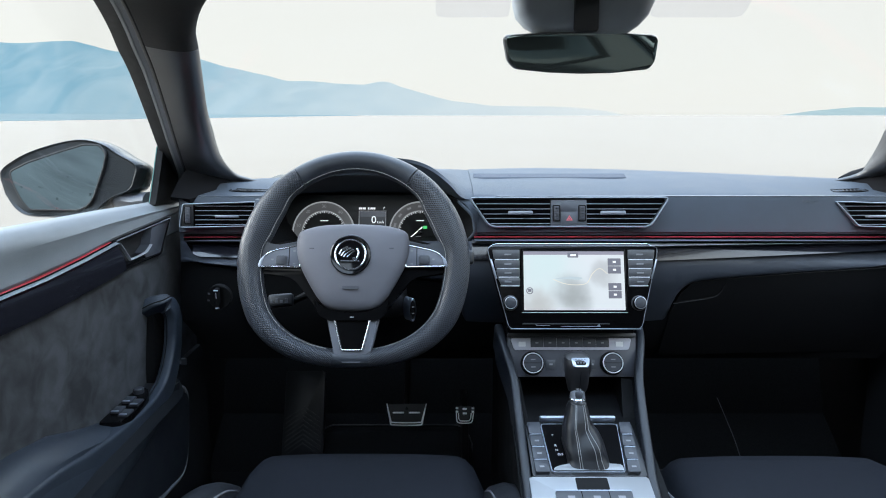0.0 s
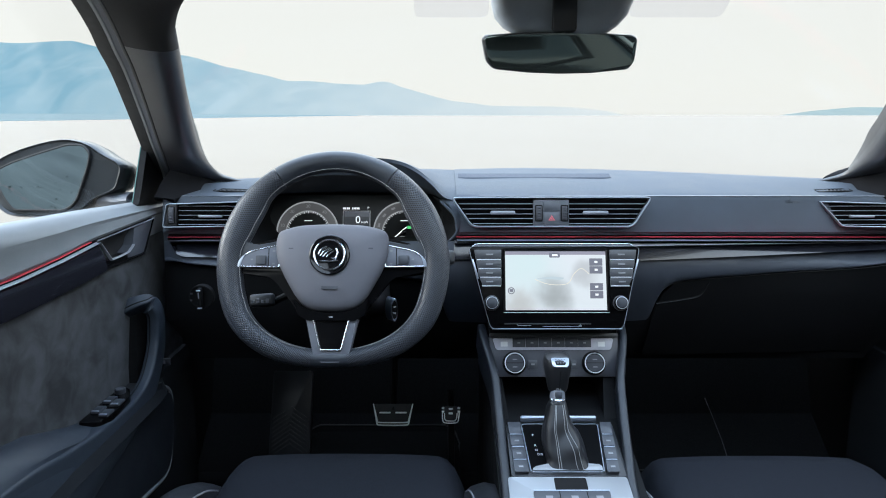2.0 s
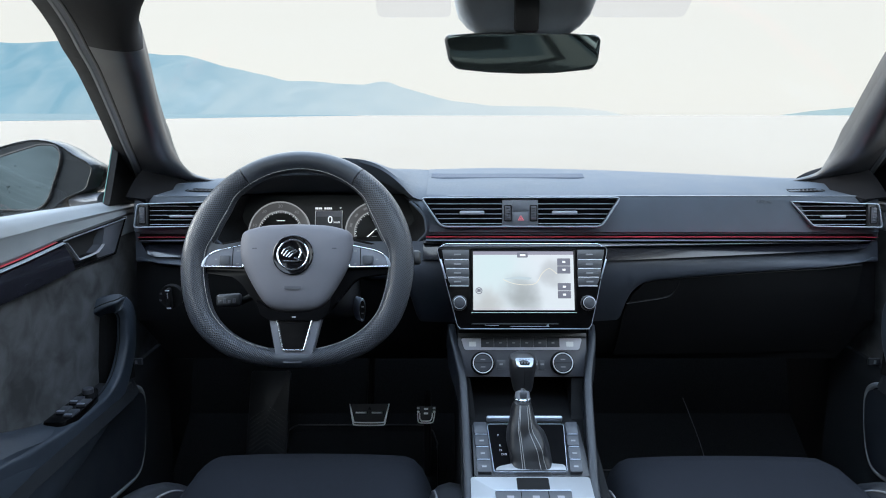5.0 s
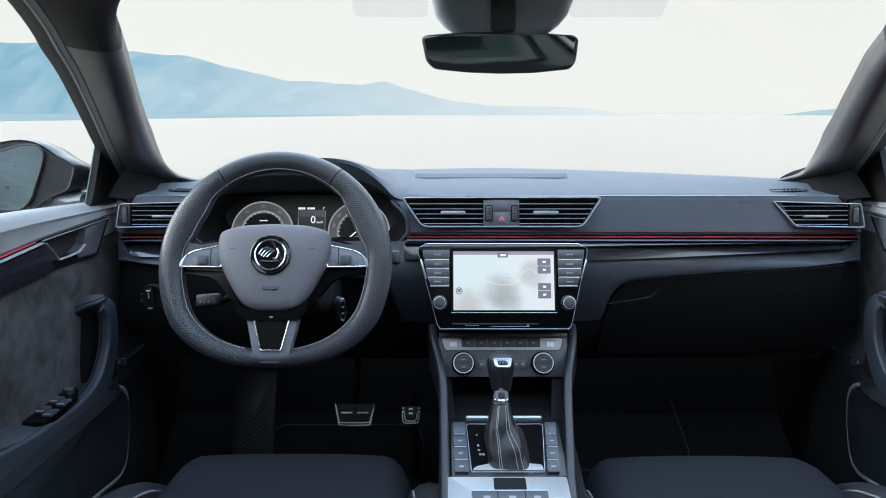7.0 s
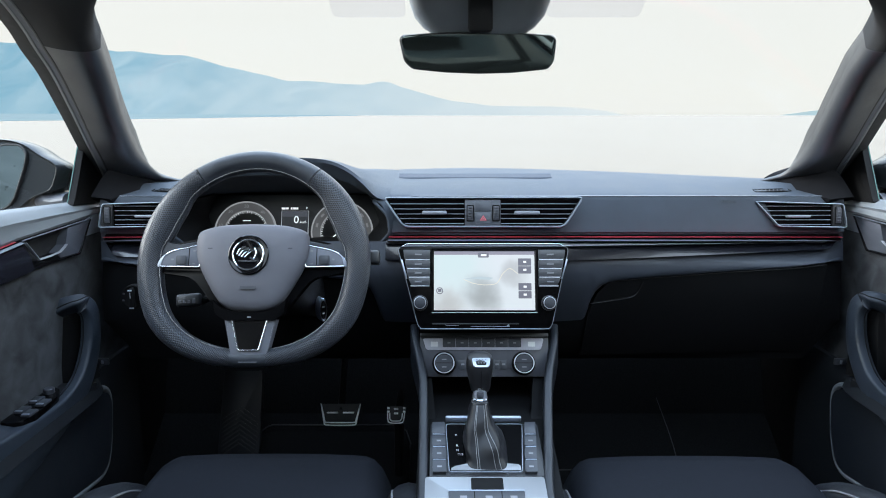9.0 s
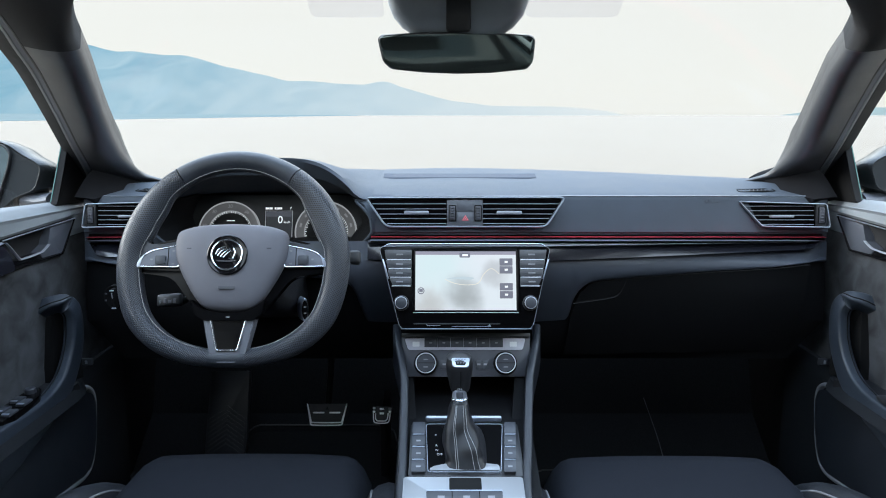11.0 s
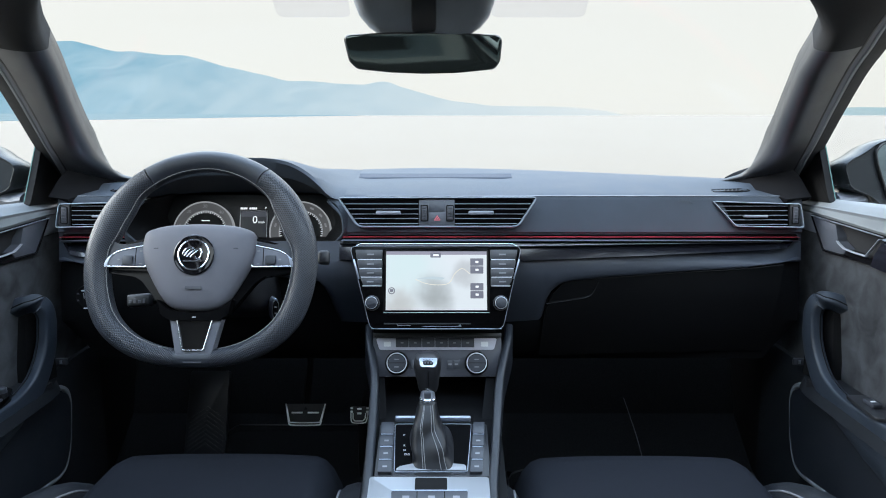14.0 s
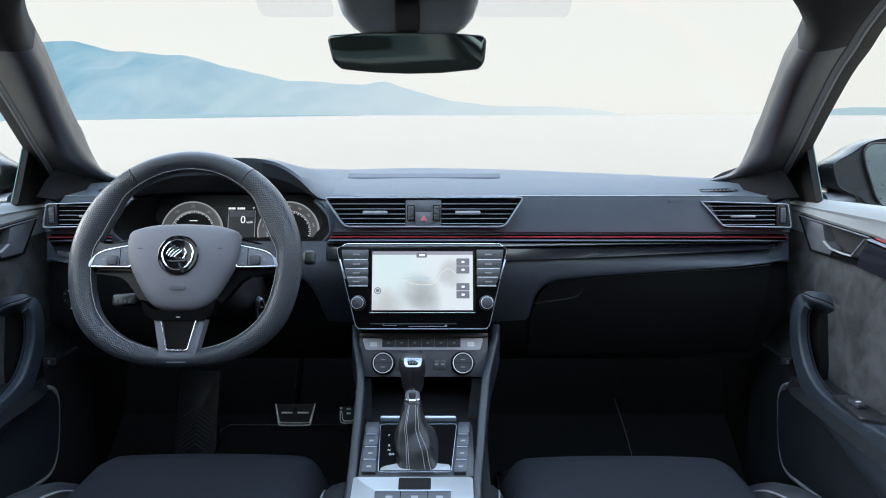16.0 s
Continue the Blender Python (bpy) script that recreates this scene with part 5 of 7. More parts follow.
part("screen_frame", ring(rounded(rect(-94 * Q, -57 * Q, 94 * Q, 58 * Q), 0.002), rounded(rect(-92.5 * Q, -55.5 * Q, 92.5 * Q, 56.5 * Q), 0.002), -0.001, 0.0018), SPOKEBLACK, pane, "gloss black frame round the screen", IM)
part("screen_foot_line", block(-93 * Q, -57 * Q, 0.0, 93 * Q, -55.7 * Q, 0.0024, 0.0003, 1), BRIGHT, pane, "thin bright line under the screen", IM)
part("status_bar", slab(rect(-89 * Q, 46 * Q, 89 * Q, 52 * Q), 0.001, 0.0016), LAVBAR, pane, "pale lavender status bar", IM)
part("clock_tab", slab(rounded(rect(-11 * Q, 41 * Q, 8 * Q, 50 * Q), 0.002), 0.0012, 0.0018), LCDBAR, pane, "grey clock tab", IM)
part("clock_bar", block(-6 * Q, 43.5 * Q, 0.0015, 4 * Q, 47 * Q, 0.0022, 0), LIT, pane, "", IM)
for y in (33, 19, -11, -25):
    k = part("screen_key", slab(rounded(rect(60 * Q, (y - 6.5) * Q, 83 * Q, (y + 6.5) * Q), 0.001), 0.001, 0.0017), LCDBAR, pane, "grey screen key", IM)
    part("key_mark", block(69 * Q, (y - 1.6) * Q, 0.0015, 74.5 * Q, (y + 2.0) * Q, 0.0022, 0.0003, 1), LIT, k, "", IM)
part("screen_symbol", lathe([(0.0045, 0.001), (0.0045, 0.0017), (0.006, 0.0017), (0.006, 0.001)], 20, -79 * Q, -18 * Q, hollow=True), LCDBAR, pane, "round map symbol", IM)
part("screen_symbol", block(-82 * Q, -20 * Q, 0.001, -76 * Q, -15 * Q, 0.0018, 0), LCDBAR, pane, "", IM)
ROUTE = mat("pale_route", (0.86, 0.84, 0.74), 0.5, 0, 0.0, glow=0.95)
part("route_line", sweep(smooth_path([(-0.036, 0.002, 0.0014), (-0.018, -0.005, 0.0014), (0.004, -0.0075, 0.0014), (0.022, -0.004, 0.0014), (0.032, 0.012, 0.0014), (0.045, 0.021, 0.0014), (0.058, 0.012, 0.0014)], 6), [(-0.0005, -0.0003), (0.0005, -0.0003), (0.0005, 0.0003), (-0.0005, 0.0003)]), ROUTE, pane, "pale route on the map", IM)
part("lake_shape", slab(rounded([(-0.035, 0.0035), (0.01, 0.0015), (0.016, 0.005), (-0.008, 0.0075)], 0.004), 0.0009, 0.0014), mat("map_blue", (0.6, 0.74, 0.82), 0.5, 0, 0.0, glow=0.85), pane, "small blue map patch", IM)
for sgn in (-1, 1):
    for r, (y0, y1) in enumerate(((38, 55), (22, 36.5), (6.5, 20.5), (-9, 5))):
        e0, e1 = 144 - 3 * r, 141.5 - 3 * r
        pts = [(sgn * 96, y1), (sgn * 96, y0), (sgn * (e1 - 4 if r == 3 else e1), y0), (sgn * e0, y1)]
        ot = rounded([(x * Q, y * Q) for x, y in (pts if sgn > 0 else pts[::-1])], 0.0015)
        key = part("side_key", slab(ot, -0.002, 0.0025, 0.0008), SIDEKEY, info, "dark grey side key", IM)
        part("key_caption", block(sgn * 117 * Q - 0.006, ((y0 + y1) / 2 - 1.3) * Q, 0.0022, sgn * 117 * Q + 0.006, ((y0 + y1) / 2 + 1.3) * Q, 0.003, 0), DIMMARK, key, "", IM)
        lo = y0 - 0.3
        part("key_line", block(min(sgn * 97, sgn * (e1 - 2)) * Q, (lo - 1.0) * Q, 0.0, max(sgn * 97, sgn * (e1 - 2)) * Q, (lo + 0.4) * Q, 0.003, 0.0003, 1), STRIPE, key, "bright lower edge", IM)
    kn = part("knob", lathe([(0.0112, -0.002), (0.0112, 0.008), (0.0102, 0.0095), (0.001, 0.0095)], 32), SPOKEBLACK, info, "black rotary knob", IM @ Matrix.Translation((sgn * 113.5 * Q, -39.5 * Q, 0)))
    part("knob_ring", lathe([(0.0106, 0.0075), (0.0106, 0.0100), (0.0099, 0.0105), (0.0095, 0.0096)], 32, hollow=True), BRIGHT, kn, "satin knob ring", IM @ Matrix.Translation((sgn * 113.5 * Q, -39.5 * Q, 0)))
    part("knob_face", lathe([(0.0094, 0.009), (0.0094, 0.0101), (0.0088, 0.0104), (0.001, 0.0104)], 32), BUTTON, kn, "dark grey knob face", IM @ Matrix.Translation((sgn * 113.5 * Q, -39.5 * Q, 0)))
    # highlight on the side of the bezel, modelled as a silver wedge
    wedge = [(sgn * x * Q, y * Q) for x, y in ((148.5, 38), (145.5, 38), (136, 4), (138, 3))]
    part("side_glint", slab(wedge if sgn < 0 else wedge[::-1], -0.0005, 0.0022, 0.0004), SATIN, info, "slanted highlight beside the keys, put in as a silver sliver", IM)
    part("knob_foot", lathe([(0.0135, -0.003), (0.0135, 0.0012), (0.0115, 0.0018)], 32, hollow=True), TRIMP, kn, "", IM @ Matrix.Translation((sgn * 113.5 * Q, -39.5 * Q, 0)))
part("card_slot", block(-92 * Q, -77 * Q, -0.002, 60 * Q, -74.8 * Q, 0.0012, 0.0003, 1), TRIMP, info, "card slot", IM)
part("slot_edge", slab([(-26 * Q, -81 * Q), (44 * Q, -81 * Q), (42 * Q, -76 * Q), (38 * Q, -80 * Q), (-22 * Q, -80 * Q)], -0.001, 0.0016), SATIN, info, "bright edge of the slot", IM)
part("slot_edge", slab([(-70 * Q, -76 * Q), (-68 * Q, -79.5 * Q), (-45 * Q, -79.5 * Q), (-45 * Q, -78.5 * Q), (-67 * Q, -78.5 * Q)], -0.001, 0.0016), SATIN, info, "bright edge of the slot", IM)
part("bottom_line", block(-114 * Q, -85.5 * Q, 0.0, 115 * Q, -84 * Q, 0.0022, 0.0004, 1), SATIN, info, "bright lower line", IM)

# ---- centre console ----
console = thing("centre_console", (0.0, 0.9, 0.35), "dark centre console with silver plates and padded side rails", "console")
o = [(1.40, 0.97), (1.215, 0.965), (1.165, 0.835), (1.185, 0.822), (1.18, 0.76), (1.35, 0.755), (1.35, 0.70), (1.08, 0.695), (0.93, 0.648), (0.80, 0.62), (0.35, 0.60), (0.35, 0.33), (1.5, 0.33), (1.5, 0.97)]
rows = []
for x, f in ((-0.108, 0.0), (-0.104, 1.0), (0.0, 1.0), (0.10, 1.0), (0.112, 0.0)):
    rows.append([(x, y, z) for y, z in o])
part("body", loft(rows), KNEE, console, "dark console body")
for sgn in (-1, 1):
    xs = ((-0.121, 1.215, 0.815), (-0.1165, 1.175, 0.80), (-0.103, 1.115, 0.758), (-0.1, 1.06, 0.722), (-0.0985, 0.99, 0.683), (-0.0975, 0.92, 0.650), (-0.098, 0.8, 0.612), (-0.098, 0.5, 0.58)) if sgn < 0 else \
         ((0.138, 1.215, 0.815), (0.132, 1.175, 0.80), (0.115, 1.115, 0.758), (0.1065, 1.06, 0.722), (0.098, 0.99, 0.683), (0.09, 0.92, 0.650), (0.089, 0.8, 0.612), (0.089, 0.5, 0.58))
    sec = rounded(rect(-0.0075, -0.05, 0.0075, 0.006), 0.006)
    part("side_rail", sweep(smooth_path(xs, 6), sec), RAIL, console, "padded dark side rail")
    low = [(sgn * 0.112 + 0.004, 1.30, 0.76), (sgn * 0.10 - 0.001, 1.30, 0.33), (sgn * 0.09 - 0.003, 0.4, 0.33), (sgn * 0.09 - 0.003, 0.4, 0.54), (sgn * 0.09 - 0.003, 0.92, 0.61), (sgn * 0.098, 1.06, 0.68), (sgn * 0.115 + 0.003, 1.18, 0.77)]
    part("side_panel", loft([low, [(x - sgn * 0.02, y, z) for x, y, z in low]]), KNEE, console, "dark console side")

CPM = panel(0.003, 1.152, 0.7785, 24)
climate = thing("climate_panel", (0.003, 1.16, 0.76), "dark climate control panel with two silver-ringed knobs", "climate control")
part("plate", slab(rounded(rect(-0.112, -0.034, 0.117, 0.04), 0.004), -0.03, 0.0, 0.002), GREYP, climate, "dark grey plate", CPM)
part("upper_lip", slab(rounded(rect(-0.112, 0.035, 0.117, 0.042), 0.002), -0.02, 0.004, 0.001), TRIMP, climate, "", CPM)
o = rounded([(-0.1068, 0.033), (-0.1005, 0.0125), (0.1033, 0.0125), (0.109, 0.033)], 0.004)
part("key_strip", slab(o, -0.001, 0.0022, 0.001), STRIPKEY, climate, "satin silver key strip", CPM)
for k in range(6):
    u = lerp(-0.0715, 0.0685, k / 6)
    ob = part("strip_key", slab(rounded(rect(u + 0.0003, 0.0172, u + 0.0230, 0.0335), 0.0008), 0.001, 0.0042, 0.0005), BUTTON, climate, "grey strip key", CPM)
    part("key_mark", block(u + 0.009, 0.0235, 0.0041, u + 0.014, 0.0258, 0.0047, 0), DIMMARK, ob, "", CPM)
for u in (-0.0925, 0.0805):
    part("indicator_window", slab(rounded(rect(u, 0.0182, u + 0.0125, 0.0268), 0.001), 0.002, 0.0036), mat("pale_window", (0.85, 0.86, 0.88), 0.3, 0, 0.0), climate, "pale indicator window", CPM)
for sgn in (-1, 1):
    m = CPM @ Matrix.Translation((sgn * 0.0703 + 0.0017, -0.011, 0))
    kn = part("knob", lathe([(0.0195, -0.001), (0.0195, 0.009), (0.0165, 0.0105), (0.001, 0.0105)], 40), SPOKEBLACK, climate, "black rotary knob", m)
    part("knob_ring", lathe([(0.018, 0.008), (0.018, 0.0115), (0.0171, 0.0124), (0.0162, 0.0118), (0.0162, 0.009)], 40, hollow=True), STRIPE, kn, "silver knob ring", m)
    part("knob_face", lathe([(0.0152, 0.009), (0.0150, 0.0118), (0.001, 0.0118)], 36), BUTTON, kn, "dark grey knob face", m)
    part("face_split", block(-0.0145, -0.0005, 0.0117, 0.0145, 0.0005, 0.0122, 0), VOID, kn, "", m)
    for v in (0.006, -0.007):
        part("face_mark", block(-0.004, v - 0.001, 0.0117, 0.004, v + 0.001, 0.0123, 0), DIMMARK, kn, "", m)
    part("knob_foot", lathe([(0.0212, -0.002), (0.0212, 0.002), (0.0195, 0.003)], 36, hollow=True), VOID, kn, "black foot ring", m)
for u0, u1 in ((-0.044, -0.028), (0.020, 0.030), (0.0305, 0.0425)):
    ob = part("small_key", slab(rounded(rect(u0, -0.022, u1, -0.005), 0.001), -0.001, 0.0028, 0.0006), BUTTON, climate, "small dark key", CPM)
    part("key_mark", block((u0 + u1) / 2 - 0.003, -0.0145, 0.0027, (u0 + u1) / 2 + 0.003, -0.0115, 0.0033, 0), DIMMARK, ob, "", CPM)

# plate round the gear lever
slope = math.degrees(math.atan2(0.031, 0.102))
GM = Matrix(((1, 0, 0, 0.0), (0, math.cos(radians(slope)), -math.sin(radians(slope)), 1.0), (0, math.sin(radians(slope)), math.cos(radians(slope)), 0.6825), (0, 0, 0, 1)))
gate = thing("shift_gate", (0, 1.0, 0.67), "gloss black gear gate with chrome frame and key columns", "gear gate")
part("base_plate", slab(rounded(rect(-0.088, -0.058, 0.088, 0.056), 0.004), -0.02, -0.001, 0.001), TRIMP, gate, "", GM)
o = rounded([(-0.0635, 0.052), (-0.0585, -0.053), (0.053, -0.053), (0.063, 0.052)], 0.006)
part("gloss_plate", slab(inset(o, 0.001), -0.004, 0.002), GATEBLACK, gate, "gloss black plate", GM)
part("chrome_frame", ring(o, inset(o, 0.0009), -0.002, 0.0032), SATIN, gate, "chrome frame", GM)
o = rounded([(-0.0565, -0.0505), (0.0515, -0.0505), (0.0505, -0.039), (0.03, -0.037), (-0.03, -0.037), (-0.053, -0.0435)], 0.003)
part("boot_plate", slab(o, 0.0, 0.0045, 0.0015), SILVERP, gate, "satin silver plate at the boot's foot", GM)
part("chrome_bar", block(-0.064, 0.058, 0.0, 0.062, 0.065, 0.0105, 0.003, 3), SATIN, gate, "chrome bar behind the gate", GM)
for sgn in (-1, 1):
    for k in range(4):
        v0, v1 = lerp(0.054, -0.0555, k / 4), lerp(0.054, -0.0555, (k + 1) / 4)
        w = 0.0105 - 0.0012 * (sgn > 0)
        c0, c1 = (interp(v, [(-0.056, 0.066 if sgn > 0 else 0.0727), (0.054, 0.0752)]) * sgn for v in (v0, v1))
        pts = [(c0 - w, v0 - 0.0005), (c0 + w, v0 - 0.0005), (c1 + w, v1 + 0.001), (c1 - w, v1 + 0.001)]
        ob = part("gate_key", slab(rounded(pts, 0.0015), -0.002, 0.0055, 0.001), BUTTON, gate, "dark grey gate key", GM)
        if k > 0:
            part("key_line", block(c0 - w + 0.001, v0 - 0.0026, 0.005, c0 + w - 0.001, v0 - 0.0011, 0.0064, 0.0003, 1), SATIN, ob, "bright edge", GM)
            part("key_mark", block((c0 + c1) / 2 - 0.0035, (v0 + v1) / 2 - 0.004, 0.0052, (c0 + c1) / 2 + 0.0035, (v0 + v1) / 2 - 0.001, 0.006, 0), DIMMARK, ob, "", GM)
for txt, v, u in (("P", 0.026, -0.047), ("R", 0.003, -0.0455), ("N", -0.007, -0.045), ("D/S", -0.016, -0.0405)):
    lettering("gate_letter", txt, 0.006, MARK, gate, GM @ Matrix.Translation((u, v, 0.0023)))

plate = thing("console_plate", (-0.005, 0.9, 0.63), "satin silver console plate with a black notch and key row", "console plate")
PM = Matrix(((1, 0, 0, -0.004), (0, math.cos(radians(16)), -math.sin(radians(16)), 0.9), (0, math.sin(radians(16)), math.cos(radians(16)), 0.6525), (0, 0, 0, 1)))
part("cover", slab(rounded(rect(-0.0905, -0.10, 0.0885, 0.043), 0.004), -0.012, 0.002, 0.001), SILVERP, plate, "satin silver cover", PM)
part("notch", slab(rounded(rect(-0.022, 0.017, 0.026, 0.0405), 0.003), 0.001, 0.0028), VOID, plate, "black notch", PM)
part("key_plate", slab(rounded([(-0.056, 0.0125), (-0.053, -0.03), (0.053, -0.03), (0.056, 0.0125)], 0.003), 0.001, 0.006, 0.001), BUTTON, plate, "grey key row", PM)
for k in range(3):
    u = (-0.034, 0.003, 0.039)[k]
    part("key_mark", block(u - 0.005, -0.002, 0.0058, u + 0.005, 0.0025, 0.0066, 0), DIMMARK, plate, "", PM)
for u in (-0.018, 0.022):
    part("key_joint", block(u - 0.0006, -0.03, 0.0056, u + 0.0006, 0.0118, 0.0064, 0), VOID, plate, "", PM)
part("row_edge", block(-0.0555, 0.0115, 0.004, 0.0555, 0.0135, 0.0068, 0.0004, 1), SATIN, plate, "bright edge", PM)

# gear lever
lever = thing("gear_lever", (0, 0.99, 0.68), "gear lever with black knob, chrome collar and stitched leather boot", "gear lever")
def ell(cx, cy, cz, rx, ry, n=20, p=2.4, ph=0.0):
    pts = []
    for k in range(n):
        a = 2 * math.pi * (k + ph) / n
        c, s = math.cos(a), math.sin(a)
        q = (abs(c) ** p + abs(s) ** p) ** (-1 / p)
        pts.append((cx + rx * q * c, cy + ry * q * s, cz))
    return pts


rows = [ell(-0.008, 1.035, 0.766, 0.0145, 0.0135), ell(-0.008, 1.035, 0.772, 0.0165, 0.017), ell(-0.0088, 1.036, 0.79, 0.0192, 0.02), ell(-0.009, 1.036, 0.803, 0.0215, 0.0235),
        ell(-0.009, 1.037, 0.8125, 0.0218, 0.0245), ell(-0.009, 1.039, 0.8205, 0.0198, 0.022), ell(-0.0085, 1.040, 0.8245, 0.013, 0.015), ell(-0.0085, 1.040, 0.8255, 0.003, 0.003)]
part("knob", loft(rows), BOOT, lever, "black leather knob")
part("knob_seam", tube([(-0.0075, 1.0115, 0.806), (-0.0075, 1.0145, 0.79), (-0.0075, 1.0175, 0.772)], 0.0005, 6), VOID, lever, "front seam of the knob")
KM = panel(-0.0075, 1.0172, 0.8168, 44) @ Matrix.Diagonal((0.88, 0.85, 0.9, 1))
part("knob_cap", slab(rounded([(-0.0165, 0.0105), (0.0165, 0.0105), (0.014, -0.0055), (0.009, -0.0075), (-0.009, -0.0075), (-0.014, -0.0055)], 0.003), -0.012, 0.002, 0.001), SATIN, lever, "silver-edged cap", KM)
part("cap_face", slab(rounded([(-0.0098, 0.0018), (0.0098, 0.0018), (0.008, -0.0042), (-0.008, -0.0042)], 0.002), 0.001, 0.0026), SPOKEBLACK, lever, "gloss black cap face", KM)
for k in range(3):
    part("cap_mark", block(-0.0065 + 0.005 * k, -0.001, 0.0025, -0.0035 + 0.005 * k, 0.0025, 0.003, 0.0003, 1), GREYP, lever, "", KM)
for k in range(4):
    part("shift_mark", block(-0.0095 + 0.0052 * k, 0.0066, 0.0025, -0.0067 + 0.0052 * k, 0.0081, 0.003, 0), DIMMARK, lever, "", KM)
part("collar", loft([ell(-0.0088, 1.025, 0.75, 0.0122, 0.0127), ell(-0.0088, 1.025, 0.752, 0.013, 0.0134), ell(-0.0088, 1.0255, 0.7565, 0.013, 0.0134), ell(-0.0088, 1.026, 0.758, 0.0118, 0.0123)]), CHROME, lever, "chrome lower collar")
part("collar_neck", loft([ell(-0.0088, 1.026, 0.757, 0.0122, 0.0126), ell(-0.0086, 1.029, 0.773, 0.0098, 0.0106)]), SATIN, lever, "silver neck with the release button")
part("release_button", block(-0.0145, 1.0122, 0.7595, -0.003, 1.02, 0.7705, 0.0025), KEYGREY, lever, "grey release button")
part("collar_ring", loft([ell(-0.0086, 1.029, 0.7725, 0.0102, 0.011), ell(-0.0086, 1.0292, 0.774, 0.011, 0.0118), ell(-0.0086, 1.03, 0.777, 0.011, 0.0118), ell(-0.0086, 1.03, 0.7785, 0.0102, 0.011)]), CHROME, lever, "chrome upper collar")
boot_rows = []
MIDDLE = [(0, -0.009), (0.35, -0.0105), (0.7, -0.004), (1, 0.0005)]
HALF = [(0, 0.0134), (0.2, 0.0178), (0.4, 0.0222), (0.7, 0.03), (1, 0.0355)]
rng = random.Random(3)
N = 64
for i in range(22):
    t = i / 21
    z = lerp(0.751, 0.683, t)
    cx, cy = interp(t, MIDDLE), lerp(1.022, 0.988, t)
    rx, ry = interp(t, HALF), lerp(0.0145, 0.043, t ** 0.8)
    row = []
    for k in range(N):
        a = 2 * math.pi * k / N
        c, s = math.cos(a), math.sin(a)
        p = lerp(2.6, 5.5, t)
        q = (abs(c) ** p + abs(s) ** p) ** (-1 / p)
        fold = 1 + 0.085 * math.sin(math.pi * t) * (math.sin(3 * a + 7 * t) + 0.8 * noise.noise(Vector((c * 1.6, s * 1.6, t * 5)))) + 0.05 * math.sin(t * 15 + 2.5 * math.sin(a + 0.6)) * math.sin(math.pi * t) - 0.05 * math.exp(-((t - 0.82) / 0.1) ** 2) * max(0.0, -c)
        row.append((cx + rx * q * c * fold, cy + ry * q * s * fold, z - 0.012 * (1 - s) * 0.5 * t - 0.004 * t * (1 - s)))
    boot_rows.append(row)
part("boot", loft(boot_rows), BOOT, lever, "creased black leather boot")
for pairs in ((0.68, 0.71), (0.82, 0.85)):
    for f in pairs:
        k = int(round(f * N)) % N
        fr = []
        for i in range(0, 20):
            p, q = Vector(boot_rows[i][k]), Vector((interp(i / 21, MIDDLE), lerp(1.022, 0.988, i / 21), boot_rows[i][k][2]))
            fr.append(p + (p - q).normalized() * 0.0004)
        part("seam", sweep(fr, circle(0.0005, 6), (1, 0, 0)), BOOTTHREAD, lever, "pale grey boot stitching")

# ---- pedals ----
brake = thing("brake_pedal", (-0.31, 1.52, 0.49), "steel-faced brake pedal with black rubber pads", "pedal", "pedals")
m = panel(-0.3105, 1.51, 0.503, 25)
o = rounded([(-0.047, 0.026), (-0.037, -0.026), (0.036, -0.026), (0.048, 0.026)], 0.006)
part("pad", slab(o, -0.008, 0.0, 0.001), RUBBER, brake, "black pedal pad", m)
for v, w in ((-0.0175, 0.0365), (-0.0235, 0.0345)):
    part("steel_edge", tube([(-w - 0.002, v + 0.004, 0.001), (-w, v + 0.001, 0.002), (-w * 0.5, v, 0.002), (w * 0.5, v, 0.002), (w, v + 0.001, 0.002), (w + 0.002, v + 0.004, 0.001)], 0.0016, 8, (0, 0, 1), 4), STEEL, brake, "polished steel lower edge", m)
for sgn in (-1, 1):
    part("steel_edge", slab([(sgn * 0.048, 0.026), (sgn * 0.0385, -0.022), (sgn * 0.0345, -0.016), (sgn * 0.0455, 0.026)][::sgn], 0.0, 0.003, 0.0006), STEEL, brake, "polished steel side edge", m)
    part("steel_bar", block(sgn * 0.019 - 0.0135, 0.0035, 0.0, sgn * 0.019 + 0.0135, 0.0075, 0.0032, 0.0014, 3), STEEL, brake, "polished tread bar", m)
part("arm", tube([(-0.31, 1.52, 0.51), (-0.31, 1.6, 0.62), (-0.31, 1.66, 0.8)], 0.008), VOID, brake, "black pedal arm")
gas = thing("accelerator_pedal", (-0.17, 1.46, 0.5), "steel-faced accelerator pedal with black rubber studs", "pedal", "pedals")
m = panel(-0.174, 1.45, 0.531, 25)
o = rounded([(-0.021, 0.019), (-0.020, -0.02), (0.017, -0.02), (0.023, 0.019)], 0.003)
part("pad", slab(o, -0.008, 0.0, 0.001), RUBBER, gas, "black pedal pad", m)
for d in (0.0, 0.0048):
    part("steel_edge", tube([(-0.0195 + d, 0.004, 0.0015), (-0.019 + d, -0.008, 0.002), (-0.017 + d, -0.0155 + d, 0.002), (-0.01, -0.018 + d, 0.002), (0.008, -0.018 + d, 0.002), (0.015 - d, -0.0155 + d, 0.002), (0.0175 - d, -0.008, 0.002), (0.019 - d, 0.004, 0.0015)], 0.0013, 8, (0, 0, 1), 4), STEEL, gas, "polished steel lower edge", m)
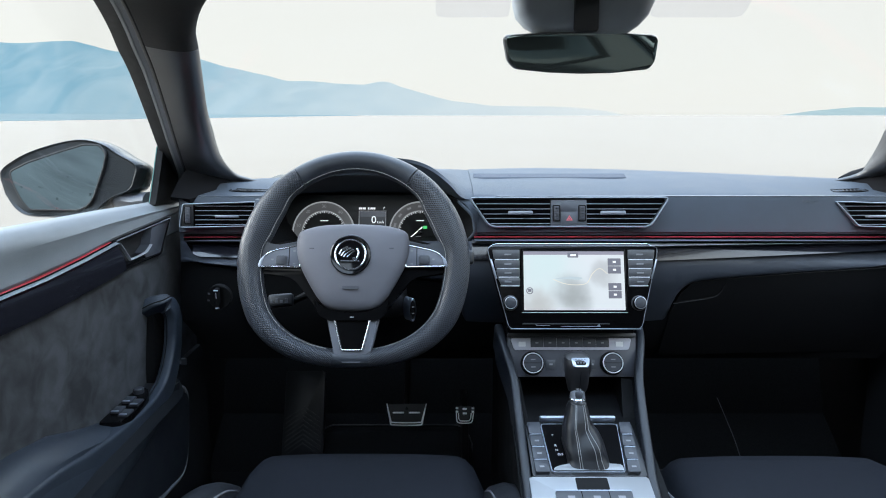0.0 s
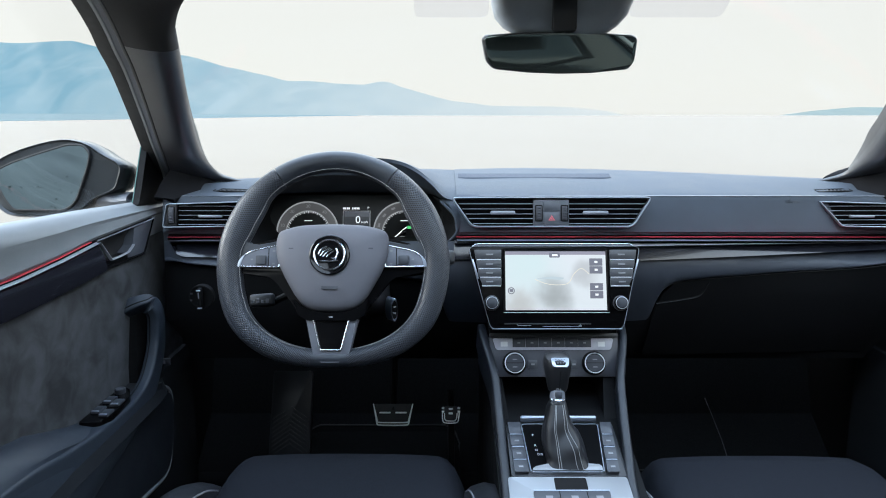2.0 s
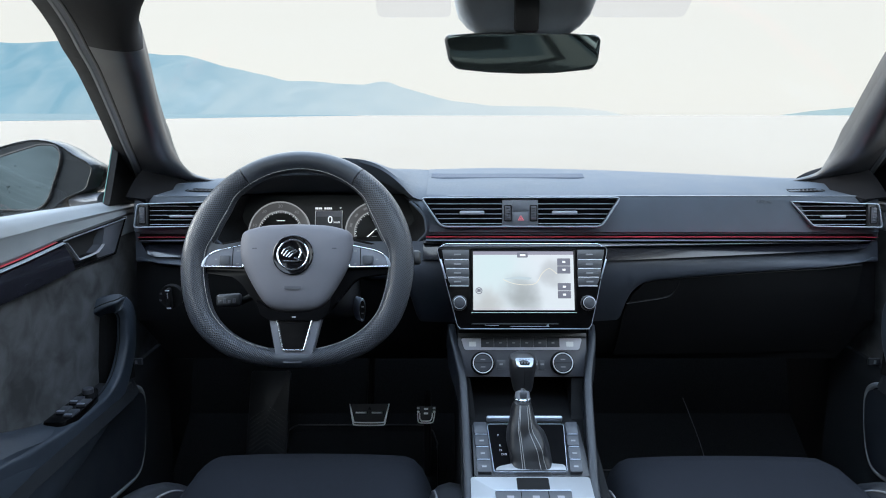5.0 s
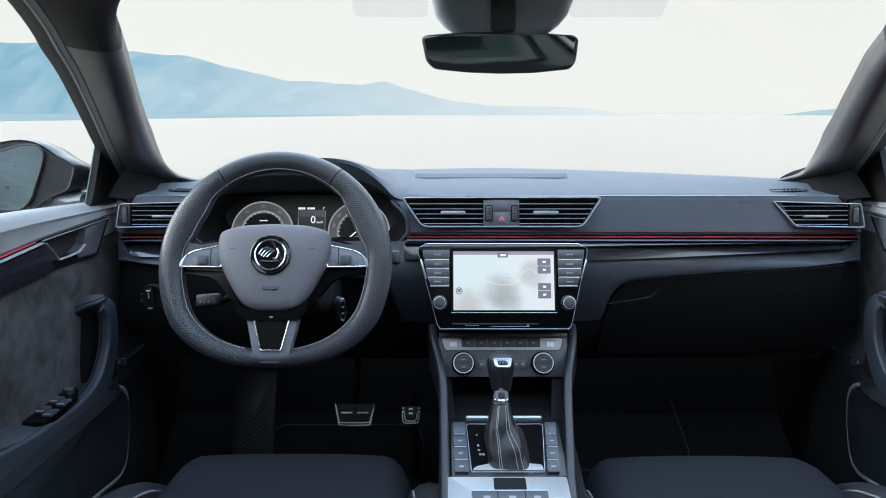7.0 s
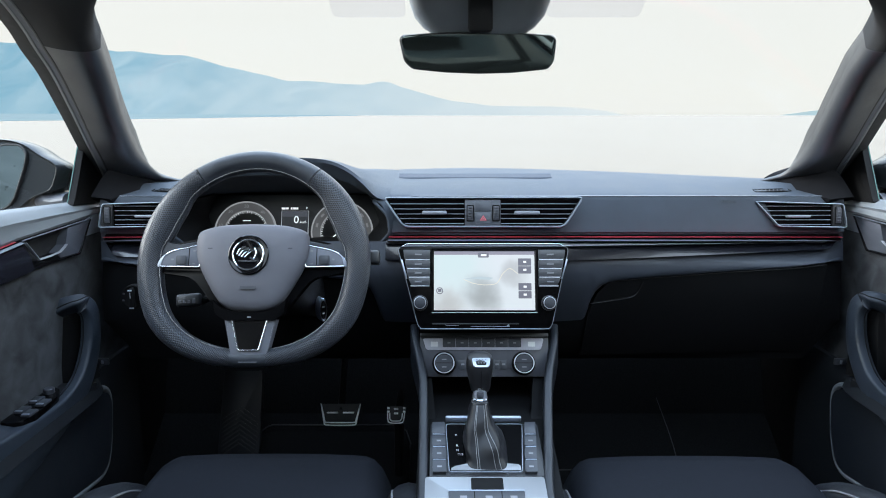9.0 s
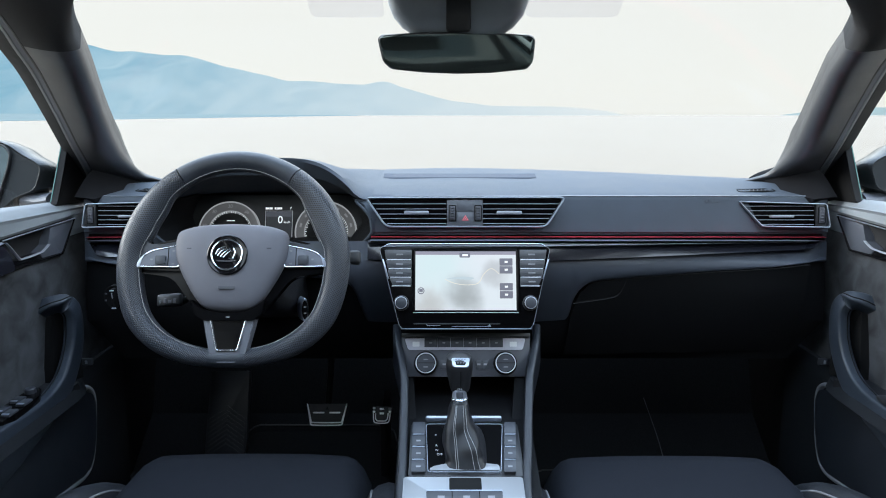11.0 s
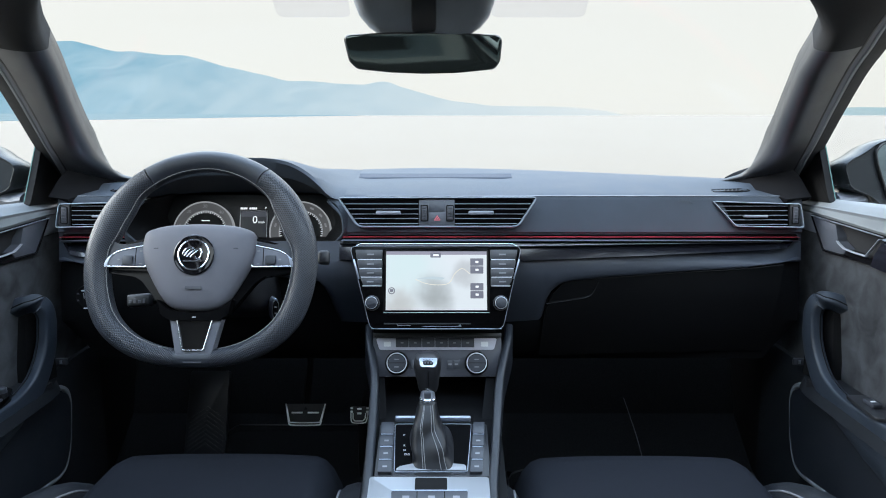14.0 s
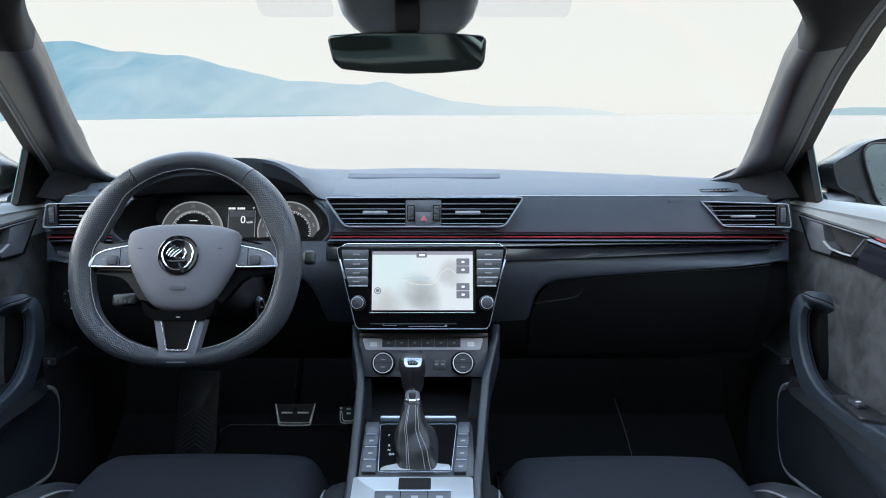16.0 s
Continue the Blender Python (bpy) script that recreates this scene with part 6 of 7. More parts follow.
for sgn in (-1, 1):
    for v in (0.0045, 0.0125):
        part("steel_stud", block(sgn * 0.018 - 0.003, v, 0.0, sgn * 0.018 + 0.003, v + 0.005, 0.0028, 0.0012, 3), STEEL, gas, "polished stud", m)
for v in (0.001, 0.011):
    part("steel_stud", block(-0.0055, v, 0.0, 0.0045, v + 0.0045, 0.0028, 0.0012, 3), STEEL, gas, "polished stud", m)
part("arm", block(-0.18, 1.455, 0.33, -0.165, 1.6, 0.53, 0.004), VOID, gas, "black pedal foot")
rest = thing("footrest", (-0.57, 1.6, 0.36), "ribbed black plastic footrest beside the pedals", "footrest")
m = panel(-0.57, 1.575, 0.46, 22)
part("plate", slab(rounded([(-0.046, 0.12), (-0.05, -0.10), (0.05, -0.10), (0.05, 0.12)], 0.008), -0.02, 0.0, 0.002), TRIMP, rest, "", m)
for k in range(9):
    v = -0.088 + 0.011 * k
    part("rib", slab([(-0.044, v), (-0.0, v + 0.03), (0.044, v), (0.044, v + 0.004), (0.0, v + 0.034), (-0.044, v + 0.004)], 0.0, 0.0008), TRIMP, rest, "", m)

# floor mats, riding up the toe board
def mat_height(y):
    return 0.331 + max(0.0, y - 1.545) * 0.66


for x0, x1, y1 in ((-0.548, -0.15, 1.655), (0.17, 0.62, 1.55)):
    mat_ob = thing("floor_mat", ((x0 + x1) / 2, 1.3, 0.327), "black carpet floor mat with a stitched edge", "floor mat", "floor mats")
    rows, rim = [], []
    for k in range(33):
        x = lerp(x0, x1, k / 32)
        d = min(x - x0, x1 - x)
        ye = y1 - (0.045 - math.sqrt(max(0.0, 0.045 ** 2 - max(0.0, 0.045 - d) ** 2)))
        ys = [1.0, 1.2, 1.4, 1.5, 1.545, *[lerp(1.545, ye, f) for f in (0.25, 0.5, 0.75, 1.0)]]
        rows.append([*[(x, y, mat_height(y) + 0.005) for y in ys], (x, ye, mat_height(ye) - 0.004), (x, 1.0, 0.327)])
        rim.append(Vector((x, ye - 0.002, mat_height(ye) + 0.006)))
    part("carpet_top", loft(rows), CARPET, mat_ob)
    ends = [[Vector((x + e, y, mat_height(y) + 0.006)) for y in (1.1, 1.25, 1.4, 1.545, y1 - 0.05)] for x, e in ((x0, 0.001), (x1, -0.001))]
    part("edge_tape", sweep([*ends[0], *rim, *ends[1][::-1]], circle(0.002, 6), (0, 0, 1)), TRIMP, mat_ob, "dark grey edge tape")
edge_ob = thing("mat_piping", (0.5, 1.56, 0.4), "thin grey piping along the carpet edge", "piping")
part("cord", tube([(0.478, 1.64, 0.49), (0.488, 1.6, 0.45), (0.497, 1.56, 0.41), (0.505, 1.52, 0.36)], 0.0012, 6), GREYP, edge_ob)

# ---- seats ----
def seat(cx, w, lift, label):
    s = thing("bucket_seat", (cx, 0.8, 0.36), label, "car seat", "front seats")
    rows = []
    for y, top, hw in ((1.105, 0.565, 0.165), (1.11, 0.59, 0.182), (1.10, 0.612, 0.193), (1.08, 0.6265, 0.200), (1.045, 0.6335, 0.2035), (0.98, 0.633, 0.206), (0.88, 0.628, 0.208), (0.75, 0.622, 0.21), (0.6, 0.625, 0.21), (0.52, 0.62, 0.205)):
        sec = []
        for k in range(25):
            t = lerp(-1, 1, k / 24)
            x = hw * (abs(t) ** 0.8) * (1 if t > 0 else -1)
            drop = 0.008 * abs(t) ** 2 + 0.05 * max(0, (abs(t) - 0.68) / 0.32) ** 3
            sec.append((cx + x * w, y, top + lift - drop))
        rows.append([(cx - hw * w, y, 0.50), *sec, (cx + hw * w, y, 0.50)])
    part("cushion", loft(rows), FABRIC, s, "dark fabric seat cushion")
    for sgn in (-1, 1):
        path = [(cx + sgn * 0.232 * w, 1.04, 0.54), (cx + sgn * 0.238 * w, 0.98, 0.575), (cx + sgn * 0.244 * w, 0.88, 0.60), (cx + sgn * 0.248 * w, 0.7, 0.62), (cx + sgn * 0.248 * w, 0.5, 0.625)]
        b = part("bolster", sweep(smooth_path(path, 5), circle(0.044, 16, 0.05)), SEATLEATHER, s, "black leather side bolster")
        part("piping", tube([(x - sgn * 0.028, y, z + 0.0425) for x, y, z in path], 0.0018, 6), DIMMARK, b, "grey piping")
    part("frame", block(cx - 0.22, 0.5, 0.34, cx + 0.22, 1.03, 0.52, 0.02), LOWER, s, "dark seat base")
    for sgn in (-1, 1):
        part("rail", block(cx + sgn * 0.18 - 0.02, 0.45, 0.325, cx + sgn * 0.18 + 0.02, 1.08, 0.345, 0.004), TRIMP, s, "floor rail")


seat(-0.358, 1.0, 0.004, "dark fabric driver's seat cushion with leather bolsters")
seat(0.343, 1.02, 0.0, "dark fabric passenger seat cushion with leather bolsters")

# ---- doors ----
def car_door(sgn, dz, label):
    X = 0.755
    def P(h, y, z):
        return (CX + sgn * h, y, z + dz)
    d = thing("door_1" if sgn < 0 else "door_2", (CX + sgn * 0.78, 0.9, 0.4), label, "car door", "front doors", "structure")
    ys = [0.25, 0.5, 0.7, 0.85, 1.0, 1.1, 1.2, 1.235, 1.255, 1.27, 1.30, 1.33, 1.37, 1.46]
    ztop = lambda y: interp(y, [(0.3, 0.983), (0.93, 0.983), (1.106, 0.995), (1.342, 1.0)])
    zbot = lambda y: interp(y, [(0.3, 0.94), (0.92, 0.934), (1.13, 0.942), (1.35, 0.960)])
    # top roll
    rows = []
    for y in ys:
        s = interp(y, [(0.25, 1.072), (0.82, 1.0575), (1.1, 1.045), (1.34, 1.031), (1.4, 1.026)])
        e = max(0, y - 1.3) * 0.5
        rows.append([P(0.80, y, s - 0.012), P(0.785, y, s + 0.002), P(X + 0.02 - e * 0.1, y, s + 0.0005), P(X + 0.011, y, s - 0.004), P(X + 0.004, y, s - 0.0125), P(X, y, s - 0.36 * (s - ztop(y))), P(X + 0.0035, y, s - 0.5 * (s - ztop(y))), P(X + 0.0015, y, ztop(y) + 0.007), P(X + 0.006, y, ztop(y) + 0.0016), P(0.80, y, ztop(y) + 0.0012)])
    part("top_roll", loft(rows), DOORSOFT, d, "soft grey upper door roll")
    # lacquered trim band with bright and red lines
    def band(name, y0, y1, z0, z1, h0, h1, material, lab):
        rows = []
        for k in range(9):
            y = lerp(y0, y1, k / 8)
            a, b = z0(y), z1(y)
            cant = (lambda z: y + (0.995 - z) * 0.49 * (k / 8))
            rows.append([P(h1, cant(a), a), P(h0, cant(a), a - 0.001), P(h0 - min(0.003, 0.4 * (a - b)), cant((a + b) / 2), (a + b) / 2), P(h0, cant(b), b + 0.001), P(h1, cant(b), b)])
        return part(name, loft(rows), material, d, lab)
    band("trim_band", 0.25, 1.104, lambda y: ztop(y) - 0.0065, zbot, X - 0.004, 0.78, CARBON, "dark lacquered trim band")
    band("bright_line", 0.25, 1.104, ztop, lambda y: ztop(y) - 0.0046, X - 0.0055, X - 0.0015, VENTFRAME, "bright satin line")
    band("red_line", 0.25, 1.10, lambda y: ztop(y) + 0.0013, lambda y: ztop(y) + 0.0003, X + 0.003, 0.78, RED, "thin red accent line")
    # handle niche
    o = [(1.106, 0.997), (1.343, 1.002), (1.287, 0.938), (1.133, 0.942)]
    m = Matrix(((0, 0, sgn * -1.0, CX + sgn * X), (1, 0, 0, 0), (0, 1, 0, dz), (0, 0, 0, 1)))
    out = rounded(o, 0.004)
    hole = rounded([(1.117, 0.992), (1.254, 0.9955), (1.24, 0.965), (1.214, 0.9555), (1.146, 0.956)], 0.003)
    part("niche_edge", ring(out, inset(out, 0.0025), -0.025, 0.0005), PIANO, d, "dark edge of the handle niche", m)
    part("niche_line", sweep([Vector(P(X - 0.001, lerp(1.11, 1.338, k / 8), lerp(0.9955, 1.0, k / 8))) for k in range(9)], circle(0.0011, 6), (sgn * 1.0, 0, 0)), SATIN, d, "thin bright line")
    rows = []
    for k in range(13):
        y = lerp(1.11, 1.26, k / 12)
        w = 0.008 + 0.018 * math.sin(math.pi * k / 12) ** 0.6
        rows.append([P(X + w, y, 1.0), P(X + w + 0.003, y, 0.975), P(X + w, y, 0.95), P(X + 0.034, y, 0.95), P(X + 0.034, y, 1.0)])
    part("niche_back", loft(rows), LOWER, d, "dark hollow niche back")
    q = rounded([(1.2555, 0.9935), (1.3365, 0.998), (1.2845, 0.9415), (1.222, 0.944), (1.215, 0.9545), (1.2415, 0.9645)], 0.002)
    part("niche_plate", slab(q, -0.02, -0.002, 0.001), KEYGREY, d, "grey plate beside the handle", m)
    q = [(1.137, 0.9435), (1.222, 0.9425), (1.214, 0.9535), (1.146, 0.954)]
    part("handle_paddle", slab(q, -0.02, -0.003, 0.001), PIANO, d, "dark handle paddle", m)
    line = [P(X - 0.002, 1.117, 0.991), P(X - 0.003, 1.13, 0.975), P(X - 0.004, 1.146, 0.9562), P(X - 0.004, 1.18, 0.9556), P(X - 0.003, 1.213, 0.9565), P(X - 0.002, 1.232, 0.9628), P(X - 0.001, 1.24, 0.966)]
    rows = []
    for k, p in enumerate(line):
        h = (0.0007, 0.0008, 0.0013, 0.0013, 0.0011, 0.0008, 0.0005)[k]
        nxt, prv = Vector(line[min(k + 1, 6)]), Vector(line[max(k - 1, 0)])
        t = (nxt - prv).normalized()
        side = Vector((sgn * 1.0, 0, 0)).cross(t).normalized()
        rows.append([Vector(p) + side * a * h + Vector((sgn * 1.0, 0, 0)) * b * 0.0025 for a, b in ((-1, 1), (-1, -0.4), (-0.5, -1), (0.5, -1), (1, -0.4), (1, 1))])
    part("door_handle", loft(rows), BRIGHT, d, "chrome door handle edge")
    fill = Matrix(((0, 0, sgn * -1.0, CX + sgn * (X + 0.004)), (1, 0, 0, 0), (0, 1, 0, dz), (0, 0, 0, 1)))
    part("roll_end", slab([(1.338, 1.003), (1.46, 1.003), (1.46, 0.967), (1.308, 0.967)], -0.02, 0.001, 0.001), DOORSOFT, d, "soft grey forward end of the roll", fill)
    part("insert_end", slab([(1.307, 0.966), (1.46, 0.966), (1.46, 0.93), (1.276, 0.93)], -0.02, -0.001, 0.001), SUEDE, d, "grey suede behind the niche", fill)
    # suede field
    rows = []
    for y in ys:
        rows.append([P(0.80, y, zbot(min(y, 1.13)) - 0.003), P(X + 0.006, y, zbot(min(y, 1.13)) - 0.004), P(X + 0.004, y, 0.90), P(X + 0.01, y, 0.82), P(X + 0.012, y, 0.74), P(X + 0.008, y, 0.66), P(0.80, y, 0.66)])
    part("suede_field", loft(rows), SUEDE, d, "grey suede door insert")
    # lower shell with map pocket
    rows = []
    for y in ys:
        bulge = interp(y, [(0.25, 0.045), (1.2, 0.043), (1.25, 0.036), (1.27, 0.012), (1.30, 0.004), (1.37, 0.0)])
        rows.append([P(0.80, y, 0.71), P(X + 0.003 - bulge, y, 0.695), P(X - 0.004 - bulge, y, 0.675), P(X - 0.006 - 0.35 * bulge, y, 0.66), P(X - 0.006, y, 0.64), P(X - 0.004, y, 0.45), P(X + 0.0, y, 0.36), P(0.80, y, 0.34)])
    part("lower_shell", loft(rows), DOORLOW, d, "dark lower door shell")
    # pull and armrest beam
    G = X - 0.029
    pth = [P(X + 0.018, 1.214, 0.845), P(X + 0.0, 1.222, 0.853), P(X - 0.016, 1.231, 0.8545), P(X - 0.0255, 1.238, 0.847), P(G, 1.242, 0.832), P(G, 1.242, 0.81), P(G, 1.234, 0.775), P(G, 1.211, 0.738), P(G, 1.175, 0.708), P(G, 1.11, 0.691), P(G, 1.0, 0.694), P(G, 0.9, 0.705), P(G, 0.75, 0.726), P(G, 0.3, 0.746)]
    path = smooth_path(pth, 7)
    rows, seam = [], []
    rest_n = Vector((0, -0.92, 0.38))
    for i, p in enumerate(path):
        t = (path[min(i + 1, len(path) - 1)] - path[max(i - 1, 0)]).normalized()
        flat = math.hypot(t.y, t.z)
        perp = Vector((0, t.z, -t.y))
        perp = perp if perp.dot(Vector((0, -0.6, 0.8))) > 0 else -perp
        nrm = perp * flat + rest_n * max(0.0, 1 - flat) ** 0.7
        nrm = (nrm - t * nrm.dot(t)).normalized()
        side = t.cross(nrm).normalized()
        if sgn < 0:
            side = -side
        if i == 0:
            lead = 1 if side.z > 0 else -1
        side = side * lead
        hw, hh = interp(i, [(0, 0.0125), (28, 0.0115), (60, 0.0115)]), interp(i, [(0, 0.017), (30, 0.017), (50, 0.02), (64, 0.023)])
        seam.append(p - side * 0.0045 + nrm * (hh + 0.0002))
        rows.append([p + side * a + nrm * b for a, b in rounded(rect(-hw, -hh, hw, hh), 0.006, 4)])
    part("pull_beam", loft(rows), ARMREST, d, "padded dark pull grip running into the armrest")
    part("grip_piping", sweep(seam[2:66], circle(0.0011, 6), (sgn * 1.0, 0, 0)), VOID, d, "dark seam along the grip")
    # the armrest's upper pad
    rows = []
    for y, zd, zi, w in ((0.25, 0.79, 0.757, 0.045), (0.5, 0.79, 0.754, 0.045), (0.7, 0.783, 0.746, 0.045), (0.8, 0.776, 0.737, 0.044), (0.88, 0.762, 0.724, 0.042), (0.94, 0.74, 0.713, 0.039), (0.99, 0.724, 0.706, 0.033), (1.03, 0.714, 0.703, 0.026)):
        rows.append([P(X + 0.02, y, zd), P(X + 0.004, y, zd), P(X - 0.018, y, lerp(zd, zi, 0.25)), P(X - 0.034, y, lerp(zd, zi, 0.62)), P(X - w + 0.006, y, zi), P(X - w, y, zi - 0.018), P(X - w + 0.002, y, zi - 0.05), P(X + 0.02, y, zi - 0.05)])
    part("armrest", loft(rows), ARMREST, d, "padded dark armrest")
    rows = []
    for y, zt, zb in ((0.25, 0.74, 0.55), (0.6, 0.735, 0.56), (0.8, 0.715, 0.58), (0.95, 0.69, 0.60), (1.05, 0.68, 0.625), (1.12, 0.683, 0.65), (1.17, 0.70, 0.675)):
        rows.append([P(X, y, zt), P(X - 0.04, y, zt + 0.01), P(X - 0.041, y, lerp(zt, zb, 0.3)), P(X - 0.036, y, lerp(zt, zb, 0.7)), P(X - 0.024, y, zb), P(X, y, zb)])
    part("armrest_shell", loft(rows), ARMREST, d, "padded shell under the armrest")
    part("tray", loft([[P(X + 0.02, 0.98, 0.716), P(X - 0.04, 0.98, 0.706), P(X - 0.04, 1.22, 0.704), P(X + 0.02, 1.22, 0.712)], [P(X + 0.02, 0.98, 0.68), P(X - 0.04, 0.98, 0.68), P(X - 0.04, 1.22, 0.68), P(X + 0.02, 1.22, 0.68)]]), LOWER, d, "dark tray under the grip")
    # shade behind the grip, put in as a black block over the suede
    part("grip_shade", loft([[P(X + 0.012, 1.222, 0.842), P(X + 0.012, 1.26, 0.842), P(X + 0.012, 1.26, 0.70), P(X + 0.012, 1.195, 0.70)], [P(X + 0.0, 1.226, 0.836), P(X - 0.03, 1.255, 0.838), P(X - 0.03, 1.255, 0.70), P(X - 0.004, 1.2, 0.70)]]), VOID, d, "black filler for the shade behind the grip")
    if sgn < 0:
        sp = part("switch_plate", slab(rounded([(1.0, 0.004), (1.145, 0.004), (1.142, 0.022), (1.11, 0.038), (1.03, 0.044), (1.005, 0.036)], 0.006), -0.014, 0.006, 0.002), SPOKEBLACK, d, "black window switch plate", Matrix(((0, 1, 0, CX - X - 0.006), (1, 0, 0, 0), (0, 0, 1, 0.7185), (0, 0, 0, 1))))
        for y, h in (((1.046, 0.0145), (1.034, 0.033), (1.086, 0.0145), (1.075, 0.032))):
            k2 = part("window_switch", block(CX - X - 0.006 + h - 0.008, y - 0.013, 0.7235, CX - X - 0.006 + h + 0.008, y + 0.013, 0.7285, 0.002), BUTTON, sp, "grey window switch")
            # glint on the front edge of each switch, painted as a silver mark
            part("switch_mark", block(CX - X - 0.006 + h - 0.006, y - 0.0125, 0.727, CX - X - 0.006 + h + 0.006, y - 0.008, 0.7296, 0.001, 2), SATIN, k2, "glint on the front lip of the switch, put in as silver")
        part("mirror_switch", lathe([(0.009, 0.0), (0.009, 0.008), (0.0075, 0.0095), (0.001, 0.0095)], 20), BUTTON, sp, "round mirror switch", Matrix.Translation((CX - X + 0.01, 1.12, 0.724)))
    else:
        sp = part("switch_plate", slab(rounded([(0.985, 0.006), (1.10, 0.012), (1.10, 0.045), (1.01, 0.05)], 0.006), 0.0, 0.005, 0.002), TRIMP, d, "black window switch plate", Matrix(((0, -1, 0, CX + X + 0.006), (1, 0, 0, 0), (0, 0, 1, 0.7185 + dz), (0, 0, 0, 1))))
        k2 = part("window_switch", block(CX + X - 0.03, 1.04, 0.7245 + dz, CX + X - 0.014, 1.068, 0.7315 + dz, 0.002), BUTTON, sp, "grey window switch")
        part("switch_mark", block(CX + X - 0.026, 1.05, 0.7314 + dz, CX + X - 0.018, 1.054, 0.7322 + dz, 0), MARK, k2)
    # pocket rim and speaker
    pk = [P(X - 0.024, 1.2, 0.668), P(X - 0.02, 1.262, 0.672), P(X - 0.018, 1.295, 0.657), P(X - 0.017, 1.306, 0.63), P(X - 0.017, 1.297, 0.575), P(X - 0.018, 1.281, 0.53), P(X - 0.019, 1.262, 0.506), P(X - 0.02, 1.235, 0.499), P(X - 0.022, 1.19, 0.505), P(X - 0.026, 1.05, 0.525)]
    part("pocket_rim", tube(pk, 0.0055, 10, (sgn * 1.0, 0, 0)), DOORSOFT, d, "rounded rim of the door pocket")
    pl = rounded([(1.20, 0.664), (1.262, 0.666), (1.29, 0.652), (1.299, 0.628), (1.29, 0.575), (1.275, 0.533), (1.257, 0.51), (1.232, 0.504), (1.19, 0.51), (0.8, 0.56), (0.8, 0.65)], 0.01)
    part("pocket_well", slab(pl, 0.014, 0.026), RAIL, d, "dark pocket opening", m)
    # sail panel under the pillar
    tri = [(1.358, 1.146), (1.42, 1.15), (1.52, 1.10), (1.52, 1.018), (1.292, 1.03), (1.30, 1.04), (1.314, 1.064)]
    part("mirror_sail", slab(rounded(tri, 0.004), -0.02, -0.008, 0.002), VOID, d, "black triangular mirror base panel", m)
    latch = part("lock_pin", block(CX + sgn * (X - 0.012) - 0.012, 1.303, 0.705, CX + sgn * (X - 0.012) + 0.012, 1.31, 0.72, 0.003), BUTTON, d, "small dark catch")
    part("catch_mark", block(CX + sgn * (X - 0.012) - 0.0025, 1.3018, 0.709, CX + sgn * (X - 0.012) + 0.0025, 1.3032, 0.716, 0.0005, 1), SLAT, latch)
    # window pane
    rows = []
    for y, z, a, b, c in [(1.46, 1.05, 0, 0, 0.80), *finer(PILLARS[2:], 2), (0.6, 1.39, 0, 0, 0.695), (0.25, 1.394, 0, 0, 0.693)]:
        lo, hi = P(0.793, y, 1.0), P(c + 0.001, y + 0.012, z + 0.012)
        rows.append([lo, hi, (hi[0] + sgn * 0.004, hi[1], hi[2]), (lo[0] + sgn * 0.004, lo[1], lo[2])])
    pane_ob = part("window_pane", loft(rows), GLASS, d, "clear side window")
    pane_ob.visible_shadow = False
    part("pane_edge", slab([(1.297, 1.035), (1.299, 1.035), (1.356, 1.14), (1.354, 1.14)], -0.022, -0.02), mat("green_glass_edge", (0.02, 0.1, 0.08), 0.2, 0, 0.0), d, "green edge of the pane", m)
    # outer door skin
    part("outer_skin", block(CX + sgn * 0.81 - 0.012, 0.25, 0.3, CX + sgn * 0.81 + 0.012, 1.36, 1.0, 0.006), DARKPAINT, d, "dark painted outer skin")


car_door(-1, 0.0, "dark front door with grey suede insert and lacquered trim")
car_door(1, 0.006, "dark front door with grey suede insert and chrome handle")

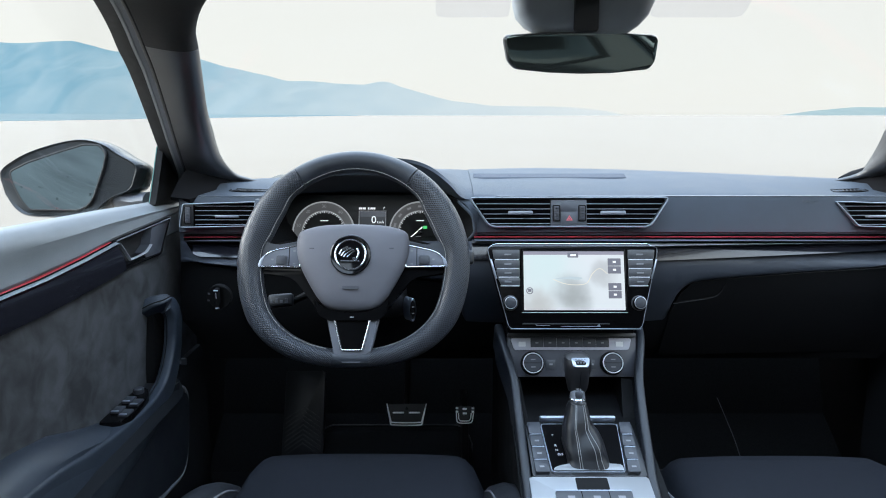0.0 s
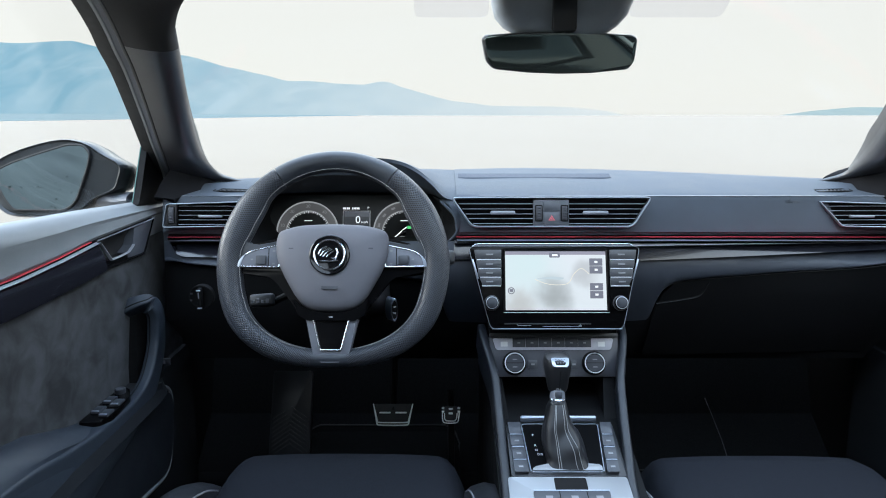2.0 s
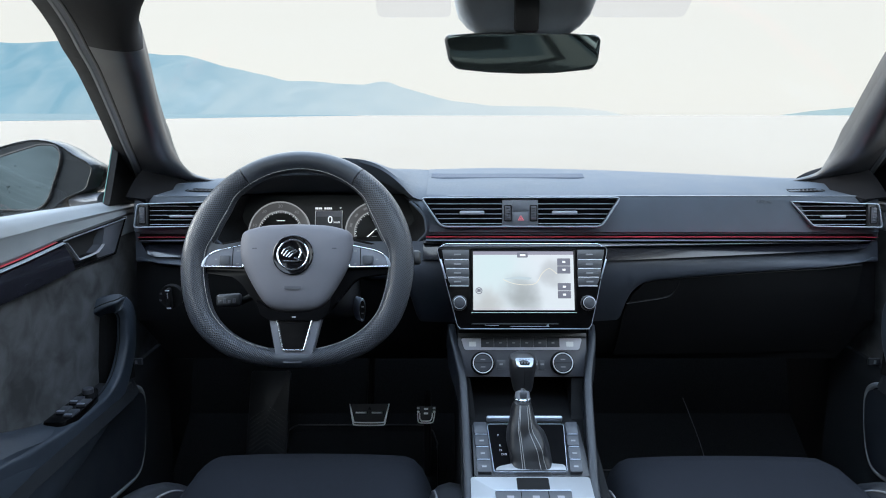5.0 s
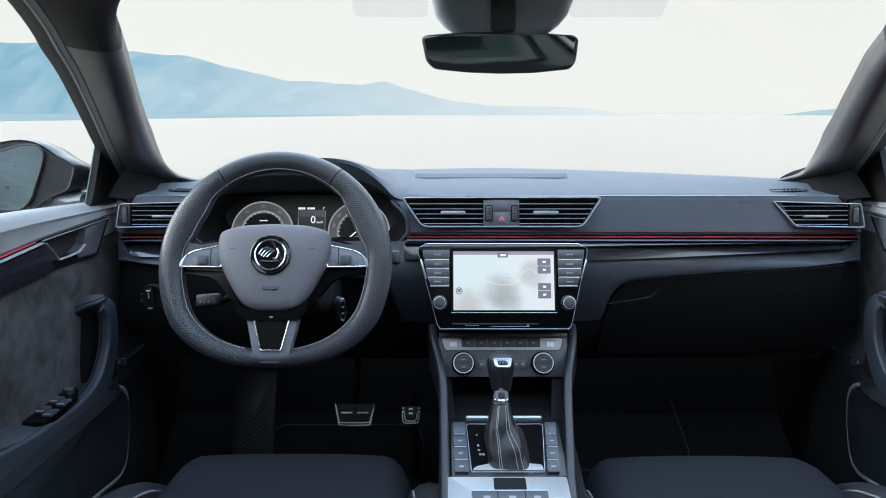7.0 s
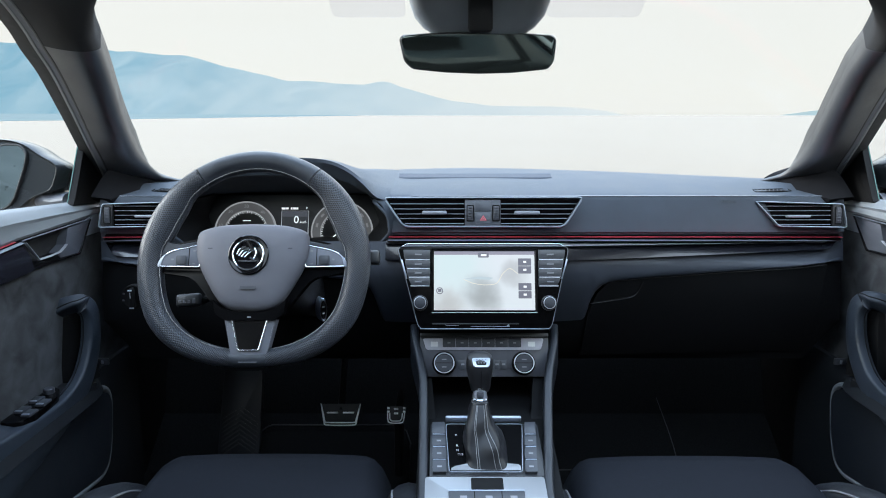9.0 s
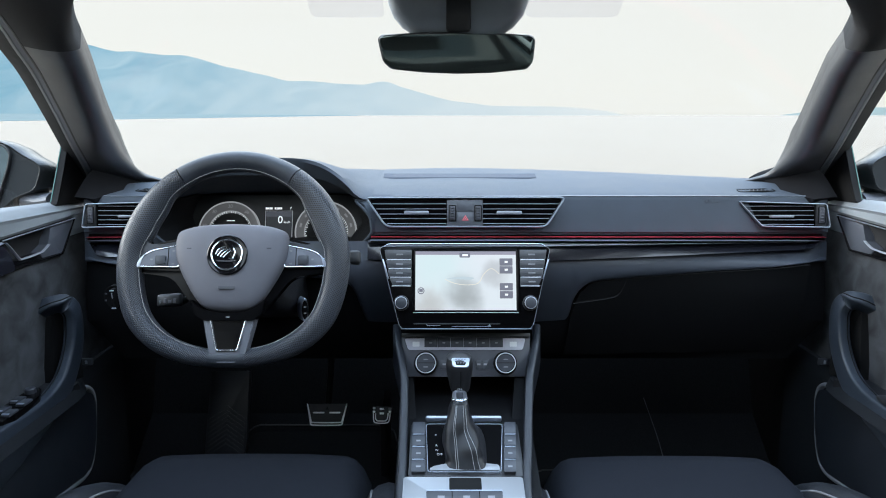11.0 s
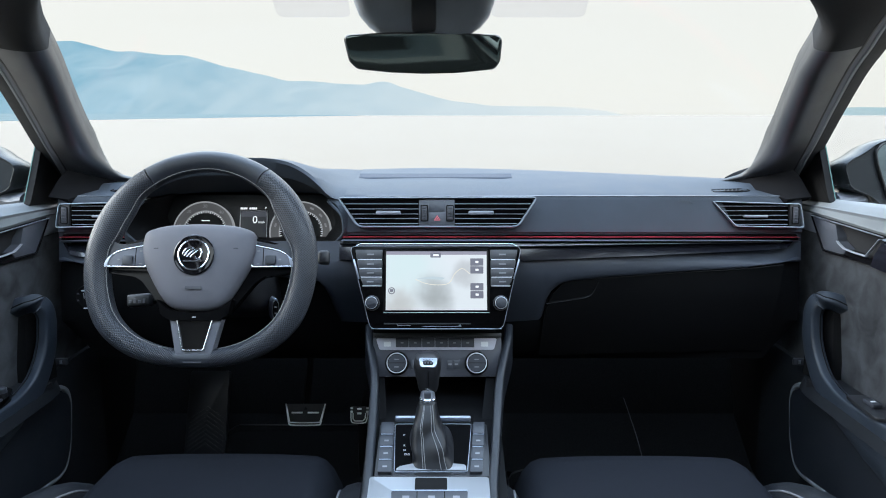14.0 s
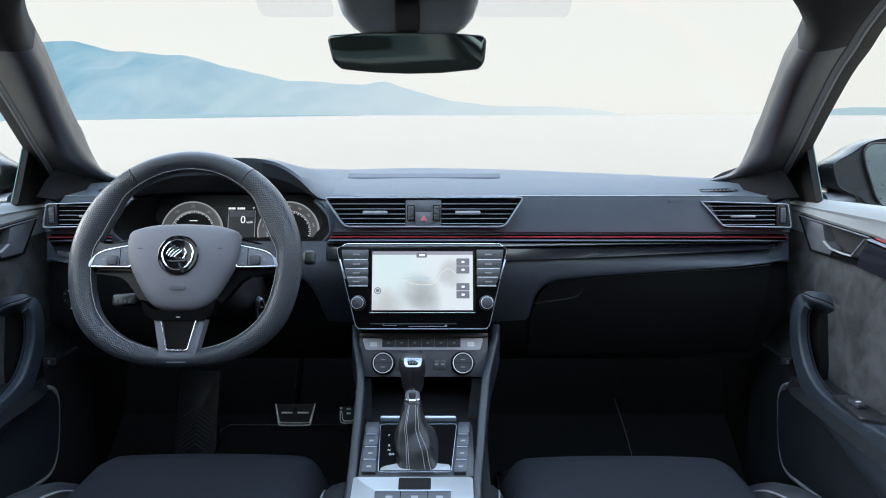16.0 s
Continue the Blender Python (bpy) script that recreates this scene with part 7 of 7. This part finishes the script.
# ---- door mirrors ----
def door_mirror(sgn, x0, y0, z0, yaw, label):
    dm = thing("door_mirror", (CX + sgn * 0.84, 1.40, 1.02), label, "door mirror", "door mirrors")
    m = Matrix.Translation((x0, y0, z0)) @ pose(0, 0, 0, 0, 0, yaw) @ panel(0, 0, 0, 7)
    pts = [(-0.172, 0.012), (-0.14, 0.038), (-0.0936, 0.0583), (-0.0292, 0.0756), (0.0214, 0.0815), (0.0648, 0.0729), (0.0995, 0.0533), (0.1395, 0.031), (0.1355, 0.0009), (0.124, -0.0182),
           (0.0817, -0.036), (0.0438, -0.0625), (0.0057, -0.0736), (-0.0971, -0.0762), (-0.1359, -0.0634), (-0.1614, -0.0328)]
    o = [(-sgn * x, y) for x, y in pts]
    if sgn < 0:
        o = o[::-1]
    o = [tuple(v.xy) for v in smooth_path([(x, y, 0) for x, y in [*o, o[0]]], 5)[:-1]]
    rows = []
    for f, w in ((0.93, 0.002), (0.97, 0.006), (1.0, 0.0), (1.0, -0.03), (0.93, -0.06), (0.75, -0.09), (0.4, -0.11), (0.1, -0.115)):
        rows.append([(x * f, y * f, w) for x, y in o])
    part("housing", loft(rows), DARKPAINT, dm, "dark painted mirror housing", m)
    g = [(-0.1414, 0.013), (-0.1343, -0.0095), (-0.1169, -0.04), (-0.098, -0.0601), (0.0107, -0.0582), (0.03, -0.05), (0.0425, -0.0344), (0.066, 0.0272), (0.0714, 0.0526), (0.058, 0.0672), (0.0257, 0.0677), (-0.0376, 0.0505), (-0.102, 0.0307)]
    g = g[::-1]
    g = [(-sgn * x, y) for x, y in g]
    if sgn < 0:
        g = g[::-1]
    g = rounded(g, 0.008, 4)
    part("mirror_glass", slab(g, 0.004, 0.0085), MIRROR, dm, "mirror glass", m)
    part("glass_edge", ring(inset(g, -0.004), g, 0.003, 0.0095), RUBBER, dm, "black rim round the glass", m)
    rows = []
    for h, y, z, a, b in ((0.80, 1.355, 1.037, 0.032, 0.013), (0.83, 1.37, 1.032, 0.036, 0.015), (0.87, 1.39, 1.035, 0.04, 0.022), (0.90, 1.41, 1.045, 0.03, 0.03)):
        rows.append([(CX + sgn * h, y + a * math.cos(q), z + b * math.sin(q)) for q in (2 * math.pi * k / 14 for k in range(14))])
    part("foot", loft(rows), KEYGREY, dm, "grey mirror foot")


door_mirror(-1, -0.958, 1.365, 1.073, -10, "dark door mirror outside the driver's window")
door_mirror(1, 0.938, 1.365, 1.076, 10, "dark door mirror outside the passenger window")

# ---- inside mirror ----
mirror = thing("rear_view_mirror", (-0.012, 1.08, 1.38), "black rear-view mirror under a sensor housing on the windscreen", "rear-view mirror")
MM = pose(-0.0125, 1.075, 1.2935, 0, 0, 7) @ panel(0, 0, 0, -6)
o = rounded([(-0.119, 0.018), (-0.114, 0.0235), (-0.06, 0.0275), (0.0, 0.0292), (0.06, 0.0285), (0.112, 0.0265), (0.1185, 0.02), (0.1165, -0.012), (0.108, -0.0235), (0.05, -0.0295), (0.0, -0.031), (-0.05, -0.0295), (-0.1, -0.025), (-0.112, -0.014)], 0.006)
o = [(x * 1.018, y * 1.025) for x, y in o]
rows = []
for f, w in ((0.97, 0.0), (1.0, -0.004), (1.0, -0.014), (0.94, -0.026), (0.7, -0.034), (0.3, -0.037)):
    rows.append([(x * f, y * f, w) for x, y in o])
part("housing", loft(rows), TRIMP, mirror, "black mirror housing", MM)
part("mirror_glass", slab(inset(o, 0.0022), -0.003, 0.0012, 0.0004), DARKMIRROR, mirror, "dimming mirror glass", MM)
rows = []
for z, hw, y0, y1 in ((1.318, 0.058, 1.075, 1.10), (1.322, 0.07, 1.066, 1.115), (1.333, 0.086, 1.056, 1.13), (1.348, 0.099, 1.05, 1.135), (1.366, 0.1055, 1.045, 1.12), (1.385, 0.107, 1.04, 1.10)):
    rows.append([(x - 0.0125, y + (0.012 * (abs(x) / hw) ** 2 if y < 1.09 else 0), z) for x, y in rounded(rect(-hw, y0, hw, y1), 0.022, 6)])
part("sensor_housing", loft(rows), mat("satin_sensor_plastic", (0.3, 0.33, 0.355), 0.38, 0, 0.08, 30, spec=0.8), mirror, "smooth black sensor housing")
part("housing_groove", block(-0.031, 1.0465, 1.32, 0.006, 1.06, 1.384, 0.006), TRIMP, mirror, "darker middle of the housing")
